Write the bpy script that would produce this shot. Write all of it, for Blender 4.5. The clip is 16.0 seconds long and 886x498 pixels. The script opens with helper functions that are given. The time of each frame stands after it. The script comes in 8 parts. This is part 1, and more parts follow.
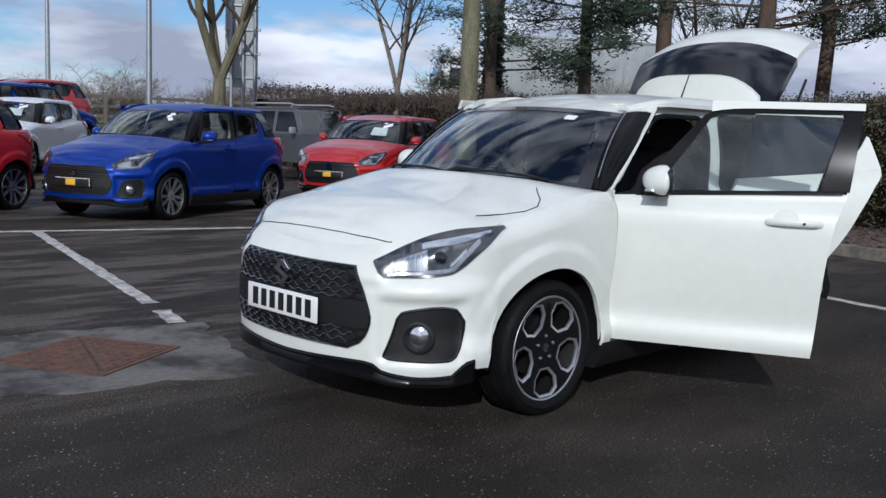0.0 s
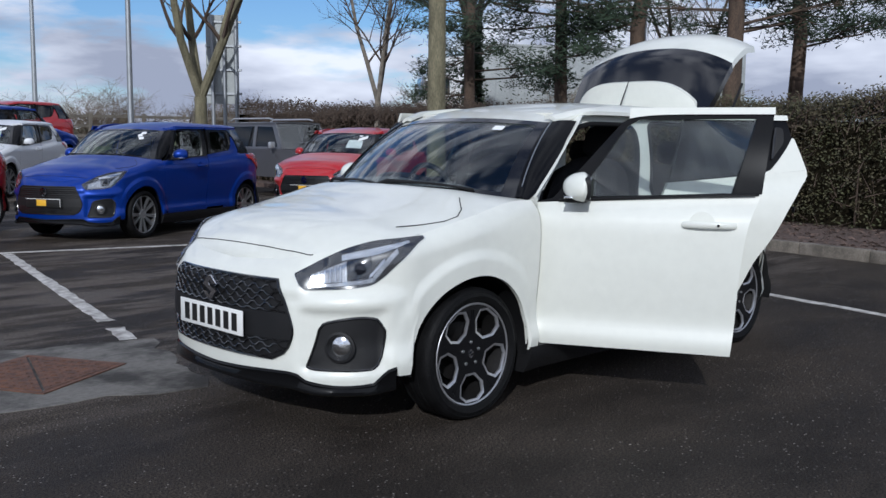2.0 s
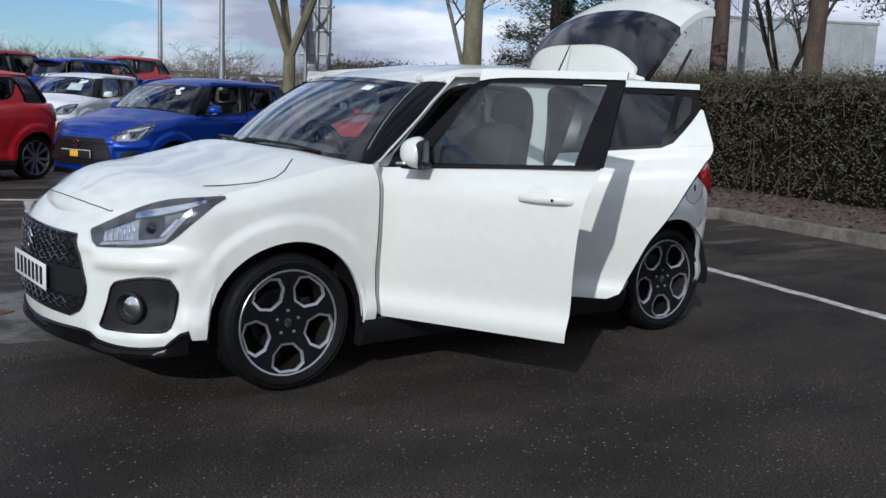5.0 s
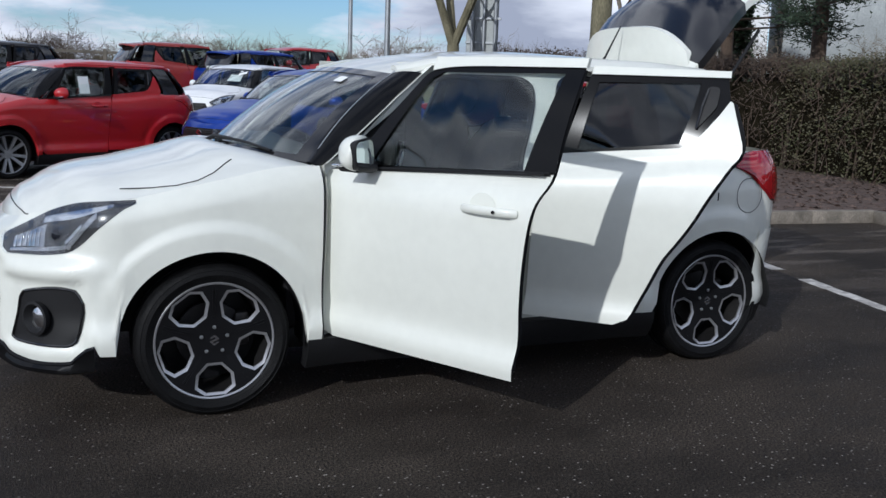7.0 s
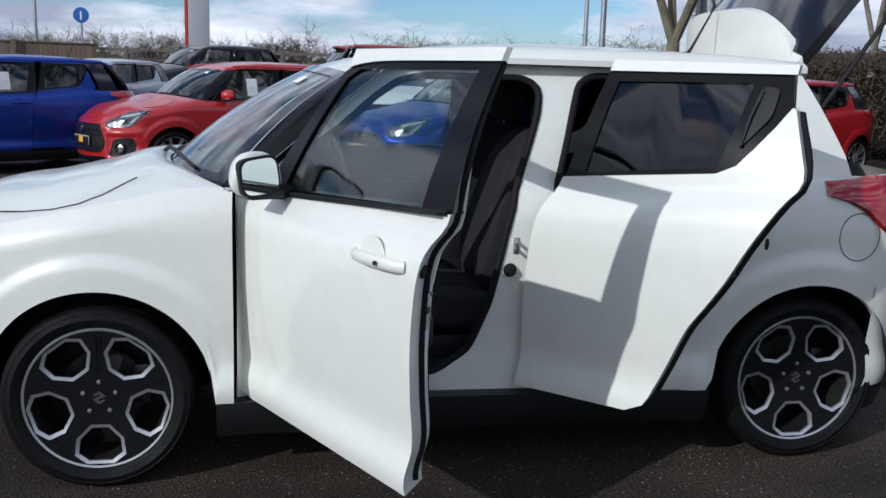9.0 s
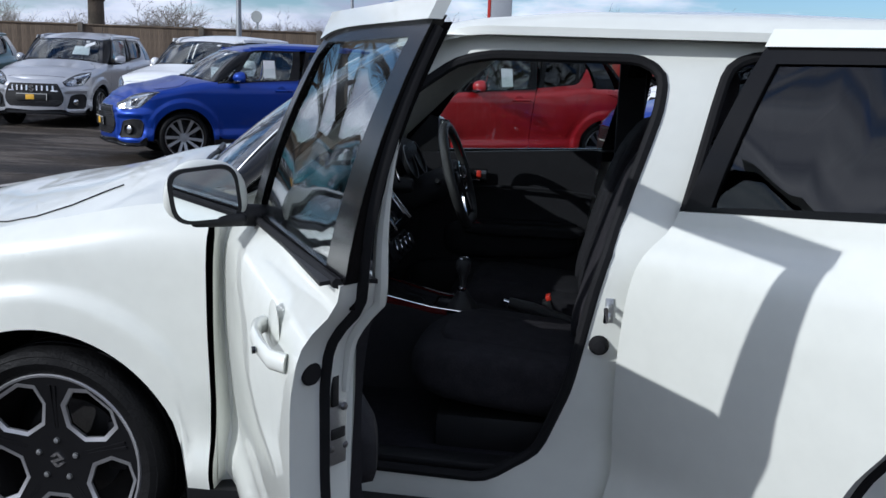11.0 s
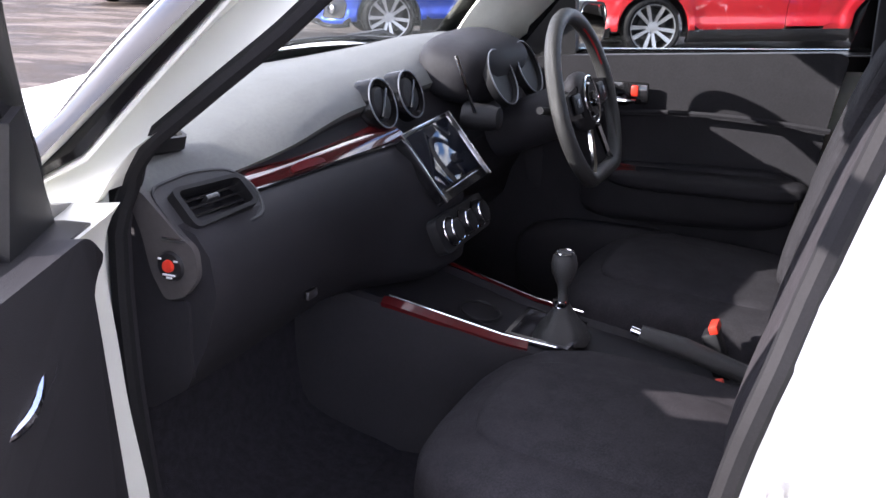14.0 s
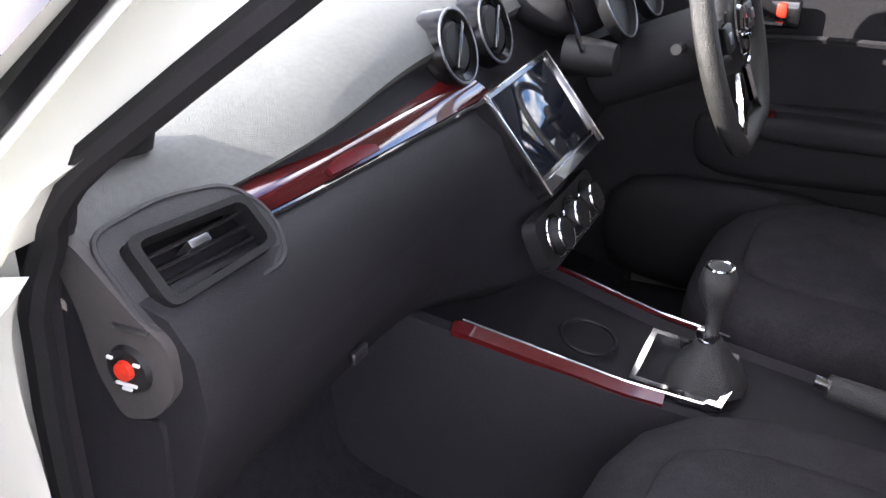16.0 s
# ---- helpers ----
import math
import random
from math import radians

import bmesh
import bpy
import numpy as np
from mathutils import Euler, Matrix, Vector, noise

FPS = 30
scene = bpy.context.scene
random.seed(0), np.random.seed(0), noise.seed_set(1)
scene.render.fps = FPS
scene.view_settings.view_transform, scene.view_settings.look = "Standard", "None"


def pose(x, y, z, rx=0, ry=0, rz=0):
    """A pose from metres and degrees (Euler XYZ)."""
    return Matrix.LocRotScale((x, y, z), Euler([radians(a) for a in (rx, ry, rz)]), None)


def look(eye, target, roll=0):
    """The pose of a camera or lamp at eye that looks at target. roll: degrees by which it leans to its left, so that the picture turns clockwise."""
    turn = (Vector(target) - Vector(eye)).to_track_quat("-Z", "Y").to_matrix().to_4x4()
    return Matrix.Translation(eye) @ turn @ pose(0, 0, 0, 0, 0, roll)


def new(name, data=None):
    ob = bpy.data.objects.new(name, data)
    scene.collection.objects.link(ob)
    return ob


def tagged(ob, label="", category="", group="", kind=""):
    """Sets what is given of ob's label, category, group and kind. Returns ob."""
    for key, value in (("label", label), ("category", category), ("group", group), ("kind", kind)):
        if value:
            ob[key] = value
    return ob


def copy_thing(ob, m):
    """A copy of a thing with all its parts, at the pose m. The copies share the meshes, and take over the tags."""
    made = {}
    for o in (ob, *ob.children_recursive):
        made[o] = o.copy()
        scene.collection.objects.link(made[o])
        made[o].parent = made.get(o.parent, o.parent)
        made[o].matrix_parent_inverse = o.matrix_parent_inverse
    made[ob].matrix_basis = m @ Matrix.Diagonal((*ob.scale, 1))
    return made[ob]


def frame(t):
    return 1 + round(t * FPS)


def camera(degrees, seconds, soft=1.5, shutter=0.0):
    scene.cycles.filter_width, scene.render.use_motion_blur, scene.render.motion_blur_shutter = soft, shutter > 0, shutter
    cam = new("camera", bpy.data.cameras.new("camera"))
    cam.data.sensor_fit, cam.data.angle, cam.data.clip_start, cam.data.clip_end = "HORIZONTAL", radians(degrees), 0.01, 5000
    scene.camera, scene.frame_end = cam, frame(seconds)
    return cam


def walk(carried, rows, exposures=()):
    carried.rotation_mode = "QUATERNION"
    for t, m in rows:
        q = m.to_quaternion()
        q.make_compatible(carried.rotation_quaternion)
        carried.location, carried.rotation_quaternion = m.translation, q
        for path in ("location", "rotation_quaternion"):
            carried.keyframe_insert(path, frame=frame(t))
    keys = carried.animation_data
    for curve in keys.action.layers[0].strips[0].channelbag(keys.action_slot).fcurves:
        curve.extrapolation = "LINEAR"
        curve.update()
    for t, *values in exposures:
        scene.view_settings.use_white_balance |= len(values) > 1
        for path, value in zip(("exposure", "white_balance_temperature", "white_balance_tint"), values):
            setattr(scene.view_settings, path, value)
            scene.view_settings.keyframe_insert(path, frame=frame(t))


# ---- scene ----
cam = camera(50.1, 16.0)
PATH = [
    (0, (-3.226, -3.397, 1.242), (-1.834, -1.982, 0.995), 2.1),
    (0.5, (-3.134, -3.566, 1.254), (-1.764, -2.128, 1.02), 1.9),
    (1, (-3.075, -3.683, 1.264), (-1.7, -2.249, 1.036), 1.4),
    (1.5, (-3.062, -3.699, 1.266), (-1.667, -2.283, 1.042), 0.6),
    (2, (-3.067, -3.699, 1.265), (-1.668, -2.287, 1.038), 0.5),
    (2.5, (-3.048, -3.725, 1.269), (-1.674, -2.289, 1.038), -0.7),
    (3, (-2.886, -3.79, 1.263), (-1.531, -2.337, 1.027), -0.9),
    (3.5, (-2.648, -3.909, 1.276), (-1.333, -2.416, 1.067), 0.2),
    (4, (-2.404, -4.149, 1.282), (-1.131, -2.623, 1.059), 1.0),
    (4.5, (-2.172, -4.326, 1.286), (-0.931, -2.78, 1.02), 2.1),
    (4.7, (-2.06, -4.364, 1.266), (-0.836, -2.808, 0.981), 2.3),
    (6.8, (-0.877, -4.439, 1.331), (0.012, -2.682, 0.982), 2.0),
    (7, (-0.732, -4.427, 1.324), (0.106, -2.644, 0.983), 2.0),
    (7.5, (-0.383, -4.366, 1.35), (0.322, -2.526, 1.007), 2.4),
    (8, (-0.052, -4.208, 1.341), (0.554, -2.335, 0.989), 1.7),
    (8.2, (0.079, -4.149, 1.346), (0.631, -2.258, 0.996), 1.7),
    (10.3, (1.133, -3.283, 1.358), (1.074, -1.318, 0.987), 1.9),
    (10.5, (1.195, -3.188, 1.355), (1.048, -1.229, 0.978), 2.1),
    (11, (1.295, -2.905, 1.345), (1.01, -0.964, 0.955), 1.9),
    (11.5, (1.378, -2.664, 1.341), (0.992, -0.745, 0.929), 0.7),
    (12, (1.471, -2.407, 1.353), (0.955, -0.525, 0.916), 0.5),
    (12.5, (1.503, -2.186, 1.334), (0.921, -0.34, 0.833), 0.7),
    (13, (1.458, -1.945, 1.336), (0.866, -0.115, 0.786), 0.4),
    (13.5, (1.417, -1.784, 1.318), (0.755, 0.009, 0.729), 0.0),
    (14, (1.393, -1.583, 1.301), (0.628, 0.147, 0.654), -0.0),
    (14.5, (1.313, -1.446, 1.28), (0.54, 0.257, 0.573), 0.1),
    (15, (1.192, -1.287, 1.268), (0.493, 0.434, 0.525), -0.4),
    (15.5, (1.124, -1.196, 1.279), (0.457, 0.5, 0.456), -0.3),
    (16, (1.068, -1.109, 1.276), (0.308, 0.522, 0.404), -0.1),
]
walk(cam, [(t, look(eye, target, roll)) for t, eye, target, roll in PATH],
     exposures=[(0, -0.64, 5750, 12), (8, -0.56, 5800, 11), (11, -0.42, 5700, 12), (12.6, -0.10, 5650, 14), (13.2, 0.40, 5750, 17), (13.6, 1.3, 6000, 20),
                (14.0, 2.35, 6350, 25), (14.5, 2.95, 6500, 27), (15.5, 3.40, 6700, 24), (16, 3.15, 6750, 22)])

# ---- light ----
SUN_DIR = Vector((0.78, 0.62, -0.48)).normalized()   # the way the sunlight travels
world = bpy.data.worlds.new("sky")
scene.world = world
world.use_nodes = True
wn = world.node_tree.nodes
wl = world.node_tree.links
for n in list(wn):
    wn.remove(n)
w_out = wn.new("ShaderNodeOutputWorld")
w_bg = wn.new("ShaderNodeBackground")
w_sky = wn.new("ShaderNodeTexSky")
w_sky.sky_type = "NISHITA"
w_sky.sun_disc = False
w_sky.sun_elevation = math.asin(-SUN_DIR.z)
w_sky.sun_rotation = math.atan2(-SUN_DIR.x, -SUN_DIR.y)
w_sky.air_density, w_sky.dust_density, w_sky.ozone_density = 1.0, 0.3, 3.5
w_bg.inputs["Strength"].default_value = 0.125
# broken cloud laid over the blue
w_co = wn.new("ShaderNodeTexCoord")
w_map = wn.new("ShaderNodeMapping")
w_map.inputs["Scale"].default_value = (1.1, 1.1, 4.2)
w_map.inputs["Location"].default_value = (0.35, 0.9, 0.2)
w_noise = wn.new("ShaderNodeTexNoise")
w_noise.inputs["Scale"].default_value = 2.6
w_noise.inputs["Detail"].default_value = 9.0
w_noise.inputs["Roughness"].default_value = 0.55
w_ramp = wn.new("ShaderNodeValToRGB")
w_ramp.color_ramp.elements[0].position = 0.435
w_ramp.color_ramp.elements[0].color = (0, 0, 0, 1)
w_ramp.color_ramp.elements[1].position = 0.52
w_ramp.color_ramp.elements[1].color = (1, 1, 1, 1)
w_noise2 = wn.new("ShaderNodeTexNoise")
w_noise2.inputs["Scale"].default_value = 4.2
w_noise2.inputs["Detail"].default_value = 6.0
w_ramp2 = wn.new("ShaderNodeValToRGB")
w_ramp2.color_ramp.elements[0].position = 0.38
w_ramp2.color_ramp.elements[0].color = (4.6, 4.9, 5.8, 1)
w_ramp2.color_ramp.elements[1].position = 0.62
w_ramp2.color_ramp.elements[1].color = (11.5, 11.6, 11.9, 1)
w_mix = wn.new("ShaderNodeMix")
w_mix.data_type = "RGBA"
wl.new(w_co.outputs["Generated"], w_map.inputs["Vector"])
wl.new(w_map.outputs["Vector"], w_noise.inputs["Vector"])
wl.new(w_map.outputs["Vector"], w_noise2.inputs["Vector"])
w_dot = wn.new("ShaderNodeVectorMath")
w_dot.operation = "DOT_PRODUCT"
w_dot.inputs[1].default_value = (-0.80, -0.60, 0.0)
wl.new(w_co.outputs["Generated"], w_dot.inputs[0])
w_more = wn.new("ShaderNodeMapRange")
w_more.inputs["From Min"].default_value, w_more.inputs["From Max"].default_value = 0.1, 0.9
w_more.inputs["To Min"].default_value, w_more.inputs["To Max"].default_value = 0.0, 0.10
wl.new(w_dot.outputs["Value"], w_more.inputs["Value"])
w_add = wn.new("ShaderNodeMath")
w_add.operation = "ADD"
wl.new(w_noise.outputs["Fac"], w_add.inputs[0])
wl.new(w_more.outputs["Result"], w_add.inputs[1])
wl.new(w_add.outputs[0], w_ramp.inputs["Fac"])
wl.new(w_noise2.outputs["Fac"], w_ramp2.inputs["Fac"])
wl.new(w_ramp.outputs["Color"], w_mix.inputs["Factor"])
w_tint = wn.new("ShaderNodeMix")
w_tint.data_type, w_tint.blend_type = "RGBA", "MULTIPLY"
w_tint.inputs["Factor"].default_value = 1.0
w_tint.inputs["B"].default_value = (0.84, 0.97, 1.10, 1)
wl.new(w_sky.outputs["Color"], w_tint.inputs["A"])
wl.new(w_tint.outputs["Result"], w_mix.inputs["A"])
wl.new(w_ramp2.outputs["Color"], w_mix.inputs["B"])
wl.new(w_mix.outputs["Result"], w_bg.inputs["Color"])
wl.new(w_bg.outputs["Background"], w_out.inputs["Surface"])

sun = new("sun", bpy.data.lights.new("sun", "SUN"))
sun.data.energy = 4.0
sun.data.angle = radians(0.6)
sun.data.color = (1.0, 0.965, 0.88)
sun.matrix_basis = look((-20, -16, 15), Vector((-20, -16, 15)) + SUN_DIR)


# ---- materials ----
def material(name, colour, rough=0.5, metal=0.0, vary=0.0, scale=8.0, bump=0.0, bump_scale=60.0, coat=0.0,
             second=None, amount=0.5, spec=0.5, per_object=0.0, stretch=(1, 1, 1), rough_vary=0.0):
    """A surface with broad stains, a fine grain and a little relief."""
    m = bpy.data.materials.new(name)
    m.use_nodes = True
    n, l = m.node_tree.nodes, m.node_tree.links
    b = n["Principled BSDF"]
    b.inputs["Base Color"].default_value = (*colour, 1)
    b.inputs["Roughness"].default_value = rough
    b.inputs["Metallic"].default_value = metal
    b.inputs["Specular IOR Level"].default_value = spec
    b.inputs["Coat Weight"].default_value = coat
    b.inputs["Coat Roughness"].default_value = 0.03
    co = n.new("ShaderNodeTexCoord")
    mp = n.new("ShaderNodeMapping")
    mp.inputs["Scale"].default_value = stretch
    l.new(co.outputs["Object"], mp.inputs["Vector"])
    if vary or second or rough_vary:
        big = n.new("ShaderNodeTexNoise")
        big.inputs["Scale"].default_value = scale
        big.inputs["Detail"].default_value = 8.0
        big.inputs["Roughness"].default_value = 0.6
        l.new(mp.outputs["Vector"], big.inputs["Vector"])
        small = n.new("ShaderNodeTexNoise")
        small.inputs["Scale"].default_value = scale * 14
        small.inputs["Detail"].default_value = 4.0
        l.new(mp.outputs["Vector"], small.inputs["Vector"])
        ramp = n.new("ShaderNodeValToRGB")
        ramp.color_ramp.elements[0].position = 0.5 - 0.25 * amount
        ramp.color_ramp.elements[1].position = 0.5 + 0.25 * amount
        other = second or tuple(c * (1 - vary) for c in colour)
        ramp.color_ramp.elements[0].color = (*other, 1)
        ramp.color_ramp.elements[1].color = (*colour, 1)
        l.new(big.outputs["Fac"], ramp.inputs["Fac"])
        grain = n.new("ShaderNodeMapRange")
        grain.inputs["From Min"].default_value, grain.inputs["From Max"].default_value = 0.3, 0.7
        grain.inputs["To Min"].default_value, grain.inputs["To Max"].default_value = 1 - vary, 1 + vary
        l.new(small.outputs["Fac"], grain.inputs["Value"])
        mul = n.new("ShaderNodeMix")
        mul.data_type, mul.blend_type = "RGBA", "MULTIPLY"
        mul.inputs["Factor"].default_value = 1.0
        l.new(ramp.outputs["Color"], mul.inputs["A"])
        l.new(grain.outputs["Result"], mul.inputs["B"])
        last = mul.outputs["Result"]
        if per_object:
            info = n.new("ShaderNodeObjectInfo")
            rng = n.new("ShaderNodeMapRange")
            rng.inputs["To Min"].default_value, rng.inputs["To Max"].default_value = 1 - per_object, 1 + per_object
            l.new(info.outputs["Random"], rng.inputs["Value"])
            mul2 = n.new("ShaderNodeMix")
            mul2.data_type, mul2.blend_type = "RGBA", "MULTIPLY"
            mul2.inputs["Factor"].default_value = 1.0
            l.new(last, mul2.inputs["A"])
            l.new(rng.outputs["Result"], mul2.inputs["B"])
            last = mul2.outputs["Result"]
        l.new(last, b.inputs["Base Color"])
        if rough_vary:
            rr = n.new("ShaderNodeMapRange")
            rr.inputs["From Min"].default_value, rr.inputs["From Max"].default_value = 0.35, 0.65
            rr.inputs["To Min"].default_value, rr.inputs["To Max"].default_value = rough - rough_vary, rough + rough_vary
            l.new(big.outputs["Fac"], rr.inputs["Value"])
            l.new(rr.outputs["Result"], b.inputs["Roughness"])
    if bump:
        bn = n.new("ShaderNodeTexNoise")
        bn.inputs["Scale"].default_value = bump_scale
        bn.inputs["Detail"].default_value = 5.0
        l.new(mp.outputs["Vector"], bn.inputs["Vector"])
        bp = n.new("ShaderNodeBump")
        bp.inputs["Strength"].default_value = bump
        bp.inputs["Distance"].default_value = 0.01
        l.new(bn.outputs["Fac"], bp.inputs["Height"])
        l.new(bp.outputs["Normal"], b.inputs["Normal"])
    return m


def glass(name, tint, gloss=1.0):
    m = bpy.data.materials.new(name)
    m.use_nodes = True
    n, l = m.node_tree.nodes, m.node_tree.links
    n.remove(n["Principled BSDF"])
    tr = n.new("ShaderNodeBsdfTransparent")
    tr.inputs["Color"].default_value = (*tint, 1)
    gl = n.new("ShaderNodeBsdfGlossy")
    gl.inputs["Roughness"].default_value = 0.0
    gl.inputs["Color"].default_value = (1, 1, 1, 1)
    lw = n.new("ShaderNodeLayerWeight")
    lw.inputs["Blend"].default_value = 0.5
    pw = n.new("ShaderNodeMath")
    pw.operation = "POWER"
    pw.inputs[1].default_value = 5.0
    l.new(lw.outputs["Facing"], pw.inputs[0])
    mr = n.new("ShaderNodeMapRange")
    mr.inputs["To Min"].default_value, mr.inputs["To Max"].default_value = 0.045 * gloss, 1.0
    l.new(pw.outputs[0], mr.inputs["Value"])
    mx = n.new("ShaderNodeMixShader")
    l.new(mr.outputs["Result"], mx.inputs[0])
    l.new(tr.outputs[0], mx.inputs[1])
    l.new(gl.outputs[0], mx.inputs[2])
    l.new(mx.outputs[0], n["Material Output"].inputs["Surface"])
    return m


def car_paint(name, colour, second, rough=0.35, metal=0.0, coat=0.65):
    return material(name, colour, rough, metal, vary=0.02, scale=1.4, second=second, amount=1.6, coat=coat)


PEARL = car_paint("pearl_white_paint", (0.735, 0.745, 0.680), (0.705, 0.718, 0.660), 0.36, coat=0.7)
BLUE = car_paint("blue_metallic_paint", (0.001, 0.040, 0.33), (0.001, 0.034, 0.27), 0.36, 0.5, coat=0.35)
RED = car_paint("red_paint", (0.42, 0.012, 0.016), (0.36, 0.010, 0.013), 0.32)
WHITE = car_paint("white_paint", (0.78, 0.79, 0.80), (0.74, 0.75, 0.76), 0.35)
SILVER = car_paint("silver_metallic_paint", (0.50, 0.51, 0.54), (0.45, 0.46, 0.49), 0.32, 0.5)
TEAL = car_paint("teal_metallic_paint", (0.010, 0.12, 0.15), (0.008, 0.10, 0.12), 0.30, 0.35)
GREY = car_paint("grey_metallic_paint", (0.12, 0.12, 0.13), (0.10, 0.10, 0.11), 0.32, 0.4)
ORANGE_RED = car_paint("dark_red_paint", (0.26, 0.020, 0.014), (0.22, 0.016, 0.012), 0.32)
BLACK_CAR = car_paint("black_paint", (0.012, 0.012, 0.014), (0.010, 0.010, 0.011), 0.3)
PLASTIC = material("black_plastic", (0.012, 0.012, 0.013), 0.5, vary=0.1, scale=20, bump=0.15, bump_scale=600, spec=0.3)
GLOSS_BLACK = material("gloss_black", (0.010, 0.010, 0.011), 0.12, vary=0.03, coat=0.6)
FRAME_BLACK = material("satin_frame_black", (0.0045, 0.0045, 0.005), 0.20, vary=0.05, spec=0.22)
SPOKE_BLACK = material("spoke_black", (0.007, 0.007, 0.008), 0.28, vary=0.05, spec=0.3)
RUBBER = material("black_rubber", (0.011, 0.011, 0.012), 0.75, vary=0.15, scale=30, spec=0.2)
TYRE = material("tyre_rubber", (0.0055, 0.0055, 0.006), 0.62, vary=0.4, scale=12, bump=0.3, bump_scale=120, spec=0.16, rough_vary=0.12)
ALLOY = material("machined_alloy", (0.50, 0.50, 0.52), 0.30, 0.75, vary=0.08, scale=30)
ALLOY_SILVER = material("silver_alloy", (0.48, 0.49, 0.50), 0.35, 0.9, vary=0.06, scale=20)
CHROME = material("chrome", (0.80, 0.80, 0.82), 0.08, 1.0, vary=0.02)
BRAKE_STEEL = material("brake_steel", (0.05, 0.048, 0.048), 0.5, 0.8, vary=0.2, scale=30)
STEEL = material("dull_steel", (0.22, 0.22, 0.23), 0.4, 1.0, vary=0.12, scale=40)
LAMP_SILVER = material("lamp_reflector", (0.75, 0.76, 0.78), 0.12, 1.0, vary=0.03)
END_CAP = material("end_cap_plastic", (0.062, 0.057, 0.056), 0.5, vary=0.1, scale=14, bump=0.25, bump_scale=800)
LAMP_WHITE = material("lamp_diffuser", (0.55, 0.56, 0.58), 0.16, 0.9, vary=0.2, scale=60)
LAMP_DARK = material("lamp_housing", (0.03, 0.03, 0.033), 0.25, vary=0.05)
RED_LENS = material("red_lamp_lens", (0.30, 0.008, 0.012), 0.1, vary=0.06, scale=30, coat=1.0)
PLATE_WHITE = material("plate_white", (0.78, 0.78, 0.76), 0.35, vary=0.02)
PLATE_BLACK = material("plate_black", (0.012, 0.012, 0.012), 0.4, vary=0.03)
PAPER = material("white_paper", (0.80, 0.82, 0.82), 0.7, vary=0.03, scale=10)
YELLOW = material("yellow_card", (0.75, 0.42, 0.03), 0.5, vary=0.04)
GLASS = glass("clear_glass", (0.86, 0.90, 0.885), 1.1)
GLASS_SCREEN = glass("windscreen_glass", (0.90, 0.93, 0.925), 1.3)
GLASS_DARK = glass("privacy_glass", (0.16, 0.17, 0.18), 1.15)
GLASS_LAMP = glass("lamp_cover", (0.95, 0.96, 0.97))
MIRROR = material("mirror_glass", (0.86, 0.90, 0.92), 0.01, 1.0)
DASH_TRIM = material("dash_face_plastic", (0.030, 0.030, 0.032), 0.48, vary=0.12, scale=16, bump=0.25, bump_scale=700)
RED_PLASTIC_DARK = material("dark_red_plastic", (0.10, 0.006, 0.008), 0.25, vary=0.05)
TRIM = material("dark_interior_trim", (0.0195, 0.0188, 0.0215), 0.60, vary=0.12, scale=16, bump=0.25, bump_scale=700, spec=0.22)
# dark dash plastic made paler: grazing sun on the top is in its colour
TRIM_SUNLIT = material("sunlit_dash_top_plastic", (0.112, 0.116, 0.110), 0.62, vary=0.10, scale=12, bump=0.35, bump_scale=900)
CLOTH = material("black_seat_cloth", (0.034, 0.032, 0.036), 0.9, vary=0.25, scale=25, bump=0.5, bump_scale=900, spec=0.15)
CARPET = material("black_carpet", (0.026, 0.025, 0.030), 0.95, vary=0.3, scale=60, bump=0.6, bump_scale=500, spec=0.12)
HEADLINING = material("pale_headlining", (0.66, 0.66, 0.59), 0.9, vary=0.05, scale=40, bump=0.2, bump_scale=500)
RED_TRIM = material("red_gradient_trim", (0.085, 0.005, 0.006), 0.24, vary=0.05, coat=0.6)
RED_GLOSS = material("dark_red_gloss", (0.055, 0.006, 0.007), 0.10, vary=0.04, coat=1.0)
RED_PLASTIC = material("red_plastic", (0.65, 0.035, 0.015), 0.4, vary=0.05)
STITCH = material("red_stitching", (0.45, 0.015, 0.02), 0.7, vary=0.1)
SCREEN = material("dark_touch_screen", (0.010, 0.012, 0.018), 0.06, vary=0.02, coat=0.5)
DIAL_FACE = material("dial_face", (0.012, 0.012, 0.013), 0.6, vary=0.05, spec=0.2)
LEATHER = material("steering_leather", (0.035, 0.035, 0.034), 0.42, vary=0.15, scale=40, bump=0.4, bump_scale=500)


# ---- modelling tools ----
def finish(bm, smooth=40.0):
    bmesh.ops.recalc_face_normals(bm, faces=bm.faces)
    sharp = radians(smooth)
    for f in bm.faces:
        f.smooth = True
    for e in bm.edges:
        if len(e.link_faces) == 2 and e.calc_face_angle(0.0) > sharp:
            e.smooth = False


def link_mesh(name, bm, mat, smooth=40.0):
    finish(bm, smooth)
    me = bpy.data.meshes.new(name)
    bm.to_mesh(me)
    bm.free()
    me.materials.append(mat)
    return new(name, me)


def thing(name, bm, mat, label, category, group="", kind="", smooth=40.0):
    return tagged(link_mesh(name, bm, mat, smooth), label, category, group, kind)


def part(name, bm, mat, parent, label="", smooth=40.0):
    ob = link_mesh(name, bm, mat, smooth)
    while parent.parent and parent.parent.parent:
        parent = parent.parent
    ob.parent = parent
    if label:
        tagged(ob, label)
    return ob


def root(name, label, category, group="", m=None):
    ob = new(name)
    ob.empty_display_size = 0.2
    if m is not None:
        ob.matrix_basis = m
    return tagged(ob, label, category, group)


def lerp(a, b, t):
    return a + (b - a) * t


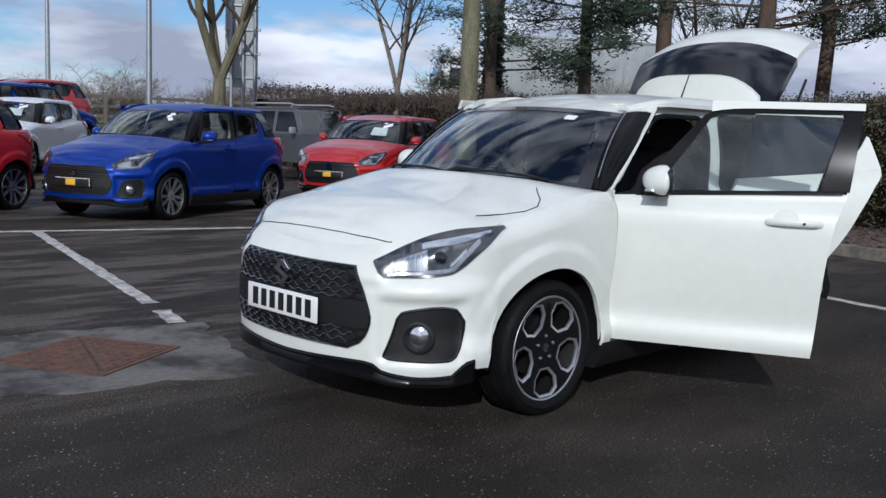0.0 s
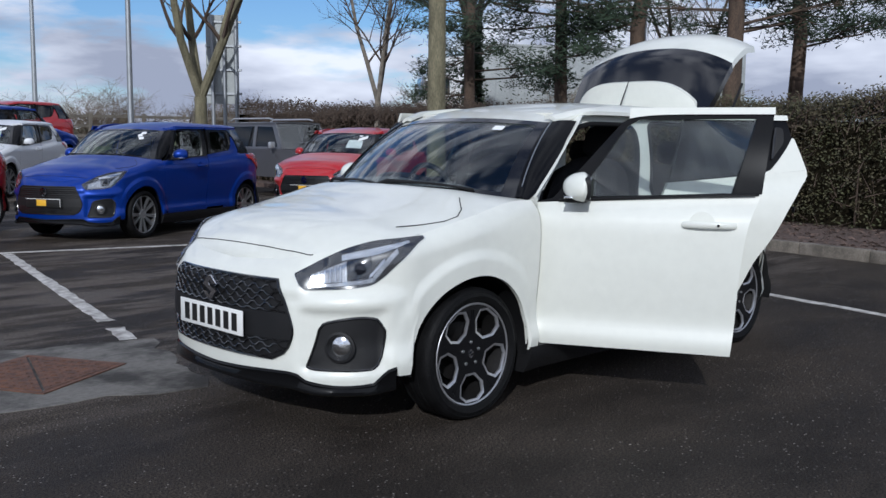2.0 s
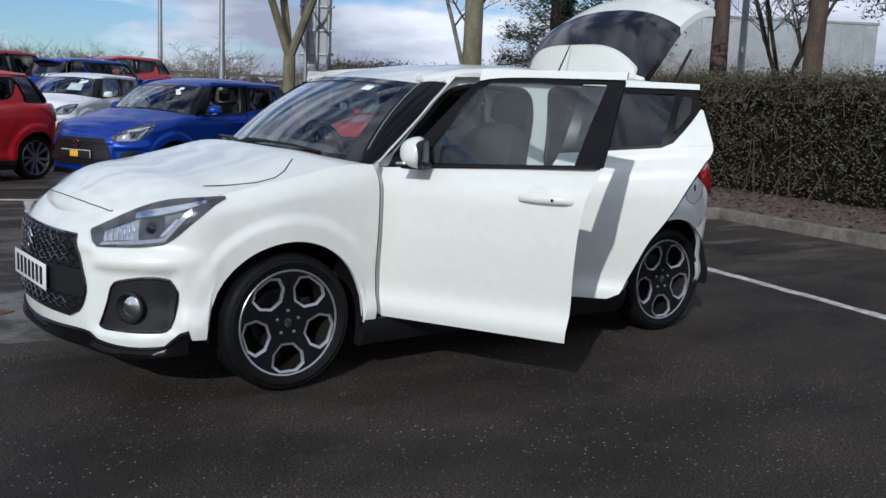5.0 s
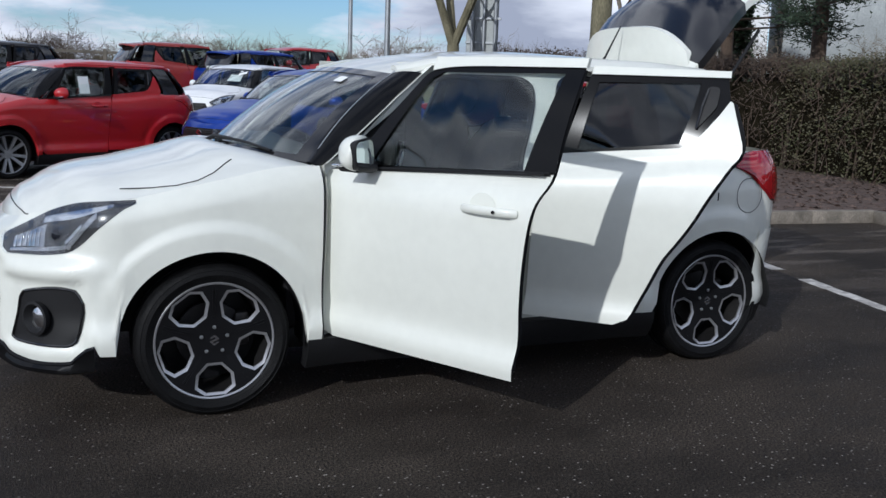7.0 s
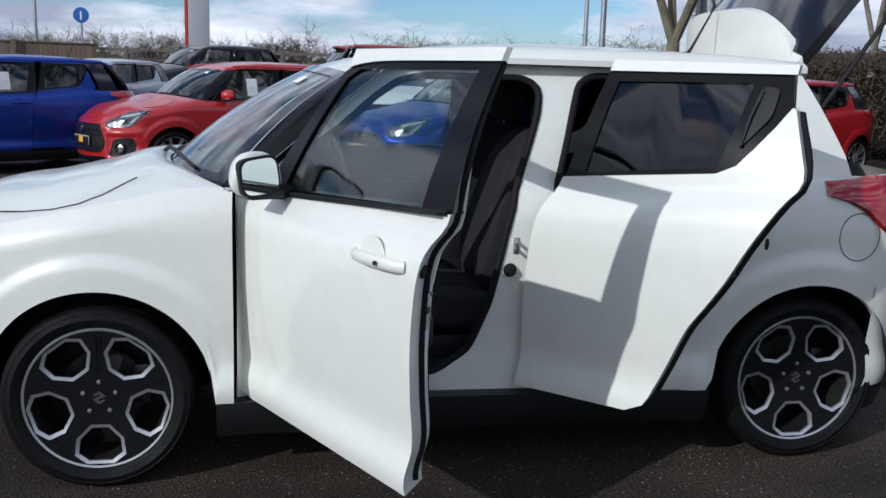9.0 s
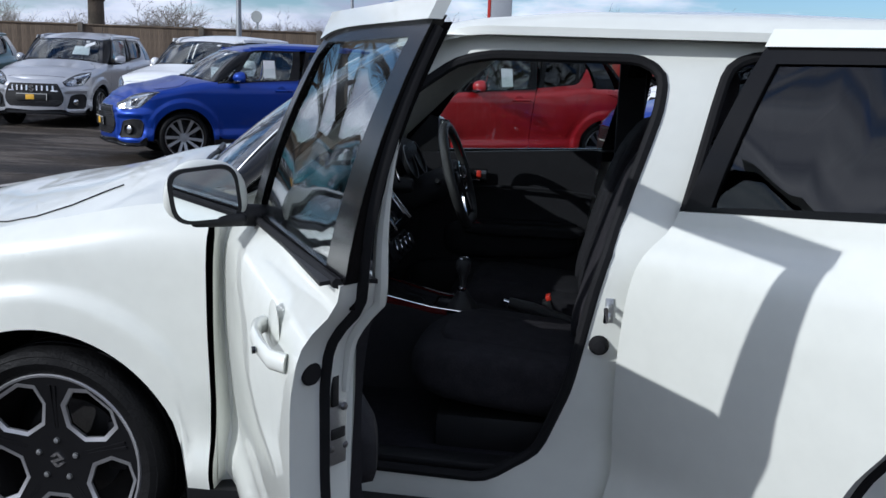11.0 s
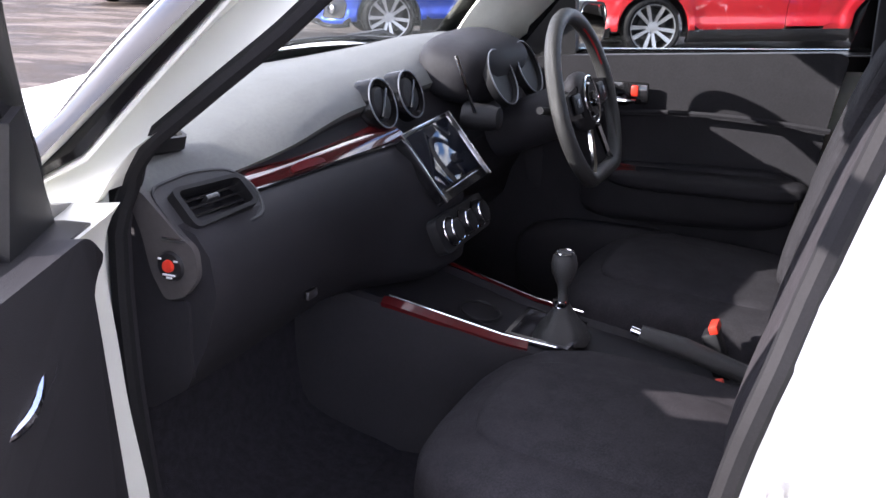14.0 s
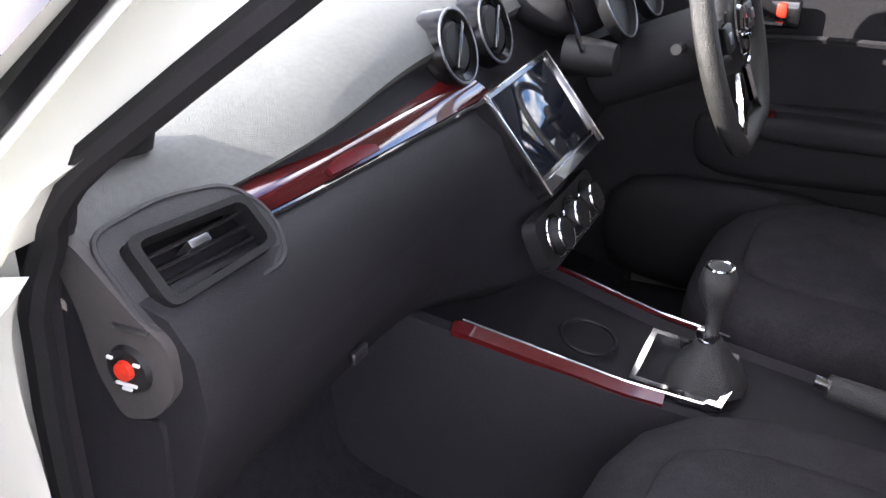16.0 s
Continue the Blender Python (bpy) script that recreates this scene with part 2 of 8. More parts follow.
def table(x, xs, ys):
    """A smooth curve through a few values."""
    if x <= xs[0]:
        return ys[0]
    for i in range(len(xs) - 1):
        if x <= xs[i + 1]:
            h = xs[i + 1] - xs[i]
            t = (x - xs[i]) / h

            def slope(k):
                if k <= 0:
                    return (ys[1] - ys[0]) / (xs[1] - xs[0])
                if k >= len(xs) - 1:
                    return (ys[-1] - ys[-2]) / (xs[-1] - xs[-2])
                a = (ys[k] - ys[k - 1]) / (xs[k] - xs[k - 1])
                b = (ys[k + 1] - ys[k]) / (xs[k + 1] - xs[k])
                return 0.0 if a * b <= 0 else 2 * a * b / (a + b)
            m0, m1 = slope(i) * h, slope(i + 1) * h
            return ((2 * t**3 - 3 * t**2 + 1) * ys[i] + (t**3 - 2 * t**2 + t) * m0
                    + (-2 * t**3 + 3 * t**2) * ys[i + 1] + (t**3 - t**2) * m1)
    return ys[-1]


def sheet(f, nu, nv, bm=None, inward=None, depth=0.0):
    """A curved sheet f(u, v) with u, v from 0 to 1; with depth, its rim is turned back along inward."""
    bm = bm or bmesh.new()
    vs = [[bm.verts.new(f(i / nu, j / nv)) for j in range(nv + 1)] for i in range(nu + 1)]
    for i in range(nu):
        for j in range(nv):
            bm.faces.new((vs[i][j], vs[i + 1][j], vs[i + 1][j + 1], vs[i][j + 1]))
    if depth:
        rim = ([vs[i][0] for i in range(nu)] + [vs[nu][j] for j in range(nv)]
               + [vs[i][nv] for i in range(nu, 0, -1)] + [vs[0][j] for j in range(nv, 0, -1)])
        off = Vector(inward) * depth
        back = [bm.verts.new(v.co + off) for v in rim]
        for k in range(len(rim)):
            k2 = (k + 1) % len(rim)
            bm.faces.new((rim[k2], rim[k], back[k], back[k2]))
    return bm


def slab(f, nu, nv, inward, depth, bm=None):
    """A sheet with a front, a back and a rim."""
    bm = bm or bmesh.new()
    off = Vector(inward) * depth
    a = [[bm.verts.new(f(i / nu, j / nv)) for j in range(nv + 1)] for i in range(nu + 1)]
    b = [[bm.verts.new(Vector(f(i / nu, j / nv)) + off) for j in range(nv + 1)] for i in range(nu + 1)]
    for i in range(nu):
        for j in range(nv):
            bm.faces.new((a[i][j], a[i + 1][j], a[i + 1][j + 1], a[i][j + 1]))
            bm.faces.new((b[i][j + 1], b[i + 1][j + 1], b[i + 1][j], b[i][j]))
    for i in range(nu):
        bm.faces.new((a[i + 1][0], a[i][0], b[i][0], b[i + 1][0]))
        bm.faces.new((a[i][nv], a[i + 1][nv], b[i + 1][nv], b[i][nv]))
    for j in range(nv):
        bm.faces.new((a[0][j], a[0][j + 1], b[0][j + 1], b[0][j]))
        bm.faces.new((a[nu][j + 1], a[nu][j], b[nu][j], b[nu][j + 1]))
    return bm


def box(size, at=(0, 0, 0), bevel=0.0, segments=2, turn=None, bm=None):
    out = bm or bmesh.new()
    m = Matrix.Translation(at) @ (turn or Matrix()) @ Matrix.Diagonal((*size, 1))
    got = bmesh.ops.create_cube(out, size=1.0, matrix=m)
    if bevel:
        edges = list({e for v in got["verts"] for e in v.link_edges})
        bmesh.ops.bevel(out, geom=edges, offset=bevel, segments=segments, profile=0.5, affect="EDGES")
    return out


def tube(points, radius, sides=8, bm=None, closed=False, taper=None, flat=None):
    """A round bar along points; taper gives a radius for each point; flat squeezes it across one way."""
    bm = bm or bmesh.new()
    pts = [Vector(p) for p in points]
    n = len(pts)
    rings = []
    side = None
    for i, p in enumerate(pts):
        a = pts[i - 1] if (i or closed) else p
        b = pts[(i + 1) % n] if (i < n - 1 or closed) else p
        d = (b - a).normalized()
        if side is None:
            side = d.orthogonal().normalized()
        side = (side - d * side.dot(d)).normalized()
        up = d.cross(side)
        r = taper[i] if taper else radius
        ring = []
        for k in range(sides):
            ang = 2 * math.pi * k / sides
            off = side * math.cos(ang) * r + up * math.sin(ang) * r
            if flat:
                f = Vector(flat[0])
                off -= f * off.dot(f) * (1 - flat[1])
            ring.append(bm.verts.new(p + off))
        rings.append(ring)
    for i in range(n if closed else n - 1):
        r0, r1 = rings[i], rings[(i + 1) % n]
        for k in range(sides):
            bm.faces.new((r0[k], r0[(k + 1) % sides], r1[(k + 1) % sides], r1[k]))
    if not closed:
        bm.faces.new(rings[0][::-1])
        bm.faces.new(rings[-1])
    return bm


def lathe(profile, sides=32, axis="y", at=(0, 0, 0), bm=None, closed=False):
    """Turns (radius, along) pairs round an axis."""
    bm = bm or bmesh.new()
    rings = []
    for r, h in profile:
        ring = []
        for k in range(sides):
            a = 2 * math.pi * k / sides
            c, s = r * math.cos(a), r * math.sin(a)
            p = {"y": (c, h, s), "x": (h, c, s), "z": (c, s, h)}[axis]
            ring.append(bm.verts.new(Vector(p) + Vector(at)))
        rings.append(ring)
    m = len(rings)
    for i in range(m if closed else m - 1):
        r0, r1 = rings[i], rings[(i + 1) % m]
        for k in range(sides):
            bm.faces.new((r0[k], r0[(k + 1) % sides], r1[(k + 1) % sides], r1[k]))
    if not closed:
        bm.faces.new(rings[0][::-1])
        bm.faces.new(rings[-1])
    return bm


def prism(outline, f, depth, holes=(), bm=None):
    """A flat outline of (a, b) pairs, placed by f(a, b, c) with c from 0 to depth; holes go right through."""
    bm = bm or bmesh.new()
    made = []
    for loop in (outline, *holes):
        vs = [bm.verts.new(f(a, b, 0.0)) for a, b in loop]
        es = [bm.edges.new((vs[k], vs[(k + 1) % len(vs)])) for k in range(len(vs))]
        made.append((loop, vs, es))
    got = bmesh.ops.triangle_fill(bm, use_beauty=True, edges=[e for _, _, es in made for e in es])
    front = [g for g in got["geom"] if isinstance(g, bmesh.types.BMFace)]
    low = {}
    for loop, vs, es in made:
        for (a, b), v in zip(loop, vs):
            low[v] = bm.verts.new(f(a, b, depth))
        for k in range(len(vs)):
            v, w = vs[k], vs[(k + 1) % len(vs)]
            bm.faces.new((v, w, low[w], low[v]))
    for face in front:
        bm.faces.new([low[v] for v in reversed(face.verts)])
    return bm


def rounded(points, radius, steps=4):
    """A closed outline with its corners rounded."""
    out = []
    n = len(points)
    for i in range(n):
        p, a, b = Vector(points[i]), Vector(points[i - 1]), Vector(points[(i + 1) % n])
        da, db = (a - p), (b - p)
        r = min(radius, da.length * 0.45, db.length * 0.45)
        s, e = p + da.normalized() * r, p + db.normalized() * r
        for k in range(steps + 1):
            t = k / steps
            out.append(tuple((1 - t) ** 2 * s + 2 * t * (1 - t) * p + t * t * e))
    return out


def spread(points, step):
    """A closed outline cut into short lengths."""
    out = []
    n = len(points)
    for i in range(n):
        a, b = Vector(points[i]), Vector(points[(i + 1) % n])
        k = max(1, round((b - a).length / step))
        out += [tuple(a.lerp(b, j / k)) for j in range(k)]
    return out


def pillow(size, at, e=3.5, turn=None, bend=None, n=(28, 20)):
    """A soft cushion: a squared-off ball, bent by a function of its unit place."""
    bm = bmesh.new()
    bmesh.ops.create_uvsphere(bm, u_segments=n[0], v_segments=n[1], radius=1.0)
    for v in bm.verts:
        c = v.co.copy()
        k = (abs(c.x) ** e + abs(c.y) ** e + abs(c.z) ** e) ** (1 / e)
        c /= k
        p = Vector((c.x * size[0] / 2, c.y * size[1] / 2, c.z * size[2] / 2))
        if bend:
            p = p + Vector(bend(c))
        v.co = p
    bmesh.ops.transform(bm, matrix=Matrix.Translation(at) @ (turn or Matrix()), verts=bm.verts)
    return bm


def quiet(ob):
    """Panes let the daylight in."""
    ob.visible_shadow = False
    return ob


# ---- ground ----


def tarmac():
    m = bpy.data.materials.new("damp_tarmac")
    m.use_nodes = True
    n, l = m.node_tree.nodes, m.node_tree.links
    b = n["Principled BSDF"]
    co = n.new("ShaderNodeTexCoord")

    def noise_at(scale, detail=6.0, rough=0.6):
        t = n.new("ShaderNodeTexNoise")
        t.inputs["Scale"].default_value, t.inputs["Detail"].default_value, t.inputs["Roughness"].default_value = scale, detail, rough
        l.new(co.outputs["Object"], t.inputs["Vector"])
        return t

    def ramp(src, p0, c0, p1, c1):
        r = n.new("ShaderNodeValToRGB")
        r.color_ramp.elements[0].position, r.color_ramp.elements[0].color = p0, (*c0, 1)
        r.color_ramp.elements[1].position, r.color_ramp.elements[1].color = p1, (*c1, 1)
        l.new(src, r.inputs["Fac"])
        return r.outputs["Color"]
    damp = noise_at(0.7, 9, 0.66)
    lay = n.new("ShaderNodeMapping")
    lay.inputs["Rotation"].default_value = (0, 0, 0.21)
    lay.inputs["Scale"].default_value = (0.75, 1.3, 1)
    l.new(co.outputs["Object"], lay.inputs["Vector"])
    l.new(lay.outputs["Vector"], damp.inputs["Vector"])
    broad = ramp(damp.outputs["Fac"], 0.40, (0.0160, 0.0128, 0.0102), 0.68, (0.052, 0.043, 0.035))
    # dry worn tracks with crisp damp edges, on the side of the parking bays
    patchy = noise_at(1.5, 10, 0.68)
    wide = n.new("ShaderNodeMapping")
    wide.inputs["Rotation"].default_value = (0, 0, 0.75)
    wide.inputs["Scale"].default_value = (0.35, 1.5, 1)
    l.new(co.outputs["Object"], wide.inputs["Vector"])
    l.new(wide.outputs["Vector"], patchy.inputs["Vector"])
    dry = ramp(patchy.outputs["Fac"], 0.50, (0, 0, 0), 0.56, (1, 1, 1))
    lie = n.new("ShaderNodeSeparateXYZ")
    l.new(co.outputs["Object"], lie.inputs["Vector"])
    far = n.new("ShaderNodeMapRange")
    far.inputs["From Min"].default_value, far.inputs["From Max"].default_value = -0.4, 1.6
    l.new(lie.outputs["Y"], far.inputs["Value"])
    amount = n.new("ShaderNodeMath")
    amount.operation = "MULTIPLY"
    l.new(dry, amount.inputs[0])
    l.new(far.outputs["Result"], amount.inputs[1])
    worn = n.new("ShaderNodeMix")
    worn.data_type = "RGBA"
    l.new(amount.outputs[0], worn.inputs["Factor"])
    l.new(broad, worn.inputs["A"])
    worn.inputs["B"].default_value = (0.082, 0.070, 0.060, 1)
    broad = worn.outputs["Result"]
    grit = ramp(noise_at(110, 3).outputs["Fac"], 0.36, (0.05, 0.05, 0.05), 0.66, (2.7, 2.65, 2.6))
    mul = n.new("ShaderNodeMix")
    mul.data_type, mul.blend_type = "RGBA", "MULTIPLY"
    mul.inputs["Factor"].default_value = 1.0
    l.new(broad, mul.inputs["A"])
    l.new(grit, mul.inputs["B"])
    # pale chips scattered in patches
    chips = n.new("ShaderNodeTexVoronoi")
    chips.inputs["Scale"].default_value = 42.0
    l.new(co.outputs["Object"], chips.inputs["Vector"])
    near = ramp(chips.outputs["Distance"], 0.11, (1, 1, 1), 0.21, (0, 0, 0))
    where = ramp(noise_at(1.3, 4).outputs["Fac"], 0.42, (0.30, 0.30, 0.30), 0.60, (1, 1, 1))
    pick = ramp(chips.outputs["Color"], 0.50, (0, 0, 0), 0.64, (1, 1, 1))
    m1 = n.new("ShaderNodeMix")
    m1.data_type, m1.blend_type = "RGBA", "MULTIPLY"
    m1.inputs["Factor"].default_value = 1.0
    l.new(near, m1.inputs["A"])
    l.new(where, m1.inputs["B"])
    m2 = n.new("ShaderNodeMix")
    m2.data_type, m2.blend_type = "RGBA", "MULTIPLY"
    m2.inputs["Factor"].default_value = 1.0
    l.new(m1.outputs["Result"], m2.inputs["A"])
    l.new(pick, m2.inputs["B"])
    add = n.new("ShaderNodeMix")
    add.data_type = "RGBA"
    l.new(m2.outputs["Result"], add.inputs["Factor"])
    l.new(mul.outputs["Result"], add.inputs["A"])
    add.inputs["B"].default_value = (0.42, 0.39, 0.35, 1)
    l.new(add.outputs["Result"], b.inputs["Base Color"])
    rr = n.new("ShaderNodeMapRange")
    rr.inputs["From Min"].default_value, rr.inputs["From Max"].default_value = 0.45, 0.62
    rr.inputs["To Min"].default_value, rr.inputs["To Max"].default_value = 0.62, 0.88
    l.new(damp.outputs["Fac"], rr.inputs["Value"])
    l.new(rr.outputs["Result"], b.inputs["Roughness"])
    b.inputs["Specular IOR Level"].default_value = 0.18
    bp = n.new("ShaderNodeBump")
    bp.inputs["Strength"].default_value, bp.inputs["Distance"].default_value = 1.0, 0.010
    l.new(noise_at(140, 4).outputs["Fac"], bp.inputs["Height"])
    l.new(bp.outputs["Normal"], b.inputs["Normal"])
    return m


TARMAC = tarmac()
LINE_PAINT = material("worn_white_line", (0.62, 0.60, 0.56), 0.7, vary=0.15, scale=9, second=(0.26, 0.24, 0.22), amount=0.5, bump=0.3, bump_scale=150)
KERB_STONE = material("kerb_concrete", (0.23, 0.20, 0.165), 0.9, vary=0.25, scale=5, second=(0.12, 0.105, 0.085), bump=0.4, bump_scale=80, per_object=0.12)
SOIL = material("bark_mulch", (0.135, 0.092, 0.075), 0.95, vary=0.45, scale=9, second=(0.06, 0.042, 0.034), bump=1.0, bump_scale=45)
GRASS = material("rough_grass", (0.10, 0.12, 0.035), 0.9, vary=0.3, scale=0.8, second=(0.13, 0.11, 0.05), bump=0.8, bump_scale=20)
RUST = material("rusty_iron", (0.16, 0.075, 0.045), 0.75, 0.2, vary=0.25, scale=18, second=(0.085, 0.045, 0.032), bump=0.3, bump_scale=120)
PATCH = material("grey_concrete_patch", (0.16, 0.15, 0.135), 0.85, vary=0.2, scale=2.2, second=(0.035, 0.031, 0.027), amount=0.3, bump=0.5, bump_scale=130)

def rise(x, y):
    """The car park climbs a little towards the road; level beside the planting."""
    along_bay = 0.21 * x + 0.978 * y
    clear = (x - 8.4) * -0.918 + (y - 14.5) * 0.396
    return 0.050 * max(0.0, min(12.0, along_bay - 13.5)) * max(0.0, min(1.0, clear / 2.0))


GRID = [-400, -250, -140, -80, -55] + [k * 1.5 - 40.0 for k in range(54)] + [55, 80, 140, 250, 400]
ground_bm = sheet(lambda u, v: Vector((x := GRID[round(u * 63)], y := GRID[round(v * 63)], rise(x, y))), 63, 63)
ground = thing("ground", ground_bm, TARMAC, "dark damp tarmac of the car park", "ground", kind="structure")


def painted_line(a, b, width=0.10, seed=0):
    """A worn painted line with ragged edges, a few millimetres thick."""
    rnd = random.Random(seed)
    a, b = Vector((*a, 0)), Vector((*b, 0))
    d = (b - a).normalized()
    w = Vector((-d.y, d.x, 0))
    n = max(4, int((b - a).length / 0.12))
    bm = bmesh.new()
    rows = []
    for k in range(n + 1):
        p = a.lerp(b, k / n)
        l, r = width / 2 + rnd.uniform(-0.012, 0.010), width / 2 + rnd.uniform(-0.012, 0.010)
        rows.append([bm.verts.new(p + w * l + Vector((0, 0, 0.001))), bm.verts.new(p + w * l * 0.95 + Vector((0, 0, 0.004))),
                     bm.verts.new(p - w * r * 0.95 + Vector((0, 0, 0.004))), bm.verts.new(p - w * r + Vector((0, 0, 0.001)))])
    for k in range(n):
        for j in range(3):
            bm.faces.new((rows[k][j], rows[k + 1][j], rows[k + 1][j + 1], rows[k][j + 1]))
    return thing("bay_line", bm, LINE_PAINT, "worn white painted parking bay line", "road marking", "bay lines", "structure")


painted_line((0.76, 6.88), (-0.17, 2.53), 0.11, 1)
painted_line((-0.23, 2.27), (-0.34, 1.86), 0.11, 2)
painted_line((-3.2, 8.15), (3.6, 6.19), 0.10, 3)
painted_line((4.95, 1.95), (4.70, 1.00), 0.10, 4)
painted_line((4.62, 0.66), (3.95, -2.0), 0.10, 5)
painted_line((-4.0, 7.3), (-5.0, 2.2), 0.10, 6)


# ---- the hatchback: x runs from the front axle to the tail, y to the car's right, z up ----
HUB = 0.305
ARCH = 0.362
NOSE_X, NOSE_L, NOSE_W, NOSE_N = -0.30, 0.545, 0.80, 2.3
TAIL_X, TAIL_L, TAIL_N = 2.60, 0.445, 2.6
RAIL_Z = 1.415


def half_width(x):
    return table(x, (-0.30, 0.0, 0.5, 1.0, 1.6, 2.1, 2.45, 2.60), (0.80, 0.834, 0.832, 0.836, 0.842, 0.850, 0.852, 0.845))


def top_line(q):
    """Height of the upper edge of the body side: bonnet edge, then the waist line."""
    if q < 0:
        return table(q, (-1.0, -0.7, -0.4, -0.15, 0.0), (0.735, 0.757, 0.808, 0.846, 0.864))
    if q > 1:
        return 1.05
    return table(lerp(NOSE_X, TAIL_X, q), (-0.30, 0.0, 0.35, 0.55, 1.0, 1.4, 1.8, 2.2, 2.6),
                 (0.864, 0.930, 0.988, 0.985, 0.985, 1.000, 1.025, 1.060, 1.050))


def side_tuck(z):
    return table(z, (0.12, 0.25, 0.33, 0.42, 0.55, 0.72, 0.84, 0.92, 1.0), (0.07, 0.032, 0.012, 0.030, 0.016, 0.002, 0.0, 0.008, 0.022))


def nose_tuck(z):
    return table(z, (0.12, 0.20, 0.30, 0.45, 0.56, 0.66, 0.76), (0.055, 0.020, 0.004, 0.0, 0.006, 0.030, 0.075))


def ease(t):
    t = max(0.0, min(1.0, t))
    return t * t * (3 - 2 * t)


def blister(r):
    """The swelling of the wing round a wheel arch, with a soft outer crease."""
    t = max(0.0, min(1.0, (ARCH + 0.125 - r) / 0.055))
    return 0.017 * t * t * (3 - 2 * t)


def skin(q, z, out=0.0):
    """A point of the body side at station q (-1 nose, 0 to 1 side, 2 tail) and height z."""
    drop = max(0.0, top_line(q) - z)
    round_top = 0.045 * max(0.0, 1 - drop / 0.09) ** 2
    if q < 0:
        a = (q + 1) * math.pi / 2
        k = min(1.0, (q + 1) / 0.9)
        tuck = lerp(nose_tuck(z), side_tuck(z), k * k) + round_top - out
        x = NOSE_X - NOSE_L * max(0.0, math.cos(a)) ** (2 / NOSE_N)
        y = NOSE_W * max(0.0, math.sin(a)) ** (2 / NOSE_N)
        tuck += 0.026 * ease((z - 0.270) / 0.05) * ease((0.575 - z) / 0.042) * ease((q + 0.615) / 0.06) * ease((-0.150 - q) / 0.07)
        tuck += 0.034 * ease((z - 0.590) / 0.075) * ease((q + 0.62) / 0.16) * ease((0.02 - q) / 0.26)
        tuck -= 0.010 * ease((z - 0.60) / 0.03) * ease((0.68 - z) / 0.03) * ease((-0.56 - q) / 0.05)
        flare = 0.0
        if x > -0.55:
            r = math.hypot(x, z - HUB)
            flare = blister(r) * min(1.0, (x + 0.55) / 0.2)
        tuck -= flare
        return Vector((x + tuck * math.cos(a), y - tuck * math.sin(a), z))
    if q > 1:
        a = (2 - q) * math.pi / 2
        tuck = side_tuck(z) + round_top - out
        x = TAIL_X + TAIL_L * max(0.0, math.cos(a)) ** (2 / TAIL_N)
        y = half_width(TAIL_X) * max(0.0, math.sin(a)) ** (2 / TAIL_N)
        return Vector((x - tuck * math.cos(a), y - tuck * math.sin(a), z))
    x = lerp(NOSE_X, TAIL_X, q)
    flare = 0.0
    for hx in (0.0, 2.45):
        r = math.hypot(x - hx, z - HUB)
        flare += blister(r)
    return Vector((x, half_width(x) - side_tuck(z) - round_top + flare + out, z))


def at_x(x):
    return (x - NOSE_X) / (TAIL_X - NOSE_X)


def side(x, z, out=0.0):
    """Half width of body and cabin at x and z."""
    zb = top_line(at_x(x)) - 0.01
    if z <= zb:
        return skin(at_x(x), z, out).y
    base = skin(at_x(x), zb, out).y
    g = (z - zb) / (RAIL_Z - zb)
    rail = table(x, (0.4, 1.0, 1.6, 2.2, 2.6), (0.655, 0.668, 0.668, 0.645, 0.60)) + out
    return lerp(base, rail, g) + 0.022 * 4 * g * (1 - g)


def chin(q):
    """Lower edge of the painted bumper above the black lip."""
    return table(q, (-1.0, -0.66, -0.61, -0.56, -0.40, -0.25, -0.19, -0.13), (0.272, 0.288, 0.282, 0.252, 0.236, 0.244, 0.292, 0.315))


def arch_floor(x, z0):
    for hx in (0.0, 2.45):
        d = abs(x - hx)
        if d < ARCH:
            return max(z0, HUB + math.sqrt(ARCH * ARCH - d * d))
    return z0


def roof_z(x):
    return table(x, (0.70, 0.80, 0.90, 1.0, 1.3, 1.6, 2.0, 2.4, 2.66), (1.386, 1.410, 1.433, 1.452, 1.487, 1.498, 1.492, 1.468, 1.440))


def columns(qs, z0, z1, rows, s, bm=None, out=0.0, turn_in=0.02):
    bm = bm or bmesh.new()
    grid = []
    for q in qs:
        a, b = z0(q), z1(q)
        grid.append([bm.verts.new(Vector((1, s, 1)) * skin(q, lerp(a, b, j / rows), out)) for j in range(rows + 1)])
    for i in range(len(qs) - 1):
        for j in range(rows):
            bm.faces.new((grid[i][j], grid[i + 1][j], grid[i + 1][j + 1], grid[i][j + 1]))
    low = [bm.verts.new(g[0].co - Vector((0, s * turn_in, 0))) for g in grid]
    for i in range(len(qs) - 1):
        bm.faces.new((low[i], low[i + 1], grid[i + 1][0], grid[i][0]))
    return bm


def span(a, b, n):
    return [lerp(a, b, k / n) for k in range(n + 1)]


FRONT_DOOR_X0 = 0.420


def fd_rear(z):
    return table(z, (0.28, 0.43, 0.58, 0.70, 0.80, 0.90, 0.97, 1.04, 1.42), (1.378, 1.392, 1.400, 1.410, 1.421, 1.438, 1.461, 1.488, 1.530))


def rd_front(z):
    return fd_rear(z) + 0.008 + 0.02 * ease((z - 0.90) / 0.2)


def rd_rear(z):
    return table(z, (0.314, 0.345, 0.40, 0.49, 0.62, 0.70, 0.79, 0.885, 1.02, 1.09, 1.12, 1.29, 1.42), (1.80, 1.862, 1.888, 1.930, 1.990, 2.045, 2.102, 2.152, 2.232, 2.278, 2.276, 2.224, 2.19))


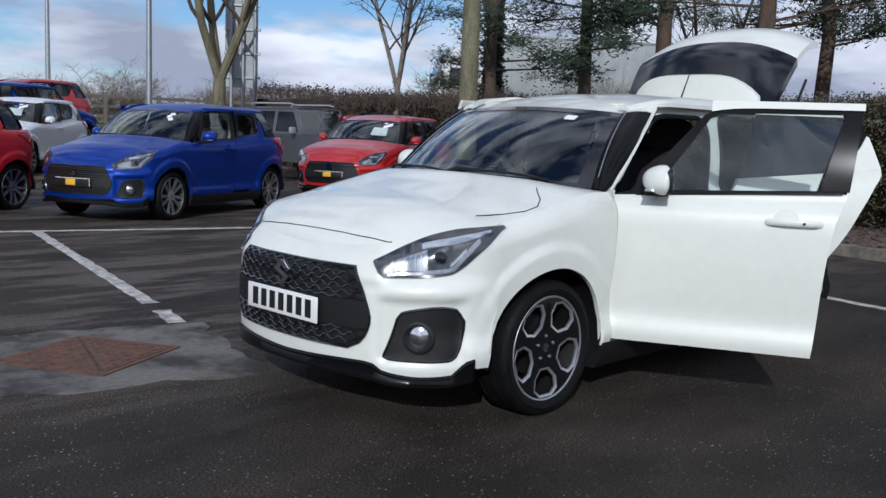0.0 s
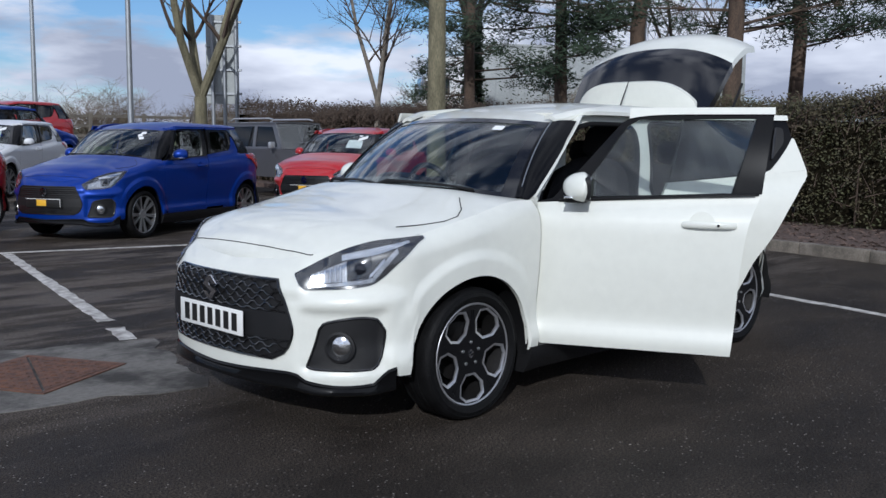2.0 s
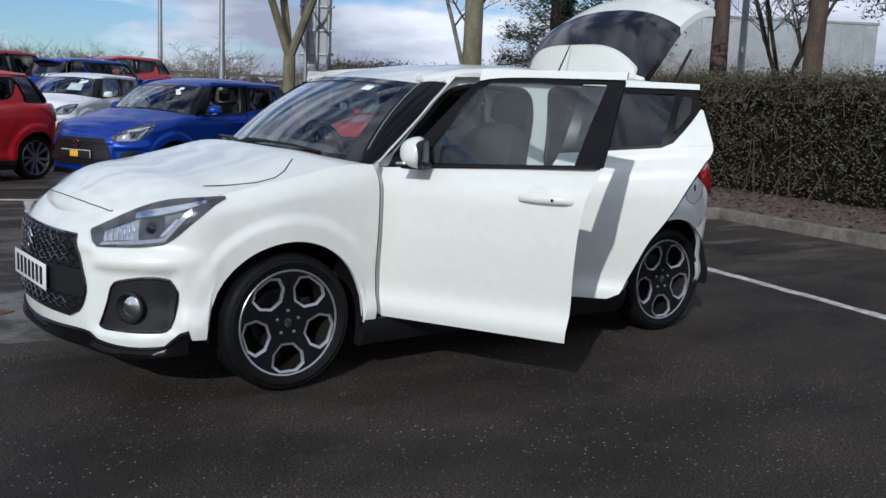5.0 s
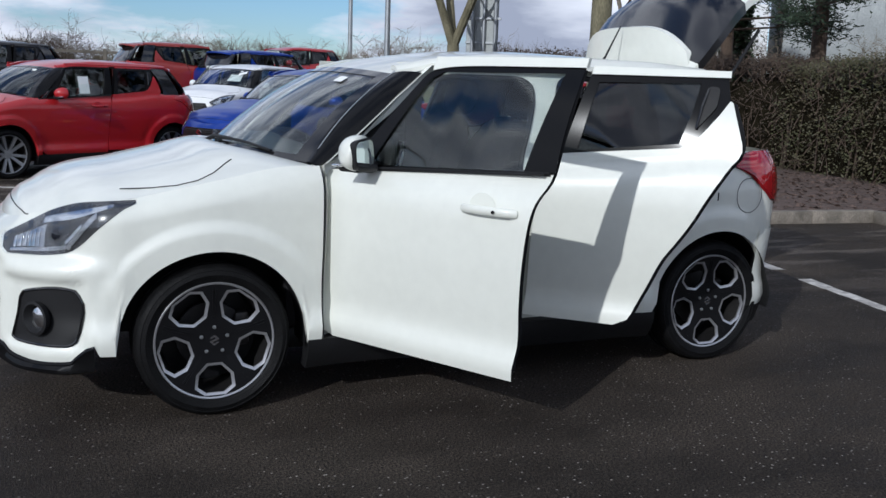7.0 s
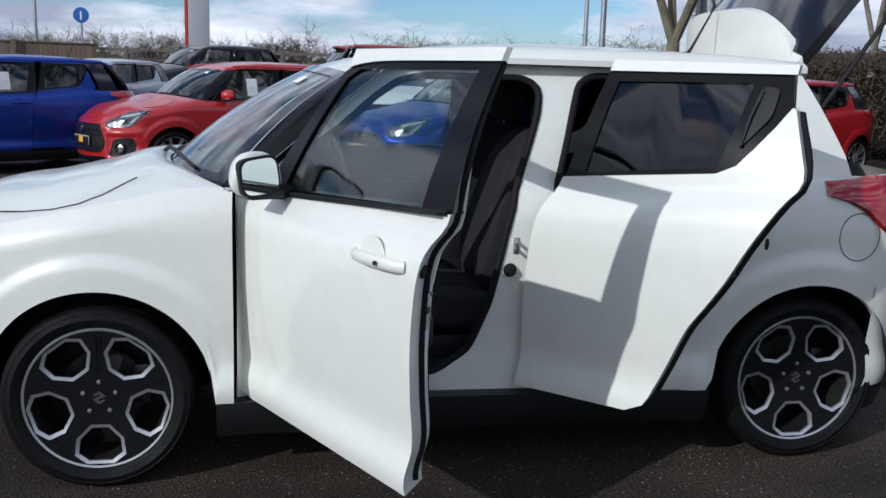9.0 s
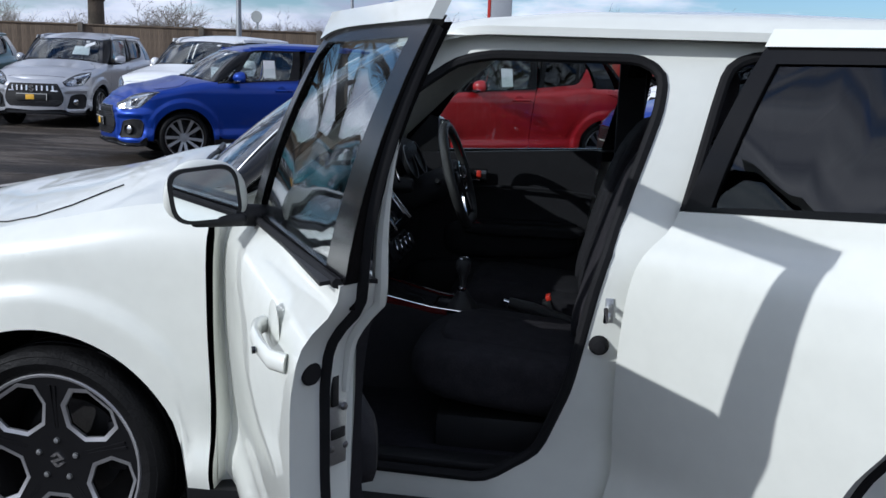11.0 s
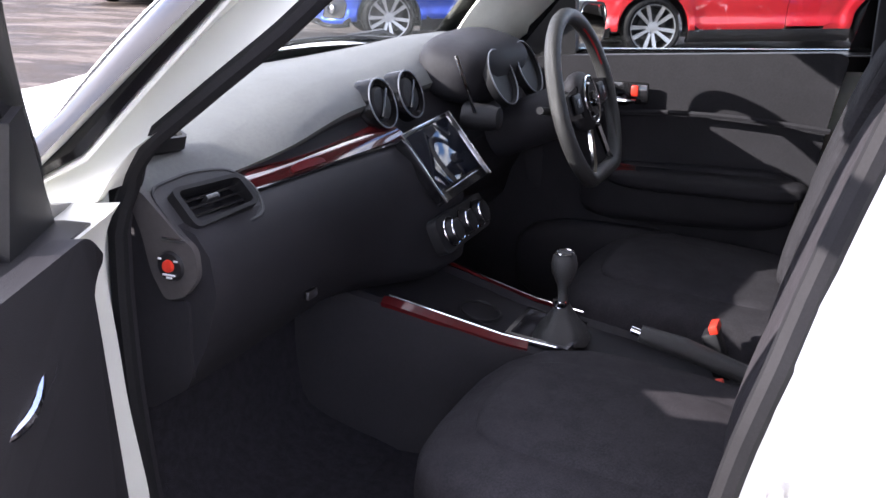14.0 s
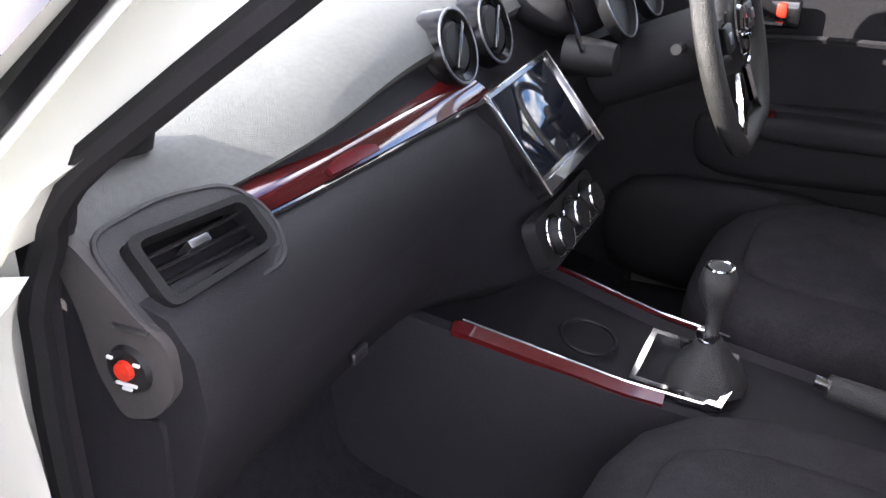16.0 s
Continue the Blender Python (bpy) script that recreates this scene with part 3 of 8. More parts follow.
def wheel(parent, x, s, sport, z=HUB):
    """One wheel on the axle, its face outwards."""
    hub = part("wheel", lathe([(0.233, 0.086), (0.237, 0.082), (0.232, 0.074), (0.226, 0.074), (0.227, 0.084)], 56,
                              closed=True), ALLOY if sport else ALLOY_SILVER, parent, "alloy wheel with a black tyre")
    hub.matrix_basis = pose(x, s * 0.72, z, 0, 0, 0 if s > 0 else 180)
    R = 0.304
    part("barrel", lathe([(0.231, 0.073), (0.215, 0.02), (0.205, -0.09), (0.197, -0.09), (0.208, 0.02), (0.224, 0.073)], 56, closed=True), BRAKE_STEEL, hub, "dark inner barrel")
    tyre = [(0.236, -0.095), (0.266, -0.100), (0.290, -0.094), (R - 0.003, -0.080), (R, -0.072), (R - 0.006, -0.070), (R - 0.006, -0.062), (R, -0.060), (R, -0.026), (R - 0.006, -0.024), (R - 0.006, -0.014), (R, -0.012),
            (R, 0.024), (R - 0.006, 0.026), (R - 0.006, 0.034), (R, 0.036), (R, 0.058), (R - 0.003, 0.076),
            (0.294, 0.088), (0.284, 0.094), (0.282, 0.0925), (0.266, 0.098), (0.264, 0.0965), (0.248, 0.092), (0.238, 0.086), (0.231, 0.07), (0.224, 0.0), (0.226, -0.08)]
    part("tyre", lathe(tyre, 56, closed=True), TYRE, hub)
    part("brake_disc", lathe([(0.03, -0.02), (0.135, -0.02), (0.135, -0.04), (0.03, -0.04)], 32), BRAKE_STEEL, hub)
    part("brake_caliper", box((0.06, 0.06, 0.14), (-0.125, -0.03, 0.02), 0.015), BRAKE_STEEL, hub)
    part("backing_plate", lathe([(0.0, -0.07), (0.195, -0.07), (0.195, -0.08), (0.0, -0.08)], 32), SPOKE_BLACK, hub)
    place = (lambda a, b, c: Vector((a, c, b)))

    def dish(r):
        return table(r, (0.0, 0.06, 0.12, 0.225), (0.056, 0.060, 0.072, 0.081))
    if sport:
        cells = []
        for k in range(5):
            a = 2 * math.pi * k / 5 + math.radians(54)
            c, w = Vector((math.cos(a), math.sin(a))), Vector((-math.sin(a), math.cos(a)))
            pts = [(0.092, 0.030), (0.136, 0.074), (0.190, 0.080), (0.220, 0.042), (0.220, -0.042), (0.190, -0.080), (0.136, -0.074), (0.092, -0.030)]
            cells.append([tuple(c * r + w * t) for r, t in pts])
        ring = [(0.228 * math.cos(2 * math.pi * k / 60), 0.228 * math.sin(2 * math.pi * k / 60)) for k in range(60)]
        f = (lambda a, b, c: Vector((a, dish(math.hypot(a, b)) - c, b)))
        part("spokes", prism(ring, f, 0.03, holes=cells), SPOKE_BLACK, hub, "gloss black alloy spokes with five hexagon openings", smooth=25)
        for cell in cells:
            mid = Vector((sum(p[0] for p in cell) / 8, sum(p[1] for p in cell) / 8))
            inner = [tuple(mid + (Vector(p) - mid) * 0.85) for p in cell]
            bm = bmesh.new()
            loops = [[bm.verts.new(f(p[0], p[1], -0.002 + d)) for p in lp] for lp, d in ((cell, 0.012), (cell, 0.0), (inner, 0.004), (inner, 0.012))]
            for a, b in ((0, 1), (1, 2), (2, 3), (3, 0)):
                for k in range(8):
                    k2 = (k + 1) % 8
                    bm.faces.new((loops[a][k], loops[a][k2], loops[b][k2], loops[b][k]))
            part("hexagon_edge", bm, ALLOY, hub, "bright machined hexagon edge", smooth=20)
        for k in range(5):
            a = 2 * math.pi * k / 5 + math.radians(18)
            c, w = Vector((math.cos(a), math.sin(a))), Vector((-math.sin(a), math.cos(a)))
            rib = [tuple(c * r + w * t) for r, t in ((0.075, 0.005), (0.205, 0.010), (0.205, 0.003), (0.075, 0.001))]
            part("spoke_rib", prism(rib, lambda p, q, d: f(p, q, d - 0.004), 0.006), SPOKE_BLACK, hub)
            part("spoke_rib", prism([tuple(c * Vector(p).dot(c) - w * Vector(p).dot(w)) for p in rib], lambda p, q, d: f(p, q, d - 0.004), 0.006), SPOKE_BLACK, hub)
    else:
        for k in range(10):
            a = 2 * math.pi * (k + 0.2 * (k % 2)) / 10
            c, w = Vector((math.cos(a), math.sin(a))), Vector((-math.sin(a), math.cos(a)))
            pts = [(0.04, 0.016), (0.224, 0.028), (0.224, -0.014), (0.04, -0.012)]
            f = (lambda p, q, d: Vector((p, dish(math.hypot(p, q)) - d, q)))
            part("spoke", prism([tuple(c * r + w * t) for r, t in pts], f, 0.025), ALLOY_SILVER, hub)
        part("hub_plate", lathe([(0.0, 0.066), (0.055, 0.064), (0.06, 0.04), (0.0, 0.04)], 20), ALLOY_SILVER, hub)
    part("centre_cap", lathe([(0.0, 0.066), (0.024, 0.065), (0.027, 0.058), (0.0, 0.05)], 20), GLOSS_BLACK if sport else ALLOY_SILVER, hub)
    if sport:
        emblem(hub, Matrix(((1, 0, 0, 0), (0, 0, 1, 0.071), (0, 1, 0, 0), (0, 0, 0, 1))), 0.040)
    for k in range(5):
        a = 2 * math.pi * k / 5 + math.radians(90)
        part("wheel_nut", lathe([(0.0, 0.074), (0.007, 0.073), (0.009, 0.06), (0.009, 0.05), (0.0, 0.05)], 8, at=(0.053 * math.cos(a), 0, 0.053 * math.sin(a))), ALLOY_SILVER, hub)
    return hub


def emblem(parent, m, size, mat=CHROME):
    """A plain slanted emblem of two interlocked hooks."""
    pts = [(-0.50, 0.10), (-0.12, 0.50), (0.10, 0.50), (0.50, 0.18), (0.20, 0.18), (0.04, 0.32), (-0.14, 0.16), (0.50, -0.10), (0.12, -0.50),
           (-0.10, -0.50), (-0.50, -0.18), (-0.20, -0.18), (-0.04, -0.32), (0.14, -0.16)]
    bm = prism([(a * size, b * size) for a, b in pts], lambda a, b, c: m @ Vector((a, b, c)), -0.006)
    return part("emblem", bm, mat, parent, "small chrome emblem")


def curve_face(parent, name, q0, q1, low, high, out, mat, s, nu=16, nv=8, label="", depth=0.004):
    """A panel that follows the body between two stations and two height curves."""
    def f(u, v):
        q = lerp(q0, q1, u)
        return Vector((1, s, 1)) * skin(q, lerp(low(u), high(u), v), out)
    c = skin((q0 + q1) / 2, (low(0.5) + high(0.5)) / 2)
    inward = Vector((1, s, 1)) * (Vector((0.9, 0, c.z)) - c)
    inward.z = 0
    return part(name, slab(f, nu, nv, inward.normalized(), depth), mat, parent, label)


def lit(u, pts):
    return table(u, [p[0] for p in pts], [p[1] for p in pts])


def headlight(car, s):
    q0, q1 = -0.625, 0.005
    low = (lambda u: lit(u, ((0, 0.698), (0.08, 0.640), (0.3, 0.644), (0.58, 0.660), (0.68, 0.690), (0.8, 0.752), (0.93, 0.818), (1, 0.850))))
    high = (lambda u: lit(u, ((0, 0.708), (0.2, 0.766), (0.45, 0.818), (0.7, 0.848), (1, 0.862))))
    lamp = curve_face(car, "headlight", q0, q1, low, high, 0.004, LAMP_DARK, s, 24, 8, "swept headlight with dark housing")

    def bent(a, b, k0, k1):
        """A strip whose height in the lamp runs from the pair k0 to the pair k1."""
        edge = (lambda i: lambda u: lerp(low(lerp(a, b, u)), high(lerp(a, b, u)), lerp(k0[i], k1[i], u)))
        return edge(0), edge(1)

    def piece(name, a, b, k0, k1, out, mat, nu=8, nv=3, label=""):
        lo, hi = bent(a, b, k0, k1)
        return curve_face(lamp, name, lerp(q0, q1, a), lerp(q0, q1, b), lo, hi, out, mat, s, nu, nv, label)
    piece("reflector", 0.12, 0.40, (0.24, 0.60), (0.18, 0.70), 0.007, LAMP_WHITE, 12, 6)
    for k in range(6):
        a0 = 0.135 + 0.042 * k
        piece("reflector_rib", a0, a0 + 0.010, (0.22, 0.60), (0.22, 0.62), 0.011, LAMP_SILVER, 1, 4)
    piece("projector_surround", 0.40, 0.60, (0.20, 0.80), (0.16, 0.70), 0.007, GLOSS_BLACK, 8, 6)
    piece("upper_bezel", 0.36, 0.90, (0.74, 0.88), (0.62, 0.80), 0.010, LAMP_SILVER, 12, 2, "bright upper lamp bezel")
    piece("light_bar", 0.11, 0.60, (0.10, 0.20), (0.08, 0.17), 0.012, LAMP_WHITE, 14, 2, "pale daytime light bar")
    piece("light_bar", 0.60, 0.80, (0.06, 0.20), (0.42, 0.64), 0.012, LAMP_WHITE, 8, 2, "pale daytime light bar")
    piece("light_bar", 0.575, 0.70, (0.18, 0.26), (0.40, 0.50), 0.010, LAMP_SILVER, 6, 2)
    c = skin(lerp(q0, q1, 0.50), lerp(low(0.5), high(0.5), 0.44), 0.004)
    bm = lathe([(0.0, 0.018), (0.014, 0.015), (0.026, 0.006), (0.031, 0.0), (0.0, -0.004)], 24, axis="z")
    bmesh.ops.transform(bm, matrix=Matrix.Translation((c.x, s * c.y, c.z)) @ Vector((-0.80, s * 0.55, 0.25)).to_track_quat("Z", "Y").to_matrix().to_4x4(), verts=bm.verts)
    part("projector_lens", bm, SCREEN, lamp, "round projector lens")
    quiet(curve_face(lamp, "cover", q0, q1, low, high, 0.016, GLASS_LAMP, s, 24, 8))
    return lamp


def bars(parent, m, width, height, n, mat, name="character_bar"):
    """Writing that is kept plain: upright bars."""
    for k in range(n):
        x = (k + 0.5) / n * width - width / 2
        part(name, box((width / n * 0.62, height, 0.002), bevel=0.0, turn=m @ Matrix.Translation((x, 0, 0.0015))), mat, parent)


def grille(car, sport, slots=False):
    half = (lambda z: lit(z, ((0.340, 0.385), (0.352, 0.420), (0.40, 0.462), (0.465, 0.480), (0.55, 0.458), (0.675, 0.402))))

    def point(y, z, out):
        a = math.asin(min(1.0, abs(y) / NOSE_W) ** (NOSE_N / 2))
        p = skin(-1 + a / (math.pi / 2), z, out)
        return Vector((p.x, math.copysign(p.y, y), p.z))
    body = part("grille", slab(lambda u, v: point(lerp(-1, 1, u) * half(lerp(0.340, 0.675, v)), lerp(0.340, 0.675, v), 0.003), 40, 14, (1, 0, 0), 0.004),
                PLASTIC, car, "black grille with hexagon mesh" if sport else "black barred grille")
    part("plate_bar", slab(lambda u, v: point(lerp(-1, 1, u) * half(lerp(0.428, 0.540, v)), lerp(0.428, 0.540, v), 0.012), 30, 3, (1, 0, 0), 0.008), PLASTIC, body)
    bm = bmesh.new()
    for z0, z1 in ((0.545, 0.670), (0.347, 0.425)):
        if sport:
            rows = int((z1 - z0) / 0.0235)
            for r in range(rows + 1):
                z = lerp(z0, z1, r / max(1, rows))
                w = half(z) - 0.012
                pts = []
                steps = int(2 * w / 0.018)
                for k in range(steps + 1):
                    y = -w + 2 * w * k / steps
                    dz = 0.0075 * (1 if ((k // 2) + r) % 2 else -1)
                    pts.append(point(y, min(z1, max(z0, z + dz)), 0.010))
                tube(pts, 0.0042, 4, bm)
        else:
            for z in span(z0, z1, 5):
                w = half(z) - 0.01
                tube([point(y, z, 0.009) for y in span(-w, w, 16)], 0.004, 4, bm)
    part("mesh", bm, GLOSS_BLACK, body)
    if slots:
        for k in range(9):
            y = lerp(-0.33, 0.33, k / 8)
            if abs(y) > 0.05:
                part("chrome_slot", slab(lambda u, v: point(y + 0.026 * (u - 0.5), lerp(0.575, 0.650, v), 0.018), 2, 3, (1, 0, 0), 0.012), CHROME, body)
        for sy in (-1, 1):
            part("chrome_wing", slab(lambda u, v: point(sy * lerp(0.30, 0.40, u), lerp(0.565, 0.580, v), 0.018), 4, 2, (1, 0, 0), 0.01), CHROME, body)
    rim = []
    for z in span(0.340, 0.675, 12):
        rim.append(point(-half(z), z, 0.004))
    for y in span(-half(0.675), half(0.675), 12)[1:-1]:
        rim.append(point(y, 0.675, 0.004))
    for z in span(0.675, 0.340, 12):
        rim.append(point(half(z), z, 0.004))
    for y in span(half(0.340), -half(0.340), 12)[1:-1]:
        rim.append(point(y, 0.340, 0.004))
    part("surround", tube(rim, 0.007, 6, closed=True), GLOSS_BLACK, body)
    emblem(car, Matrix(((0, 0, 1, -0.860), (1, 0, 0, 0), (0, 1, 0, 0.608), (0, 0, 0, 1))) @ Matrix.Diagonal((-1, 1, 1, 1)), 0.108)


def pillow_box(size, at):
    bm = box(size, at, min(size) * 0.45, 3)
    return bm


def mirror(parent, s, paint):
    """A door mirror in car coordinates; its glass faces rearwards."""
    shell = part("door_mirror", bmesh.new(), paint, parent, "body-coloured door mirror")
    bm = bmesh.new()
    bmesh.ops.create_uvsphere(bm, u_segments=28, v_segments=18, radius=1.0)
    for v in bm.verts:
        c = v.co
        e = 2.5
        n = (abs(c.x) ** e + abs(c.y) ** e + abs(c.z) ** e) ** (1 / e)
        c /= n
        x = c.x * (0.092 if c.x < 0 else 0.030)
        taper = 1 - 0.20 * max(0.0, -c.x) ** 1.5
        v.co = (0.692 + x + 0.24 * (c.y * 0.083), s * (0.892 + c.y * (0.088 - 0.010 * c.z) * taper), 1.056 + c.z * 0.070 * taper + 0.004 * c.y)
    finish(bm)
    bm.to_mesh(shell.data)
    bm.free()
    rim = part("mirror_rim", bmesh.new(), PLASTIC, shell)
    bm = bmesh.new()
    pts = rounded([(-0.078, -0.060), (0.070, -0.064), (0.086, 0.050), (-0.060, 0.064)], 0.040, 6)
    place = (lambda a, b, c: Vector((0.722 + c + 0.24 * a, s * (0.892 + a), 1.056 + b)))
    prism(pts, place, -0.034, bm=bm)
    finish(bm)
    bm.to_mesh(rim.data)
    bm.free()
    part("mirror_glass", prism([(a * 0.88, b * 0.87) for a, b in pts], lambda a, b, c: place(a, b, c + 0.003), -0.006), MIRROR, shell, "mirror glass")
    part("indicator", box((0.045, 0.085, 0.010), (0.640, s * 0.925, 1.010), 0.004), LAMP_SILVER, shell)
    part("mirror_base", pillow_box((0.110, 0.120, 0.030), (0.666, s * 0.868, 0.998)), PLASTIC, shell, "black mirror underside")
    part("mirror_foot", tube([(0.655, s * 0.765, 0.996), (0.665, s * 0.85, 1.004)], 0.026, 10), PLASTIC, shell)


def handle(parent, x, z, s, paint):
    y = side(x, z)
    grip = part("door_handle", bmesh.new(), paint, parent, "body-coloured pull handle")
    bm = bmesh.new()
    pts = [(x - 0.11, s * (y + 0.004), z), (x - 0.085, s * (y + 0.020), z + 0.002), (x - 0.03, s * (y + 0.030), z + 0.003),
           (x + 0.04, s * (y + 0.030), z + 0.003), (x + 0.095, s * (y + 0.024), z + 0.002), (x + 0.115, s * (y + 0.004), z)]
    tube(pts, 0.016, 12, bm, flat=((0, 1, 0), 0.55))
    finish(bm)
    bm.to_mesh(grip.data)
    bm.free()
    part("handle_cup", lathe([(0.0, 0.002), (0.050, 0.003), (0.058, 0.0), (0.0, -0.004)], 24, at=(x - 0.03, s * y, z + 0.004)), paint, grip)
    part("keyhole", lathe([(0.0, 0.0), (0.006, 0.0), (0.006, -0.006), (0.0, -0.006)], 12, at=(x + 0.045, s * (y + 0.040), z + 0.003)), GLOSS_BLACK, grip)
    return grip


FD_GLASS = ((0.640, 1.004), (0.872, 1.345), (0.925, 1.372), (1.454, 1.376), (1.362, 1.036))
RD_GLASS = ((1.588, 1.064), (1.652, 1.360), (2.086, 1.366), (2.060, 1.24), (2.020, 1.112))


def ring_panel(outer, inner, out, depth, s, bm=None, step=0.04):
    """A flat-ish frame between an outline and the opening in it, lying on the car's side."""
    bm = bm or bmesh.new()
    o, i = spread(outer, step), spread(inner, step)
    return prism(o, lambda a, b, c: Vector((a, s * (side(a, b, out) - c), b)), depth, holes=[i], bm=bm)


def pane(outline, out, s, thick=0.004):
    return prism(spread(outline, 0.05), lambda a, b, c: Vector((a, s * (side(a, b, out) - c), b)), thick)


def fd_depth(z):
    """Thickness of the front door at its rear edge."""
    return table(z, (0.28, 0.74, 0.86, 0.95, 1.03, 1.12, 1.22, 1.42), (0.105, 0.103, 0.098, 0.088, 0.073, 0.056, 0.043, 0.030))


FD_SLANT = 0.62      # the shut face leans forwards, inwards


def door_shell(f, nu, nv, s, depth, slant):
    """A door skin turned back all round; its rear edge leans forwards as it goes in."""
    bm = bmesh.new()
    vs = [[bm.verts.new(f(i / nu, j / nv)) for j in range(nv + 1)] for i in range(nu + 1)]
    for i in range(nu):
        for j in range(nv):
            bm.faces.new((vs[i][j], vs[i + 1][j], vs[i + 1][j + 1], vs[i][j + 1]))
    rim = [(i, 0) for i in range(nu)] + [(nu, j) for j in range(nv)] + [(i, nv) for i in range(nu, 0, -1)] + [(0, j) for j in range(nv, 0, -1)]
    back = []
    for i, j in rim:
        c = vs[i][j].co
        d = depth(c.z)
        back.append(bm.verts.new(c + Vector((-slant * d * (i / nu) ** 8, -s * d, 0.0))))
    for k in range(len(rim)):
        k2 = (k + 1) % len(rim)
        bm.faces.new((vs[rim[k2][0]][rim[k2][1]], vs[rim[k][0]][rim[k][1]], back[k], back[k2]))
    return bm


def front_door(car, s, paint, pivot=None):
    zt = 0.972

    def f(u, v):
        z = lerp(0.287, lerp(zt, 1.034, u), v)
        x = lerp(FRONT_DOOR_X0 + 0.07 * max(0.0, 1 - v / 0.10) ** 2 + 0.02 * max(0.0, (v - 0.93) / 0.07) ** 2, fd_rear(z), u)
        return Vector((x, s * side(x, z, 0.001), z))
    d = part("front_door", door_shell(f, 22, 30, s, fd_depth, FD_SLANT), paint, car, "painted front door, open" if pivot else "painted front door")
    back = (lambda a: max(0.0, min(1.0, (a - 1.25) / 0.15)) * 0.5)
    outer = [(0.437, zt), (0.53, 0.995), (0.685, 1.170), (0.845, 1.362), (0.905, 1.394), (1.00, 1.402), (1.528, 1.404), (1.488, 1.036)]
    part("window_frame", prism(spread(outer, 0.04), lambda a, b, c: Vector((a - back(a) * c, s * (side(a, b, -0.004) - c), b)), 0.020, holes=[spread(FD_GLASS, 0.04)]), FRAME_BLACK, d, "black window frame")
    shrink = [(0.632, 1.0), (0.868, 1.350), (0.920, 1.378), (1.448, 1.382), (1.352, 1.03)]
    inner_out = [(0.58, 0.975), (0.61, 1.07), (0.845, 1.352), (0.91, 1.386), (1.00, 1.394), (1.506, 1.396), (1.452, 0.99)]
    part("inner_frame", prism(spread(inner_out, 0.04), lambda a, b, c: Vector((a, s * (side(a, b) - 0.026 - c), b)), 0.014, holes=[spread(shrink, 0.04)]), FRAME_BLACK, d, "black inner window frame")
    zs = span(0.84, 1.30, 24)
    part("rear_flange", tube([(fd_rear(z) - 0.5 * fd_depth(z) - 0.010, s * (side(fd_rear(z), z) - fd_depth(z) + 0.004), z) for z in zs], 0.0, 8, taper=[0.003 + 0.009 * math.sin(math.pi * min(1.0, k / 24 + 0.15)) for k in range(25)]), paint, d, "painted rear edge of the window frame")
    part("roof_strip", slab(lambda u, v: Vector((x := lerp(0.875, 1.532, u), s * side(x, z := lerp(1.398 - 0.02 * (1 - u) ** 8, 1.430, v), 0.004), z)), 14, 3, (0, -s, 0), 0.020),
         paint, d, "painted strip over the window")
    part("waist_seal", tube([(x, s * (side(x, z) + 0.003), z) for x in span(0.56, 1.475, 10) for z in (0.984 + 0.052 * (x - 0.55) / 0.93,)], 0.008, 6), RUBBER, d)
    quiet(part("window_pane", pane(FD_GLASS, -0.012, s), GLASS, d, "clear side window"))
    handle(d, 1.262, 0.892, s, paint)
    mirror(d, s, paint)
    # inside of the door
    inner = [(0.575, 0.33), (1.31, 0.33), (1.335, 0.60), (1.365, 0.95), (0.575, 0.95)]
    if pivot:
        part("inner_panel", prism(rounded(inner, 0.05), lambda a, b, c: Vector((a, s * (side(a, b) - 0.094 - c), b)), 0.010), paint, d, "painted inner door shell")
    trim = [(0.615, 0.36), (1.285, 0.36), (1.302, 0.60), (1.322, 0.80), (1.345, 0.95), (1.366, 1.036), (0.64, 0.995), (0.600, 0.94)]
    tp = part("door_trim", prism(rounded(trim, 0.05), lambda a, b, c: Vector((a, s * (side(a, min(b, 0.96)) - lerp(0.102, 0.084, ease((b - 0.88) / 0.14)) - c), b)), 0.030), TRIM, d, "black door trim panel")
    lie = side(0.95, 0.65) - 0.130
    part("armrest", pillow((0.52, 0.085, 0.150), (1.030, s * (lie - 0.005), 0.680), 4.2, Matrix.Rotation(radians(-2), 4, "Y"), n=(24, 16)), TRIM, tp)
    part("pocket", pillow((0.50, 0.070, 0.240), (0.86, s * (side(0.9, 0.48) - 0.138), 0.470), 3.4, n=(20, 12)), TRIM, tp)
    if pivot:
        part("armrest_edge", tube([(x, s * (lie - y), z) for x, y, z in ((0.98, 0.046, 0.755), (0.88, 0.047, 0.756), (0.80, 0.046, 0.754), (0.775, 0.040, 0.742), (0.768, 0.034, 0.71), (0.769, 0.032, 0.66), (0.785, 0.034, 0.612), (0.83, 0.040, 0.606))], 0.0042, 6), RED_TRIM, tp, "thin red edge")
        part("window_switch", box((0.045, 0.020, 0.010), (0.90, s * (lie - 0.02), 0.758), 0.003), PLASTIC, tp)
    pull = rounded([(0.735, 0.880), (0.80, 0.868), (0.935, 0.866), (0.945, 0.930), (0.80, 0.948), (0.740, 0.940)], 0.025)
    inset = rounded([(0.749, 0.890), (0.80, 0.880), (0.924, 0.878), (0.932, 0.920), (0.80, 0.936), (0.752, 0.930)], 0.020)
    flat_at = (lambda a, b, c: Vector((a, s * (side(a, 0.90) - 0.1315 - c), b)))
    part("pull_rim", prism(pull, flat_at, 0.007, holes=[inset]), TRIM, tp)
    part("pull_cup", prism(inset, flat_at, 0.002), GLOSS_BLACK, tp)
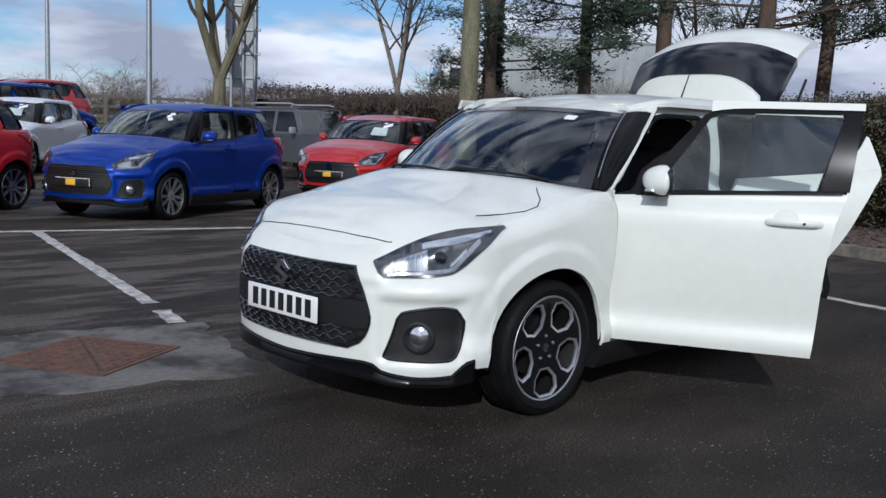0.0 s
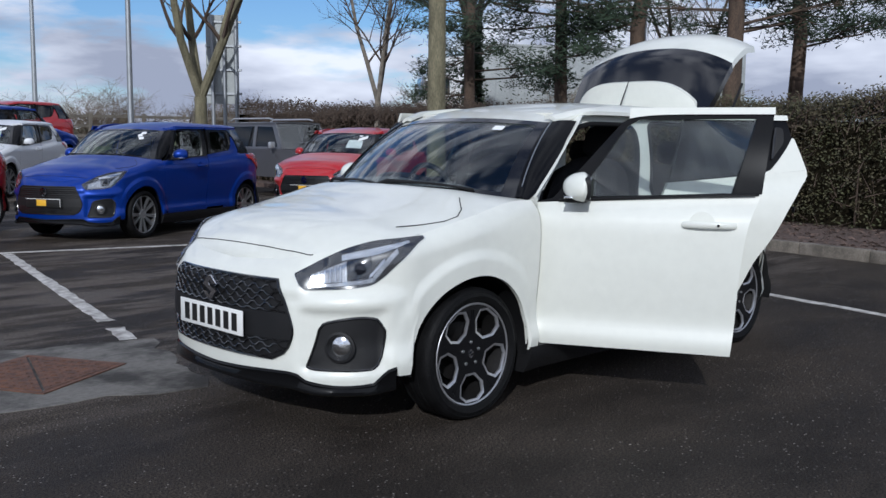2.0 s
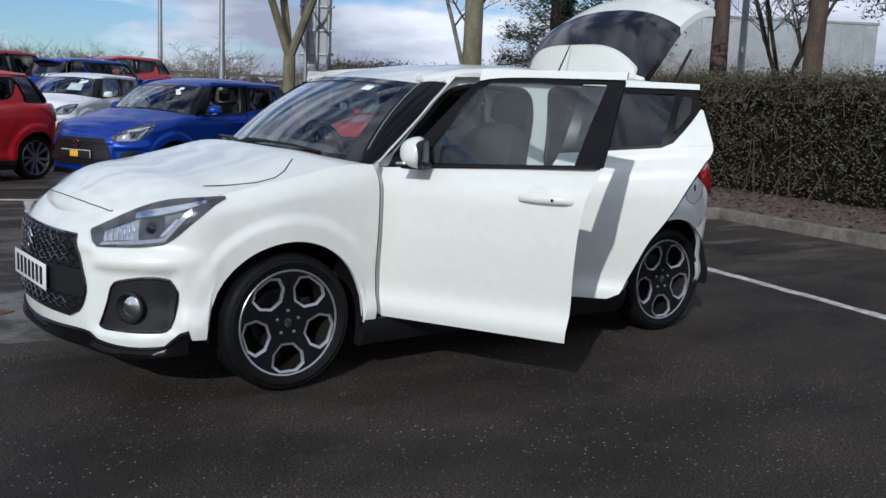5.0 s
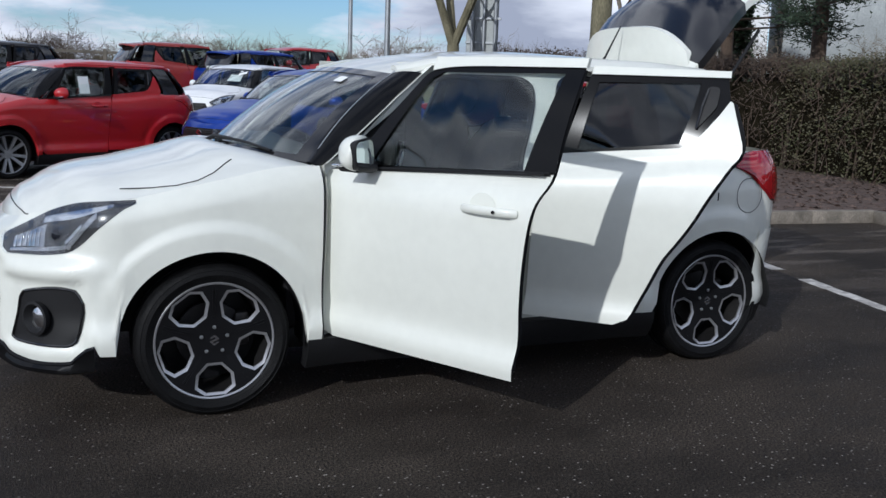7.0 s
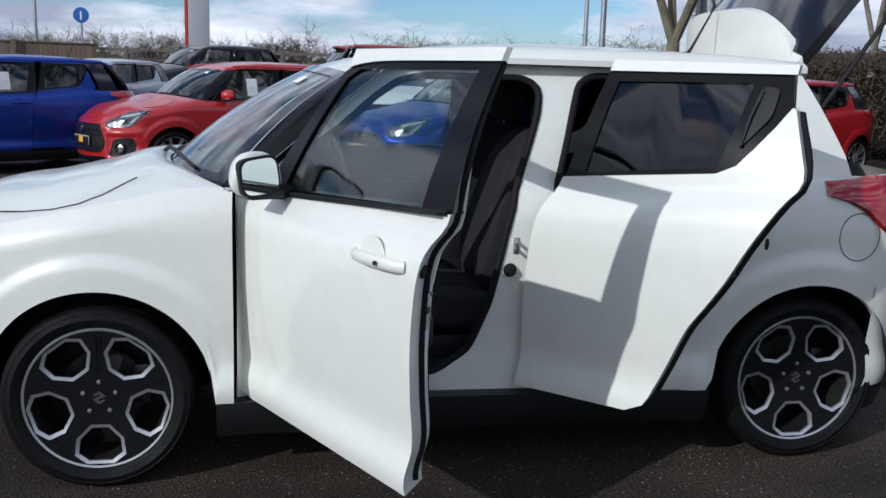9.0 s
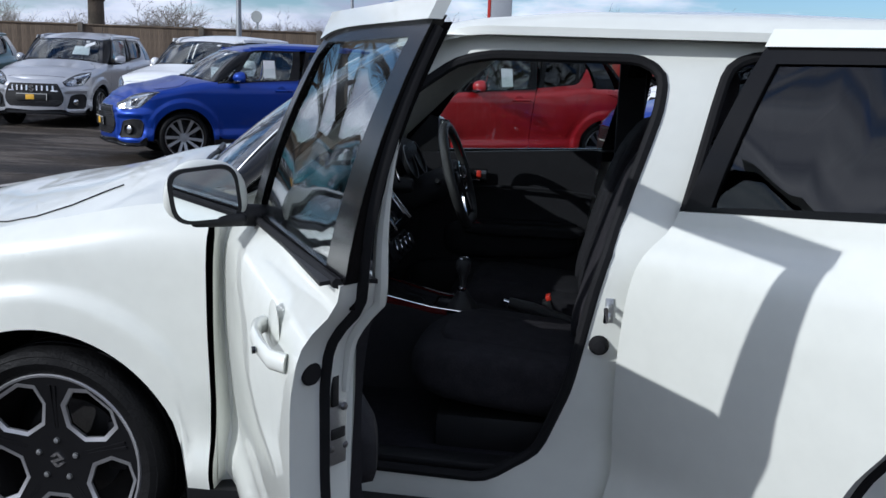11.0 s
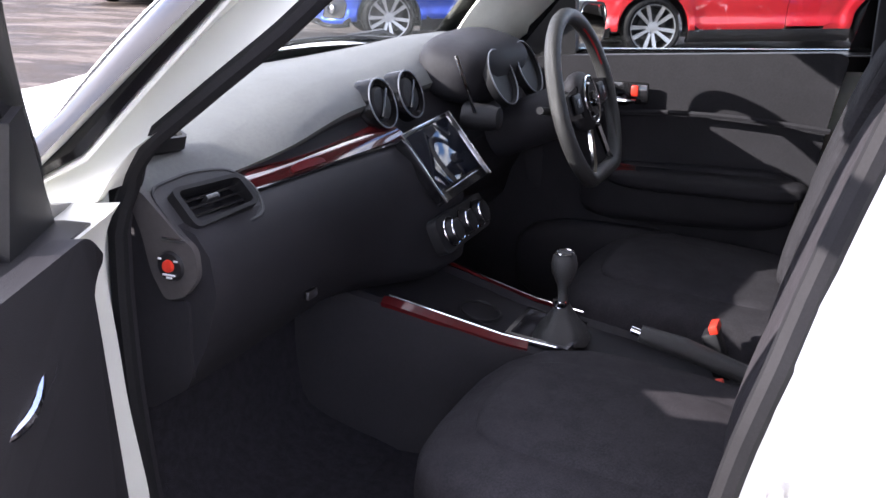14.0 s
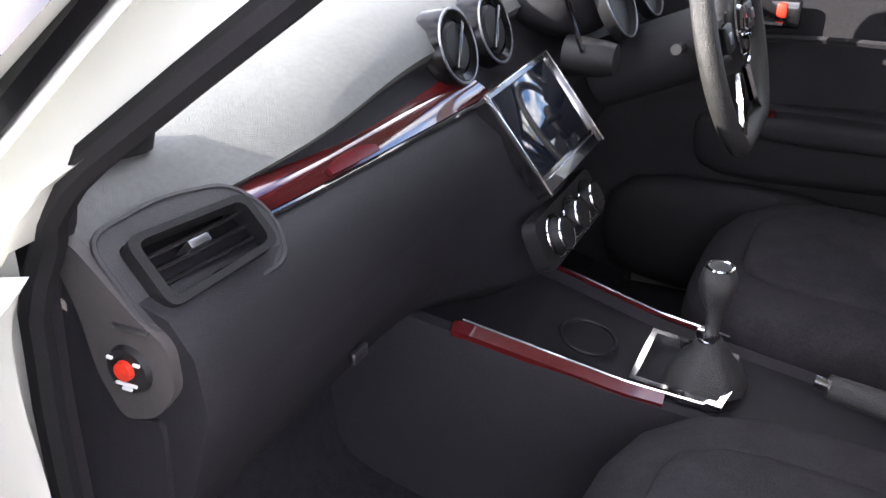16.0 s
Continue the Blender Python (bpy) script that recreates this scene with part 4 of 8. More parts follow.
    part("pull_lever", tube([flat_at(lerp(0.775, 0.905, k), lerp(0.915, 0.892, k) - 0.010 * math.sin(math.pi * k), 0.002 + 0.012 * math.sin(math.pi * k)) for k in span(0, 1, 8)], 0.0, 8,
                            taper=[0.002 + 0.004 * math.sin(math.pi * k) for k in span(0, 1, 8)]), CHROME, tp, "chrome inner door lever")
    quarter = [(0.545, 0.96), (0.73, 0.985), (0.73, 1.13), (0.70, 1.14)]
    part("mirror_corner", prism(quarter, lambda a, b, c: Vector((a, s * (side(a, b) - 0.02 - c), b)), 0.03), PLASTIC, d)
    part("sill_cap", slab(lambda u, v: Vector((x := lerp(0.56, 1.462, u), s * (side(x, 0.96) - 0.008 - 0.084 * v), zt + 0.062 * (x - 0.437) / 1.04 + 0.003 + 0.004 * math.sin(v * math.pi))), 14, 3, (0, 0, -1), 0.006), PLASTIC, d, "black window sill cap")
    # shut face: seal, latch and screws lie on the leaning edge
    def shut(z, t, out=0.0):
        dd = fd_depth(z)
        return Vector((fd_rear(z) - FD_SLANT * dd * t + out, s * (side(fd_rear(z), z) - dd * t), z))
    lean = Matrix.Rotation(-s * math.atan(FD_SLANT), 4, "Z")
    part("door_seal", tube([shut(z, table(z, (0.3, 0.80, 0.95, 1.12, 1.42), (0.56, 0.56, 0.52, 0.44, 0.5)), 0.002) for z in span(0.31, 1.39, 48)], 0.011, 8, flat=((0.85, s * 0.53, 0), 0.5)), RUBBER, d, "black rubber door seal")
    part("latch", box((0.006, 0.036, 0.110), shut(0.775, 0.80, 0.002), 0.002, turn=lean), ALLOY_SILVER, d, "steel door latch")
    part("latch_slot", box((0.006, 0.030, 0.018), shut(0.772, 0.80, 0.005), 0.002, turn=lean), PLASTIC, d)
    part("latch_window", box((0.006, 0.014, 0.050), shut(0.845, 0.76, 0.002), 0.002, turn=lean), PLASTIC, d)
    g = lathe([(0.0, 0.003), (0.017, 0.003), (0.019, -0.002), (0.0, -0.002)], 18, axis="x")
    bmesh.ops.transform(g, matrix=Matrix.Translation(shut(0.888, 0.30, 0.001)) @ lean, verts=g.verts)
    part("grommet", g, RUBBER, d)
    for t, z in ((0.92, 0.815), (0.68, 0.748), (0.92, 0.748)):
        g = lathe([(0.0, 0.005), (0.005, 0.004), (0.007, 0.0), (0.0, -0.002)], 10, axis="x")
        bmesh.ops.transform(g, matrix=Matrix.Translation(shut(z, t, 0.005)) @ lean, verts=g.verts)
        part("latch_screw", g, STEEL, d)
    if pivot:
        d.matrix_basis = pivot
    return d


def rear_door(car, s, paint, pivot=None):
    zt = 1.29

    def f(u, v):
        z = lerp(0.314, lerp(1.045, 1.120, u), v)
        x0, x1 = rd_front(z), rd_rear(z)
        x = lerp(x0, x1, u)
        return Vector((x, s * side(x, z, 0.001), z))
    d = part("rear_door", sheet(f, 18, 28, inward=(0, -s, 0), depth=0.055), paint, car, "painted rear door, open" if pivot else "painted rear door")
    upper = [(2.02, 1.094), (2.276, 1.121), (2.224, 1.290), (2.212, 1.297), (2.175, 1.240), (2.126, 1.176), (2.080, 1.122)]
    part("door_shoulder", prism(spread(upper, 0.04), lambda a, b, c: Vector((a, s * (side(a, b, 0.001) - c), b)), 0.05), paint, d, "painted shoulder behind the window")
    outer = [(1.520, 1.047), (2.02, 1.094), (2.080, 1.122), (2.126, 1.176), (2.175, 1.240), (2.212, 1.297), (2.196, 1.394), (1.622, 1.402), (1.612, 1.385)]
    part("window_frame", ring_panel(outer, RD_GLASS, -0.004, 0.03, s), FRAME_BLACK, d, "black window frame")
    part("roof_strip", slab(lambda u, v: Vector((x := lerp(1.616 + 0.006 * v, 2.205, u), s * side(x, z := lerp(1.394, 1.430 - 0.008 * u, v), 0.004), z)), 14, 3, (0, -s, 0), 0.03),
         paint, d, "painted strip over the window")
    part("window_pane", pane(RD_GLASS, -0.012, s), GLASS_DARK, d, "tinted rear side window")
    hid = [(2.078, 1.168), (2.160, 1.270), (2.168, 1.352), (2.118, 1.358)]
    hd = part("door_handle", prism(rounded(hid, 0.02), lambda a, b, c: Vector((a, s * (side(a, b, 0.006) - c), b)), 0.006), PLASTIC, d, "black handle hidden in the window pillar")
    part("handle_grip", tube([(2.085, s * (side(2.10, 1.18) + 0.010), 1.18), (2.100, s * (side(2.1, 1.27) + 0.012), 1.27), (2.120, s * (side(2.1, 1.345) + 0.010), 1.345)], 0.006, 8), GLOSS_BLACK, hd)
    inner = [(1.43, 0.345), (1.80, 0.345), (1.90, 0.52), (2.02, 0.72), (2.12, 0.88), (2.20, 1.0), (1.48, 0.96)]
    part("inner_panel", prism(spread(inner, 0.06), lambda a, b, c: Vector((a, s * (side(a, b) - 0.055 - c), b)), 0.010), paint, d, "painted inner door shell")
    trim = [(1.48, 0.38), (1.77, 0.38), (1.85, 0.55), (1.97, 0.75), (2.08, 0.93), (2.10, 1.0), (1.52, 0.99)]
    part("door_trim", prism(rounded(trim, 0.04), lambda a, b, c: Vector((a, s * (side(a, min(b, 0.96)) - 0.066 - c), b)), 0.035), TRIM, d, "black door trim panel")
    part("door_seal", tube([(rd_rear(z) - 0.004, s * (side(rd_rear(z), z) - 0.050), z) for z in span(0.34, 1.28, 26)], 0.017, 8), RUBBER, d)
    part("front_seal", tube([(x + 0.004, s * (side(x, z) - 0.045), z) for z in span(0.40, 1.38, 22) for x in (rd_front(z) if z < 1.02 else lerp(1.520, 1.612, (z - 1.04) / 0.345),)], 0.010, 6), RUBBER, d)
    part("guide_bar", tube([(1.635, s * (side(1.6, 1.33) - 0.036), 1.34), (1.70, s * (side(1.7, 1.1) - 0.036), 1.06)], 0.008, 6), GLOSS_BLACK, d)
    part("latch", box((0.03, 0.035, 0.07), (2.10, s * (side(2.1, 0.8) - 0.034), 0.83), 0.004), STEEL, d, "steel door latch")
    part("grommet", lathe([(0.0, 0.002), (0.016, 0.002), (0.018, -0.002), (0.0, -0.002)], 14, axis="x", at=(2.20, s * (side(2.2, 0.9) - 0.03), 0.905)), RUBBER, d)
    if pivot:
        d.matrix_basis = pivot
    return d


FRONT_HOLE = ((0.56, 0.362), (1.10, 0.355), (1.22, 0.43), (1.285, 0.60), (1.335, 0.85), (1.395, 1.06), (1.455, 1.25), (1.462, 1.33), (1.41, 1.362),
              (1.06, 1.362), (0.98, 1.345), (0.89, 1.283), (0.785, 1.188), (0.690, 1.118), (0.590, 1.042), (0.542, 0.985), (0.522, 0.92), (0.506, 0.44))
REAR_HOLE = ((1.49, 0.40), (1.72, 0.395), (1.80, 0.50), (1.90, 0.72), (2.05, 0.92), (2.13, 1.02), (2.12, 1.24), (2.07, 1.368), (1.66, 1.376), (1.606, 1.35), (1.580, 1.26), (1.545, 1.11), (1.515, 0.98), (1.50, 0.70))


def tuck_in(a, b):
    """How far the front door's seal steps inwards at the hinge pillar."""
    t = max(0.0, min(1.0, (0.74 - a) / 0.16)) * max(0.0, min(1.0, (1.12 - b) / 0.25))
    return 0.095 * t * t * (3 - 2 * t) * (1.0 if b > 0.45 else max(0.0, (b - 0.36) / 0.09))


def screen_at(u, v, out=0.0):
    """A point of the windscreen, u across and v up."""
    w = 2 * u - 1
    a = Vector((0.400 - 0.235 * (1 - abs(w) ** 2.2), w * 0.700, 0.992 + 0.024 * (1 - w * w)))
    b = Vector((0.810 - 0.095 * (1 - w * w), w * 0.560, 1.362 + 0.026 * (1 - w * w)))
    return a.lerp(b, v) + Vector((-0.6, 0, 0.8)) * (0.030 * 4 * v * (1 - v) + out)


def along(line, t, s):
    """A point at share t of a line of (x, z) pairs on the car's side."""
    k = t * (len(line) - 1)
    i = min(len(line) - 2, int(k))
    x, z = lerp(line[i][0], line[i + 1][0], k - i), lerp(line[i][1], line[i + 1][1], k - i)
    return Vector((x, s * (side(x, z) - 0.022), z))


def rail_edge(x):
    """Half width of the roof at its rail; the front corners are rounded."""
    return side(min(x, 2.6), 1.41) - 0.085 * ease((1.06 - x) / 0.27)


def bare_jamb(panel):
    """Cuts a rear quarter back to the line of the opened rear door."""
    bm = bmesh.new()
    bm.from_mesh(panel.data)
    for v in bm.verts:
        edge = rd_rear(v.co.z) + 0.010
        if abs(v.co.x - edge) < 0.0115:
            v.co.x = edge
    bmesh.ops.delete(bm, geom=[v for v in bm.verts if v.co.x < rd_rear(v.co.z) + 0.008], context="VERTS")
    finish(bm)
    bm.to_mesh(panel.data)
    bm.free()


def pillar_set(a, b):
    """The flange of the front pillar stands deeper than the rest of the door frame."""
    return 0.034 * ease((b - 1.00) / 0.10) * ease((1.04 - a) / 0.14)


def hatchback(name, label, paint, m=None, sport=False, opened=False, group="", roof=None, plate="bars", slots=False, paper=False, card=False, sticker=False):
    """A small five-door hatchback with all its panels."""
    car = root(name, label, "car", group, m)
    roof = roof or paint
    qx = (lambda x: at_x(x))
    # wings, bumper and quarters on both sides
    for s in (-1, 1):
        front_q = span(-1, -0.14, 44) + [at_x(-0.362 + 0.002)] * 0 + span(-0.12, 0, 6) + [at_x(x) for x in span(-0.29, 0.427, 38)]
        part("front_wing", columns(front_q, lambda q: arch_floor(skin(q, 0.4).x, chin(q) if q < -0.13 else 0.27), lambda q: top_line(q), 32, s), paint, car, "painted wing and bumper side")
        rear_q = [at_x(x) for x in span(1.80, 2.60, 36)] + span(1.03, 2.0, 26)
        part("rear_quarter", columns(rear_q, lambda q: arch_floor(skin(q, 0.4).x, 0.27 if q < 1 else 0.25), lambda q: top_line(q), 20, s, out=-0.004 if opened and s < 0 else -0.002),
             paint, car, "painted rear quarter")
        if opened and s < 0:
            bare_jamb(car.children[-1])
        part("sill", sheet(lambda u, v: Vector((x := lerp(0.37, 2.08, u), s * (side(x, 0.27) + 0.012 - 0.05 * (1 - v) ** 2), lerp(0.155, 0.285, v))), 12, 5, inward=(0, -s, 0), depth=0.08),
             PLASTIC, car, "black sill skirt")
        q0s = span(-1, -0.14, 24)
        bm = bmesh.new()
        rows = []
        for q in q0s:
            lift = table(q, (-1.0, -0.66, -0.50, -0.30, -0.14), (0.046, 0.040, 0.018, 0.018, 0.034))
            top = chin(q)
            rows.append([bm.verts.new(Vector((1, s, 1)) * skin(q, z, o)) for z, o in ((0.172 + lift, -0.03), (0.174 + lift, 0.012), (0.182 + lift, 0.024), (0.196 + lift, 0.022), (lerp(0.2 + lift, top, 0.5), 0.008), (top - 0.006, 0.010), (top + 0.004, 0.002))])
        for i in range(len(q0s) - 1):
            for j in range(6):
                bm.faces.new((rows[i][j], rows[i + 1][j], rows[i + 1][j + 1], rows[i][j + 1]))
        part("front_lip", bm, FRAME_BLACK, car, "black lower lip")
        part("rear_lip", sheet(lambda u, v: Vector((1, s, 1)) * skin(lerp(1.06, 2.0, u), lerp(0.17, 0.27, v), 0.006), 16, 3), PLASTIC, car, "black lower rear valance")
        for hx in (0.0, 2.45):
            bm = bmesh.new()
            arcs = span(-8, 188, 24)
            prof = ((ARCH, 0.012), (ARCH + 0.012, 0.05), (ARCH + 0.012, 0.44))
            rr = [[bm.verts.new((hx - math.cos(radians(a)) * r, s * (side(min(2.59, hx - math.cos(radians(a)) * ARCH), max(0.27, HUB + math.sin(radians(a)) * ARCH)) - dy),
                                 HUB + math.sin(radians(a)) * r)) for r, dy in prof] for a in arcs]
            for i in range(len(arcs) - 1):
                for j in range(2):
                    bm.faces.new((rr[i][j], rr[i + 1][j], rr[i + 1][j + 1], rr[i][j + 1]))
            inner = [r[-1] for r in rr]
            bm.faces.new(inner)
            part("arch_liner", bm, PLASTIC, car, "black wheel arch liner")
            wheel(car, hx, s, sport)
        headlight(car, s)
        # fog lamp
        lo = (lambda u: lit(u, ((0, 0.314), (0.08, 0.305), (0.5, 0.303), (0.80, 0.306), (0.92, 0.330), (1, 0.440))))
        hi = (lambda u: lit(u, ((0, 0.318), (0.09, 0.400), (0.15, 0.475), (0.22, 0.502), (0.70, 0.526), (0.90, 0.517), (1, 0.470))))
        fog = curve_face(car, "fog_lamp_surround", -0.566, -0.185, lo, hi, 0.002, PLASTIC, s, 28, 8, "black fog lamp surround")
        loop = [(lerp(-0.566, -0.185, u), lo(u)) for u in span(0, 1, 20)] + [(lerp(-0.566, -0.185, u), hi(u)) for u in span(1, 0, 20)]
        part("fog_rim", tube([Vector((1, s, 1)) * skin(q, z, 0.003) for q, z in loop], 0.006, 6, closed=True), GLOSS_BLACK, fog)
        c = skin(-0.405, 0.405, 0.0)
        way = Vector((c.x * 0 - 0.80, s * 0.60, 0))
        rot = Matrix.Translation((c.x, s * c.y, c.z)) @ way.to_track_quat("Z", "Y").to_matrix().to_4x4()
        for nm, prof, mt in (("fog_ring", [(0.044, 0.0), (0.062, 0.004), (0.066, 0.026), (0.056, 0.028), (0.046, 0.012)], PLASTIC),
                             ("fog_lens", [(0.0, 0.016), (0.03, 0.014), (0.046, 0.006), (0.046, 0.0), (0.0, 0.0)], LAMP_SILVER)):
            bm = lathe(prof, 24, axis="z", closed=(nm == "fog_ring"))
            bmesh.ops.transform(bm, matrix=rot, verts=bm.verts)
            part(nm, bm, mt, fog)
        # tail lamp
        lo = (lambda u: lit(u, ((0, 0.985), (0.35, 0.86), (0.7, 0.80), (1, 0.80))))
        hi = (lambda u: lit(u, ((0, 1.035), (0.3, 1.055), (1, 1.055))))
        curve_face(car, "tail_light", at_x(2.50), 1.42, lo, hi, 0.012, RED_LENS, s, 16, 6, "red tail light wrapped round the corner", depth=0.02)
        # cabin side
        if opened and s < 0:
            hole1, hole2 = spread(FRONT_HOLE[:-3] + ((0.540, 0.975), (0.468, 0.955), (0.465, 0.40), (0.54, 0.362)), 0.04), spread(rounded(REAR_HOLE, 0.03, 2), 0.04)
            outer = [(0.435, 0.275), (1.80, 0.285), (1.888, 0.40), (1.990, 0.62), (2.102, 0.79), (2.232, 1.02), (2.285, 1.09), (2.23, 1.29), (2.19, 1.405), (0.955, 1.405), (0.775, 1.265), (0.445, 0.985)]
            part("door_frame", prism(spread(outer, 0.04), lambda a, b, c: Vector((a, s * (side(a, b, -0.060) - pillar_set(a, b) - c), b)), 0.012, holes=[hole1, hole2]), paint, car, "painted door frame and pillars")
            for hole in (rounded(FRONT_HOLE, 0.03, 2), rounded(REAR_HOLE, 0.03, 2)):
                part("door_seal", tube([(a, s * (side(a, b) - 0.062 - tuck_in(a, b) - pillar_set(a, b)), b) for a, b in spread(hole, 0.05)], 0.013, 8, closed=True), RUBBER, car, "black rubber door seal")
                bm = bmesh.new()
                pts = spread(hole, 0.05)
                r0 = [bm.verts.new((a, s * (side(a, b) - 0.066 - tuck_in(a, b) - pillar_set(a, b)), b)) for a, b in pts]
                r1 = [bm.verts.new((a, s * (side(a, b) - 0.088 - tuck_in(a, b) - pillar_set(a, b)), b)) for a, b in pts]
                for k in range(len(pts)):
                    k2 = (k + 1) % len(pts)
                    bm.faces.new((r0[k], r0[k2], r1[k2], r1[k]))
                part("pillar_trim", bm, TRIM, car, "dark pillar trim")
            # outer rim of the openings, turned back to the frame
            bm = bmesh.new()
            pts = spread(outer, 0.04)
            r0 = [bm.verts.new((a, s * (side(a, b) - 0.006), b)) for a, b in pts]
            r1 = [bm.verts.new((a, s * (side(a, b) - 0.062 - pillar_set(a, b)), b)) for a, b in pts]
            gasket = bmesh.new()
            for k in range(len(pts)):
                k2 = (k + 1) % len(pts)
                if pts[k][0] < 1.02 and pts[k][1] > 0.98 and pts[k2][0] < 1.02 and pts[k2][1] > 0.98:
                    gasket.faces.new([gasket.verts.new(v.co) for v in (r0[k], r0[k2], r1[k2], r1[k])])
                else:
                    bm.faces.new((r0[k], r0[k2], r1[k2], r1[k]))
            bmesh.ops.remove_doubles(gasket, verts=gasket.verts, dist=0.0005)
            part("pillar_jamb", gasket, paint, car, "painted jamb of the windscreen pillar")
            part("door_jamb", bm, paint, car, "painted door jamb")
            bm = bmesh.new()
            pts = [(0.785, 1.188), (0.73, 1.139), (0.690, 1.118), (0.640, 1.080), (0.590, 1.042), (0.566, 1.012), (0.542, 0.985)]
            r0 = [bm.verts.new((a, s * (side(a, b) - 0.058 - pillar_set(a, b)), b)) for a, b in pts]
            r1 = [bm.verts.new((a, s * (side(a, b) - 0.064 - tuck_in(a, b) - pillar_set(a, b)), b)) for a, b in pts]
            for k in range(len(pts) - 1):
                bm.faces.new((r0[k], r0[k + 1], r1[k + 1], r1[k]))
            part("pillar_flange", bm, paint, car, smooth=80)
            st = part("striker", tube([(1.372, s * (side(1.38, 0.80) - 0.058), 0.812), (1.362, s * (side(1.38, 0.80) - 0.015), 0.812),
                                       (1.362, s * (side(1.38, 0.80) - 0.015), 0.785), (1.372, s * (side(1.38, 0.80) - 0.058), 0.785)], 0.006, 8), CHROME, car, "bright door striker")
            part("striker_plate", box((0.020, 0.004, 0.056), (1.370, s * (side(1.38, 0.80) - 0.058), 0.80), 0.001), ALLOY_SILVER, st)
            part("door_stop", lathe([(0.0, 0.024), (0.014, 0.022), (0.020, 0.012), (0.024, 0.0), (0.0, 0.0)], 16, at=(1.352, s * (side(1.35, 0.71) - 0.058), 0.715)) if s > 0 else
                 lathe([(0.0, -0.024), (0.014, -0.022), (0.020, -0.012), (0.024, 0.0), (0.0, 0.0)], 16, at=(1.352, s * (side(1.35, 0.71) - 0.058), 0.715)), RUBBER, car, "black rubber door stop")
            for hz in (0.900, 0.822):
                part("hinge_bolt", lathe([(0.0, 0.012), (0.010, 0.010), (0.014, 0.0), (0.0, 0.0)], 12, axis="x", at=(0.482, -0.690, hz)), RUBBER, car, "black hinge bolt cap")
            plan = ((0.438, -0.800), (0.450, -0.755), (0.462, -0.715), (0.470, -0.694), (0.478, -0.680), (0.490, -0.672), (0.506, -0.670))
            part("hinge_pillar", sheet(lambda u, v: Vector((plan[round(u * 6)][0] + 0.02 * (v - 0.6) * u, plan[round(u * 6)][1], lerp(0.30, 1.0, v))), 6, 10), paint, car, "painted hinge pillar", smooth=70)
            pivot = (lambda x, y, a: Matrix.Translation((x, y, 0)) @ Matrix.Rotation(radians(a), 4, "Z") @ Matrix.Translation((-x, -y, 0)))
            front_door(car, s, paint, pivot(0.50, -0.80, -62.5))
            rear_door(car, s, paint, pivot(1.42, -0.80, -44))
        else:
            front_door(car, s, paint)
            rear_door(car, s, paint)
        # A pillar, rail and rear pillar
        near = opened and s < 0
        line_up = ((0.42, 0.985), (0.54, 1.045), (0.665, 1.165), (0.790, 1.285), (0.905, 1.372))
        part("screen_pillar", slab(lambda u, v: screen_at(0.5 + s * 0.496, v, 0.003).lerp(along(line_up, v, s), u) + Vector((-0.5, s * 0.6, 0.4)) * 0.020 * math.sin(u * math.pi), 6, 16, Vector((0.5, -s * 0.6, -0.4)), 0.014),
             FRAME_BLACK, car, "black windscreen pillar")
        if near:
            part("pillar_return", slab(lambda u, v: screen_at(0.5 + s * 0.496, v, 0.003).lerp(along(line_up, v, s), lerp(0.30, 1.06, u)) + Vector((0.5, -s * 0.6, -0.4)) * 0.018, 4, 16, Vector((0.5, -s * 0.6, -0.4)), 0.004), paint, car, "painted back of the windscreen pillar")
        part("pillar_rim", tube([screen_at(0.5 + s * 0.50, v, 0.010) + Vector((0.012, s * 0.012, 0)) for v in span(0.08, 1, 14)], 0.0028, 6), ALLOY_SILVER if near else FRAME_BLACK, car, "thin painted rim of the pillar")
        part("rear_pillar", prism(spread([(2.32, 1.04), (2.60, 1.045), (2.58, 1.12), (2.46, 1.40), (2.20, 1.40), (2.275, 1.29), (2.33, 1.12)], 0.06),
                                  lambda a, b, c: Vector((a, s * (side(a, b, -0.006) - c), b)), 0.05), GLOSS_BLACK if not opened else paint, car, "rear pillar")
        part("roof_rail", sheet(lambda u, v: Vector((x := lerp(0.825, 2.48, u), s * (rail_edge(x) - 0.075 * v + 0.004), lerp(lerp(1.378, 1.428, ease((x - 0.8) / 0.25)), min(roof_z(x) - 0.018, 1.468), v) + 0.012 * math.sin(v * math.pi))), 36, 4,
                                inward=(0, 0, -1), depth=0.02), roof, car, "painted roof side rail")
    # bonnet
    q_cowl = at_x(0.40)
    qs = span(-0.9995, -0.02, 28) + [at_x(x) for x in span(-0.28, 0.40, 18)]

    def bonnet(u, v):
        q = qs[min(len(qs) - 1, round(u * (len(qs) - 1)))]
        e = skin(q, top_line(q))
        w = 2 * v - 1
        k = min(1.0, e.y / 0.66)
        back = max(0.0, (e.x + 0.05) / 0.45)
        crown = 0.086 * k - 0.044 * min(1.0, back) ** 2 * k
        rib = 0.004 * k * math.exp(-((abs(w) - 0.62) / 0.14) ** 2)
        return Vector((e.x - 0.235 * back * (1 - w * w), w * e.y, e.z + crown * (1 - abs(w) ** 2.4) + rib))
    part("bonnet", sheet(bonnet, len(qs) - 1, 30), paint, car, "painted bonnet")
    # shut line of the bonnet
    line = []
    for w in span(-1, 1, 40):
        y = 0.50 * w
        x = -0.700 + 0.055 * abs(w) ** 2.2
        a = math.asin(min(1.0, (abs(y) / NOSE_W)) ** (NOSE_N / 2))
        line.append((x, y))
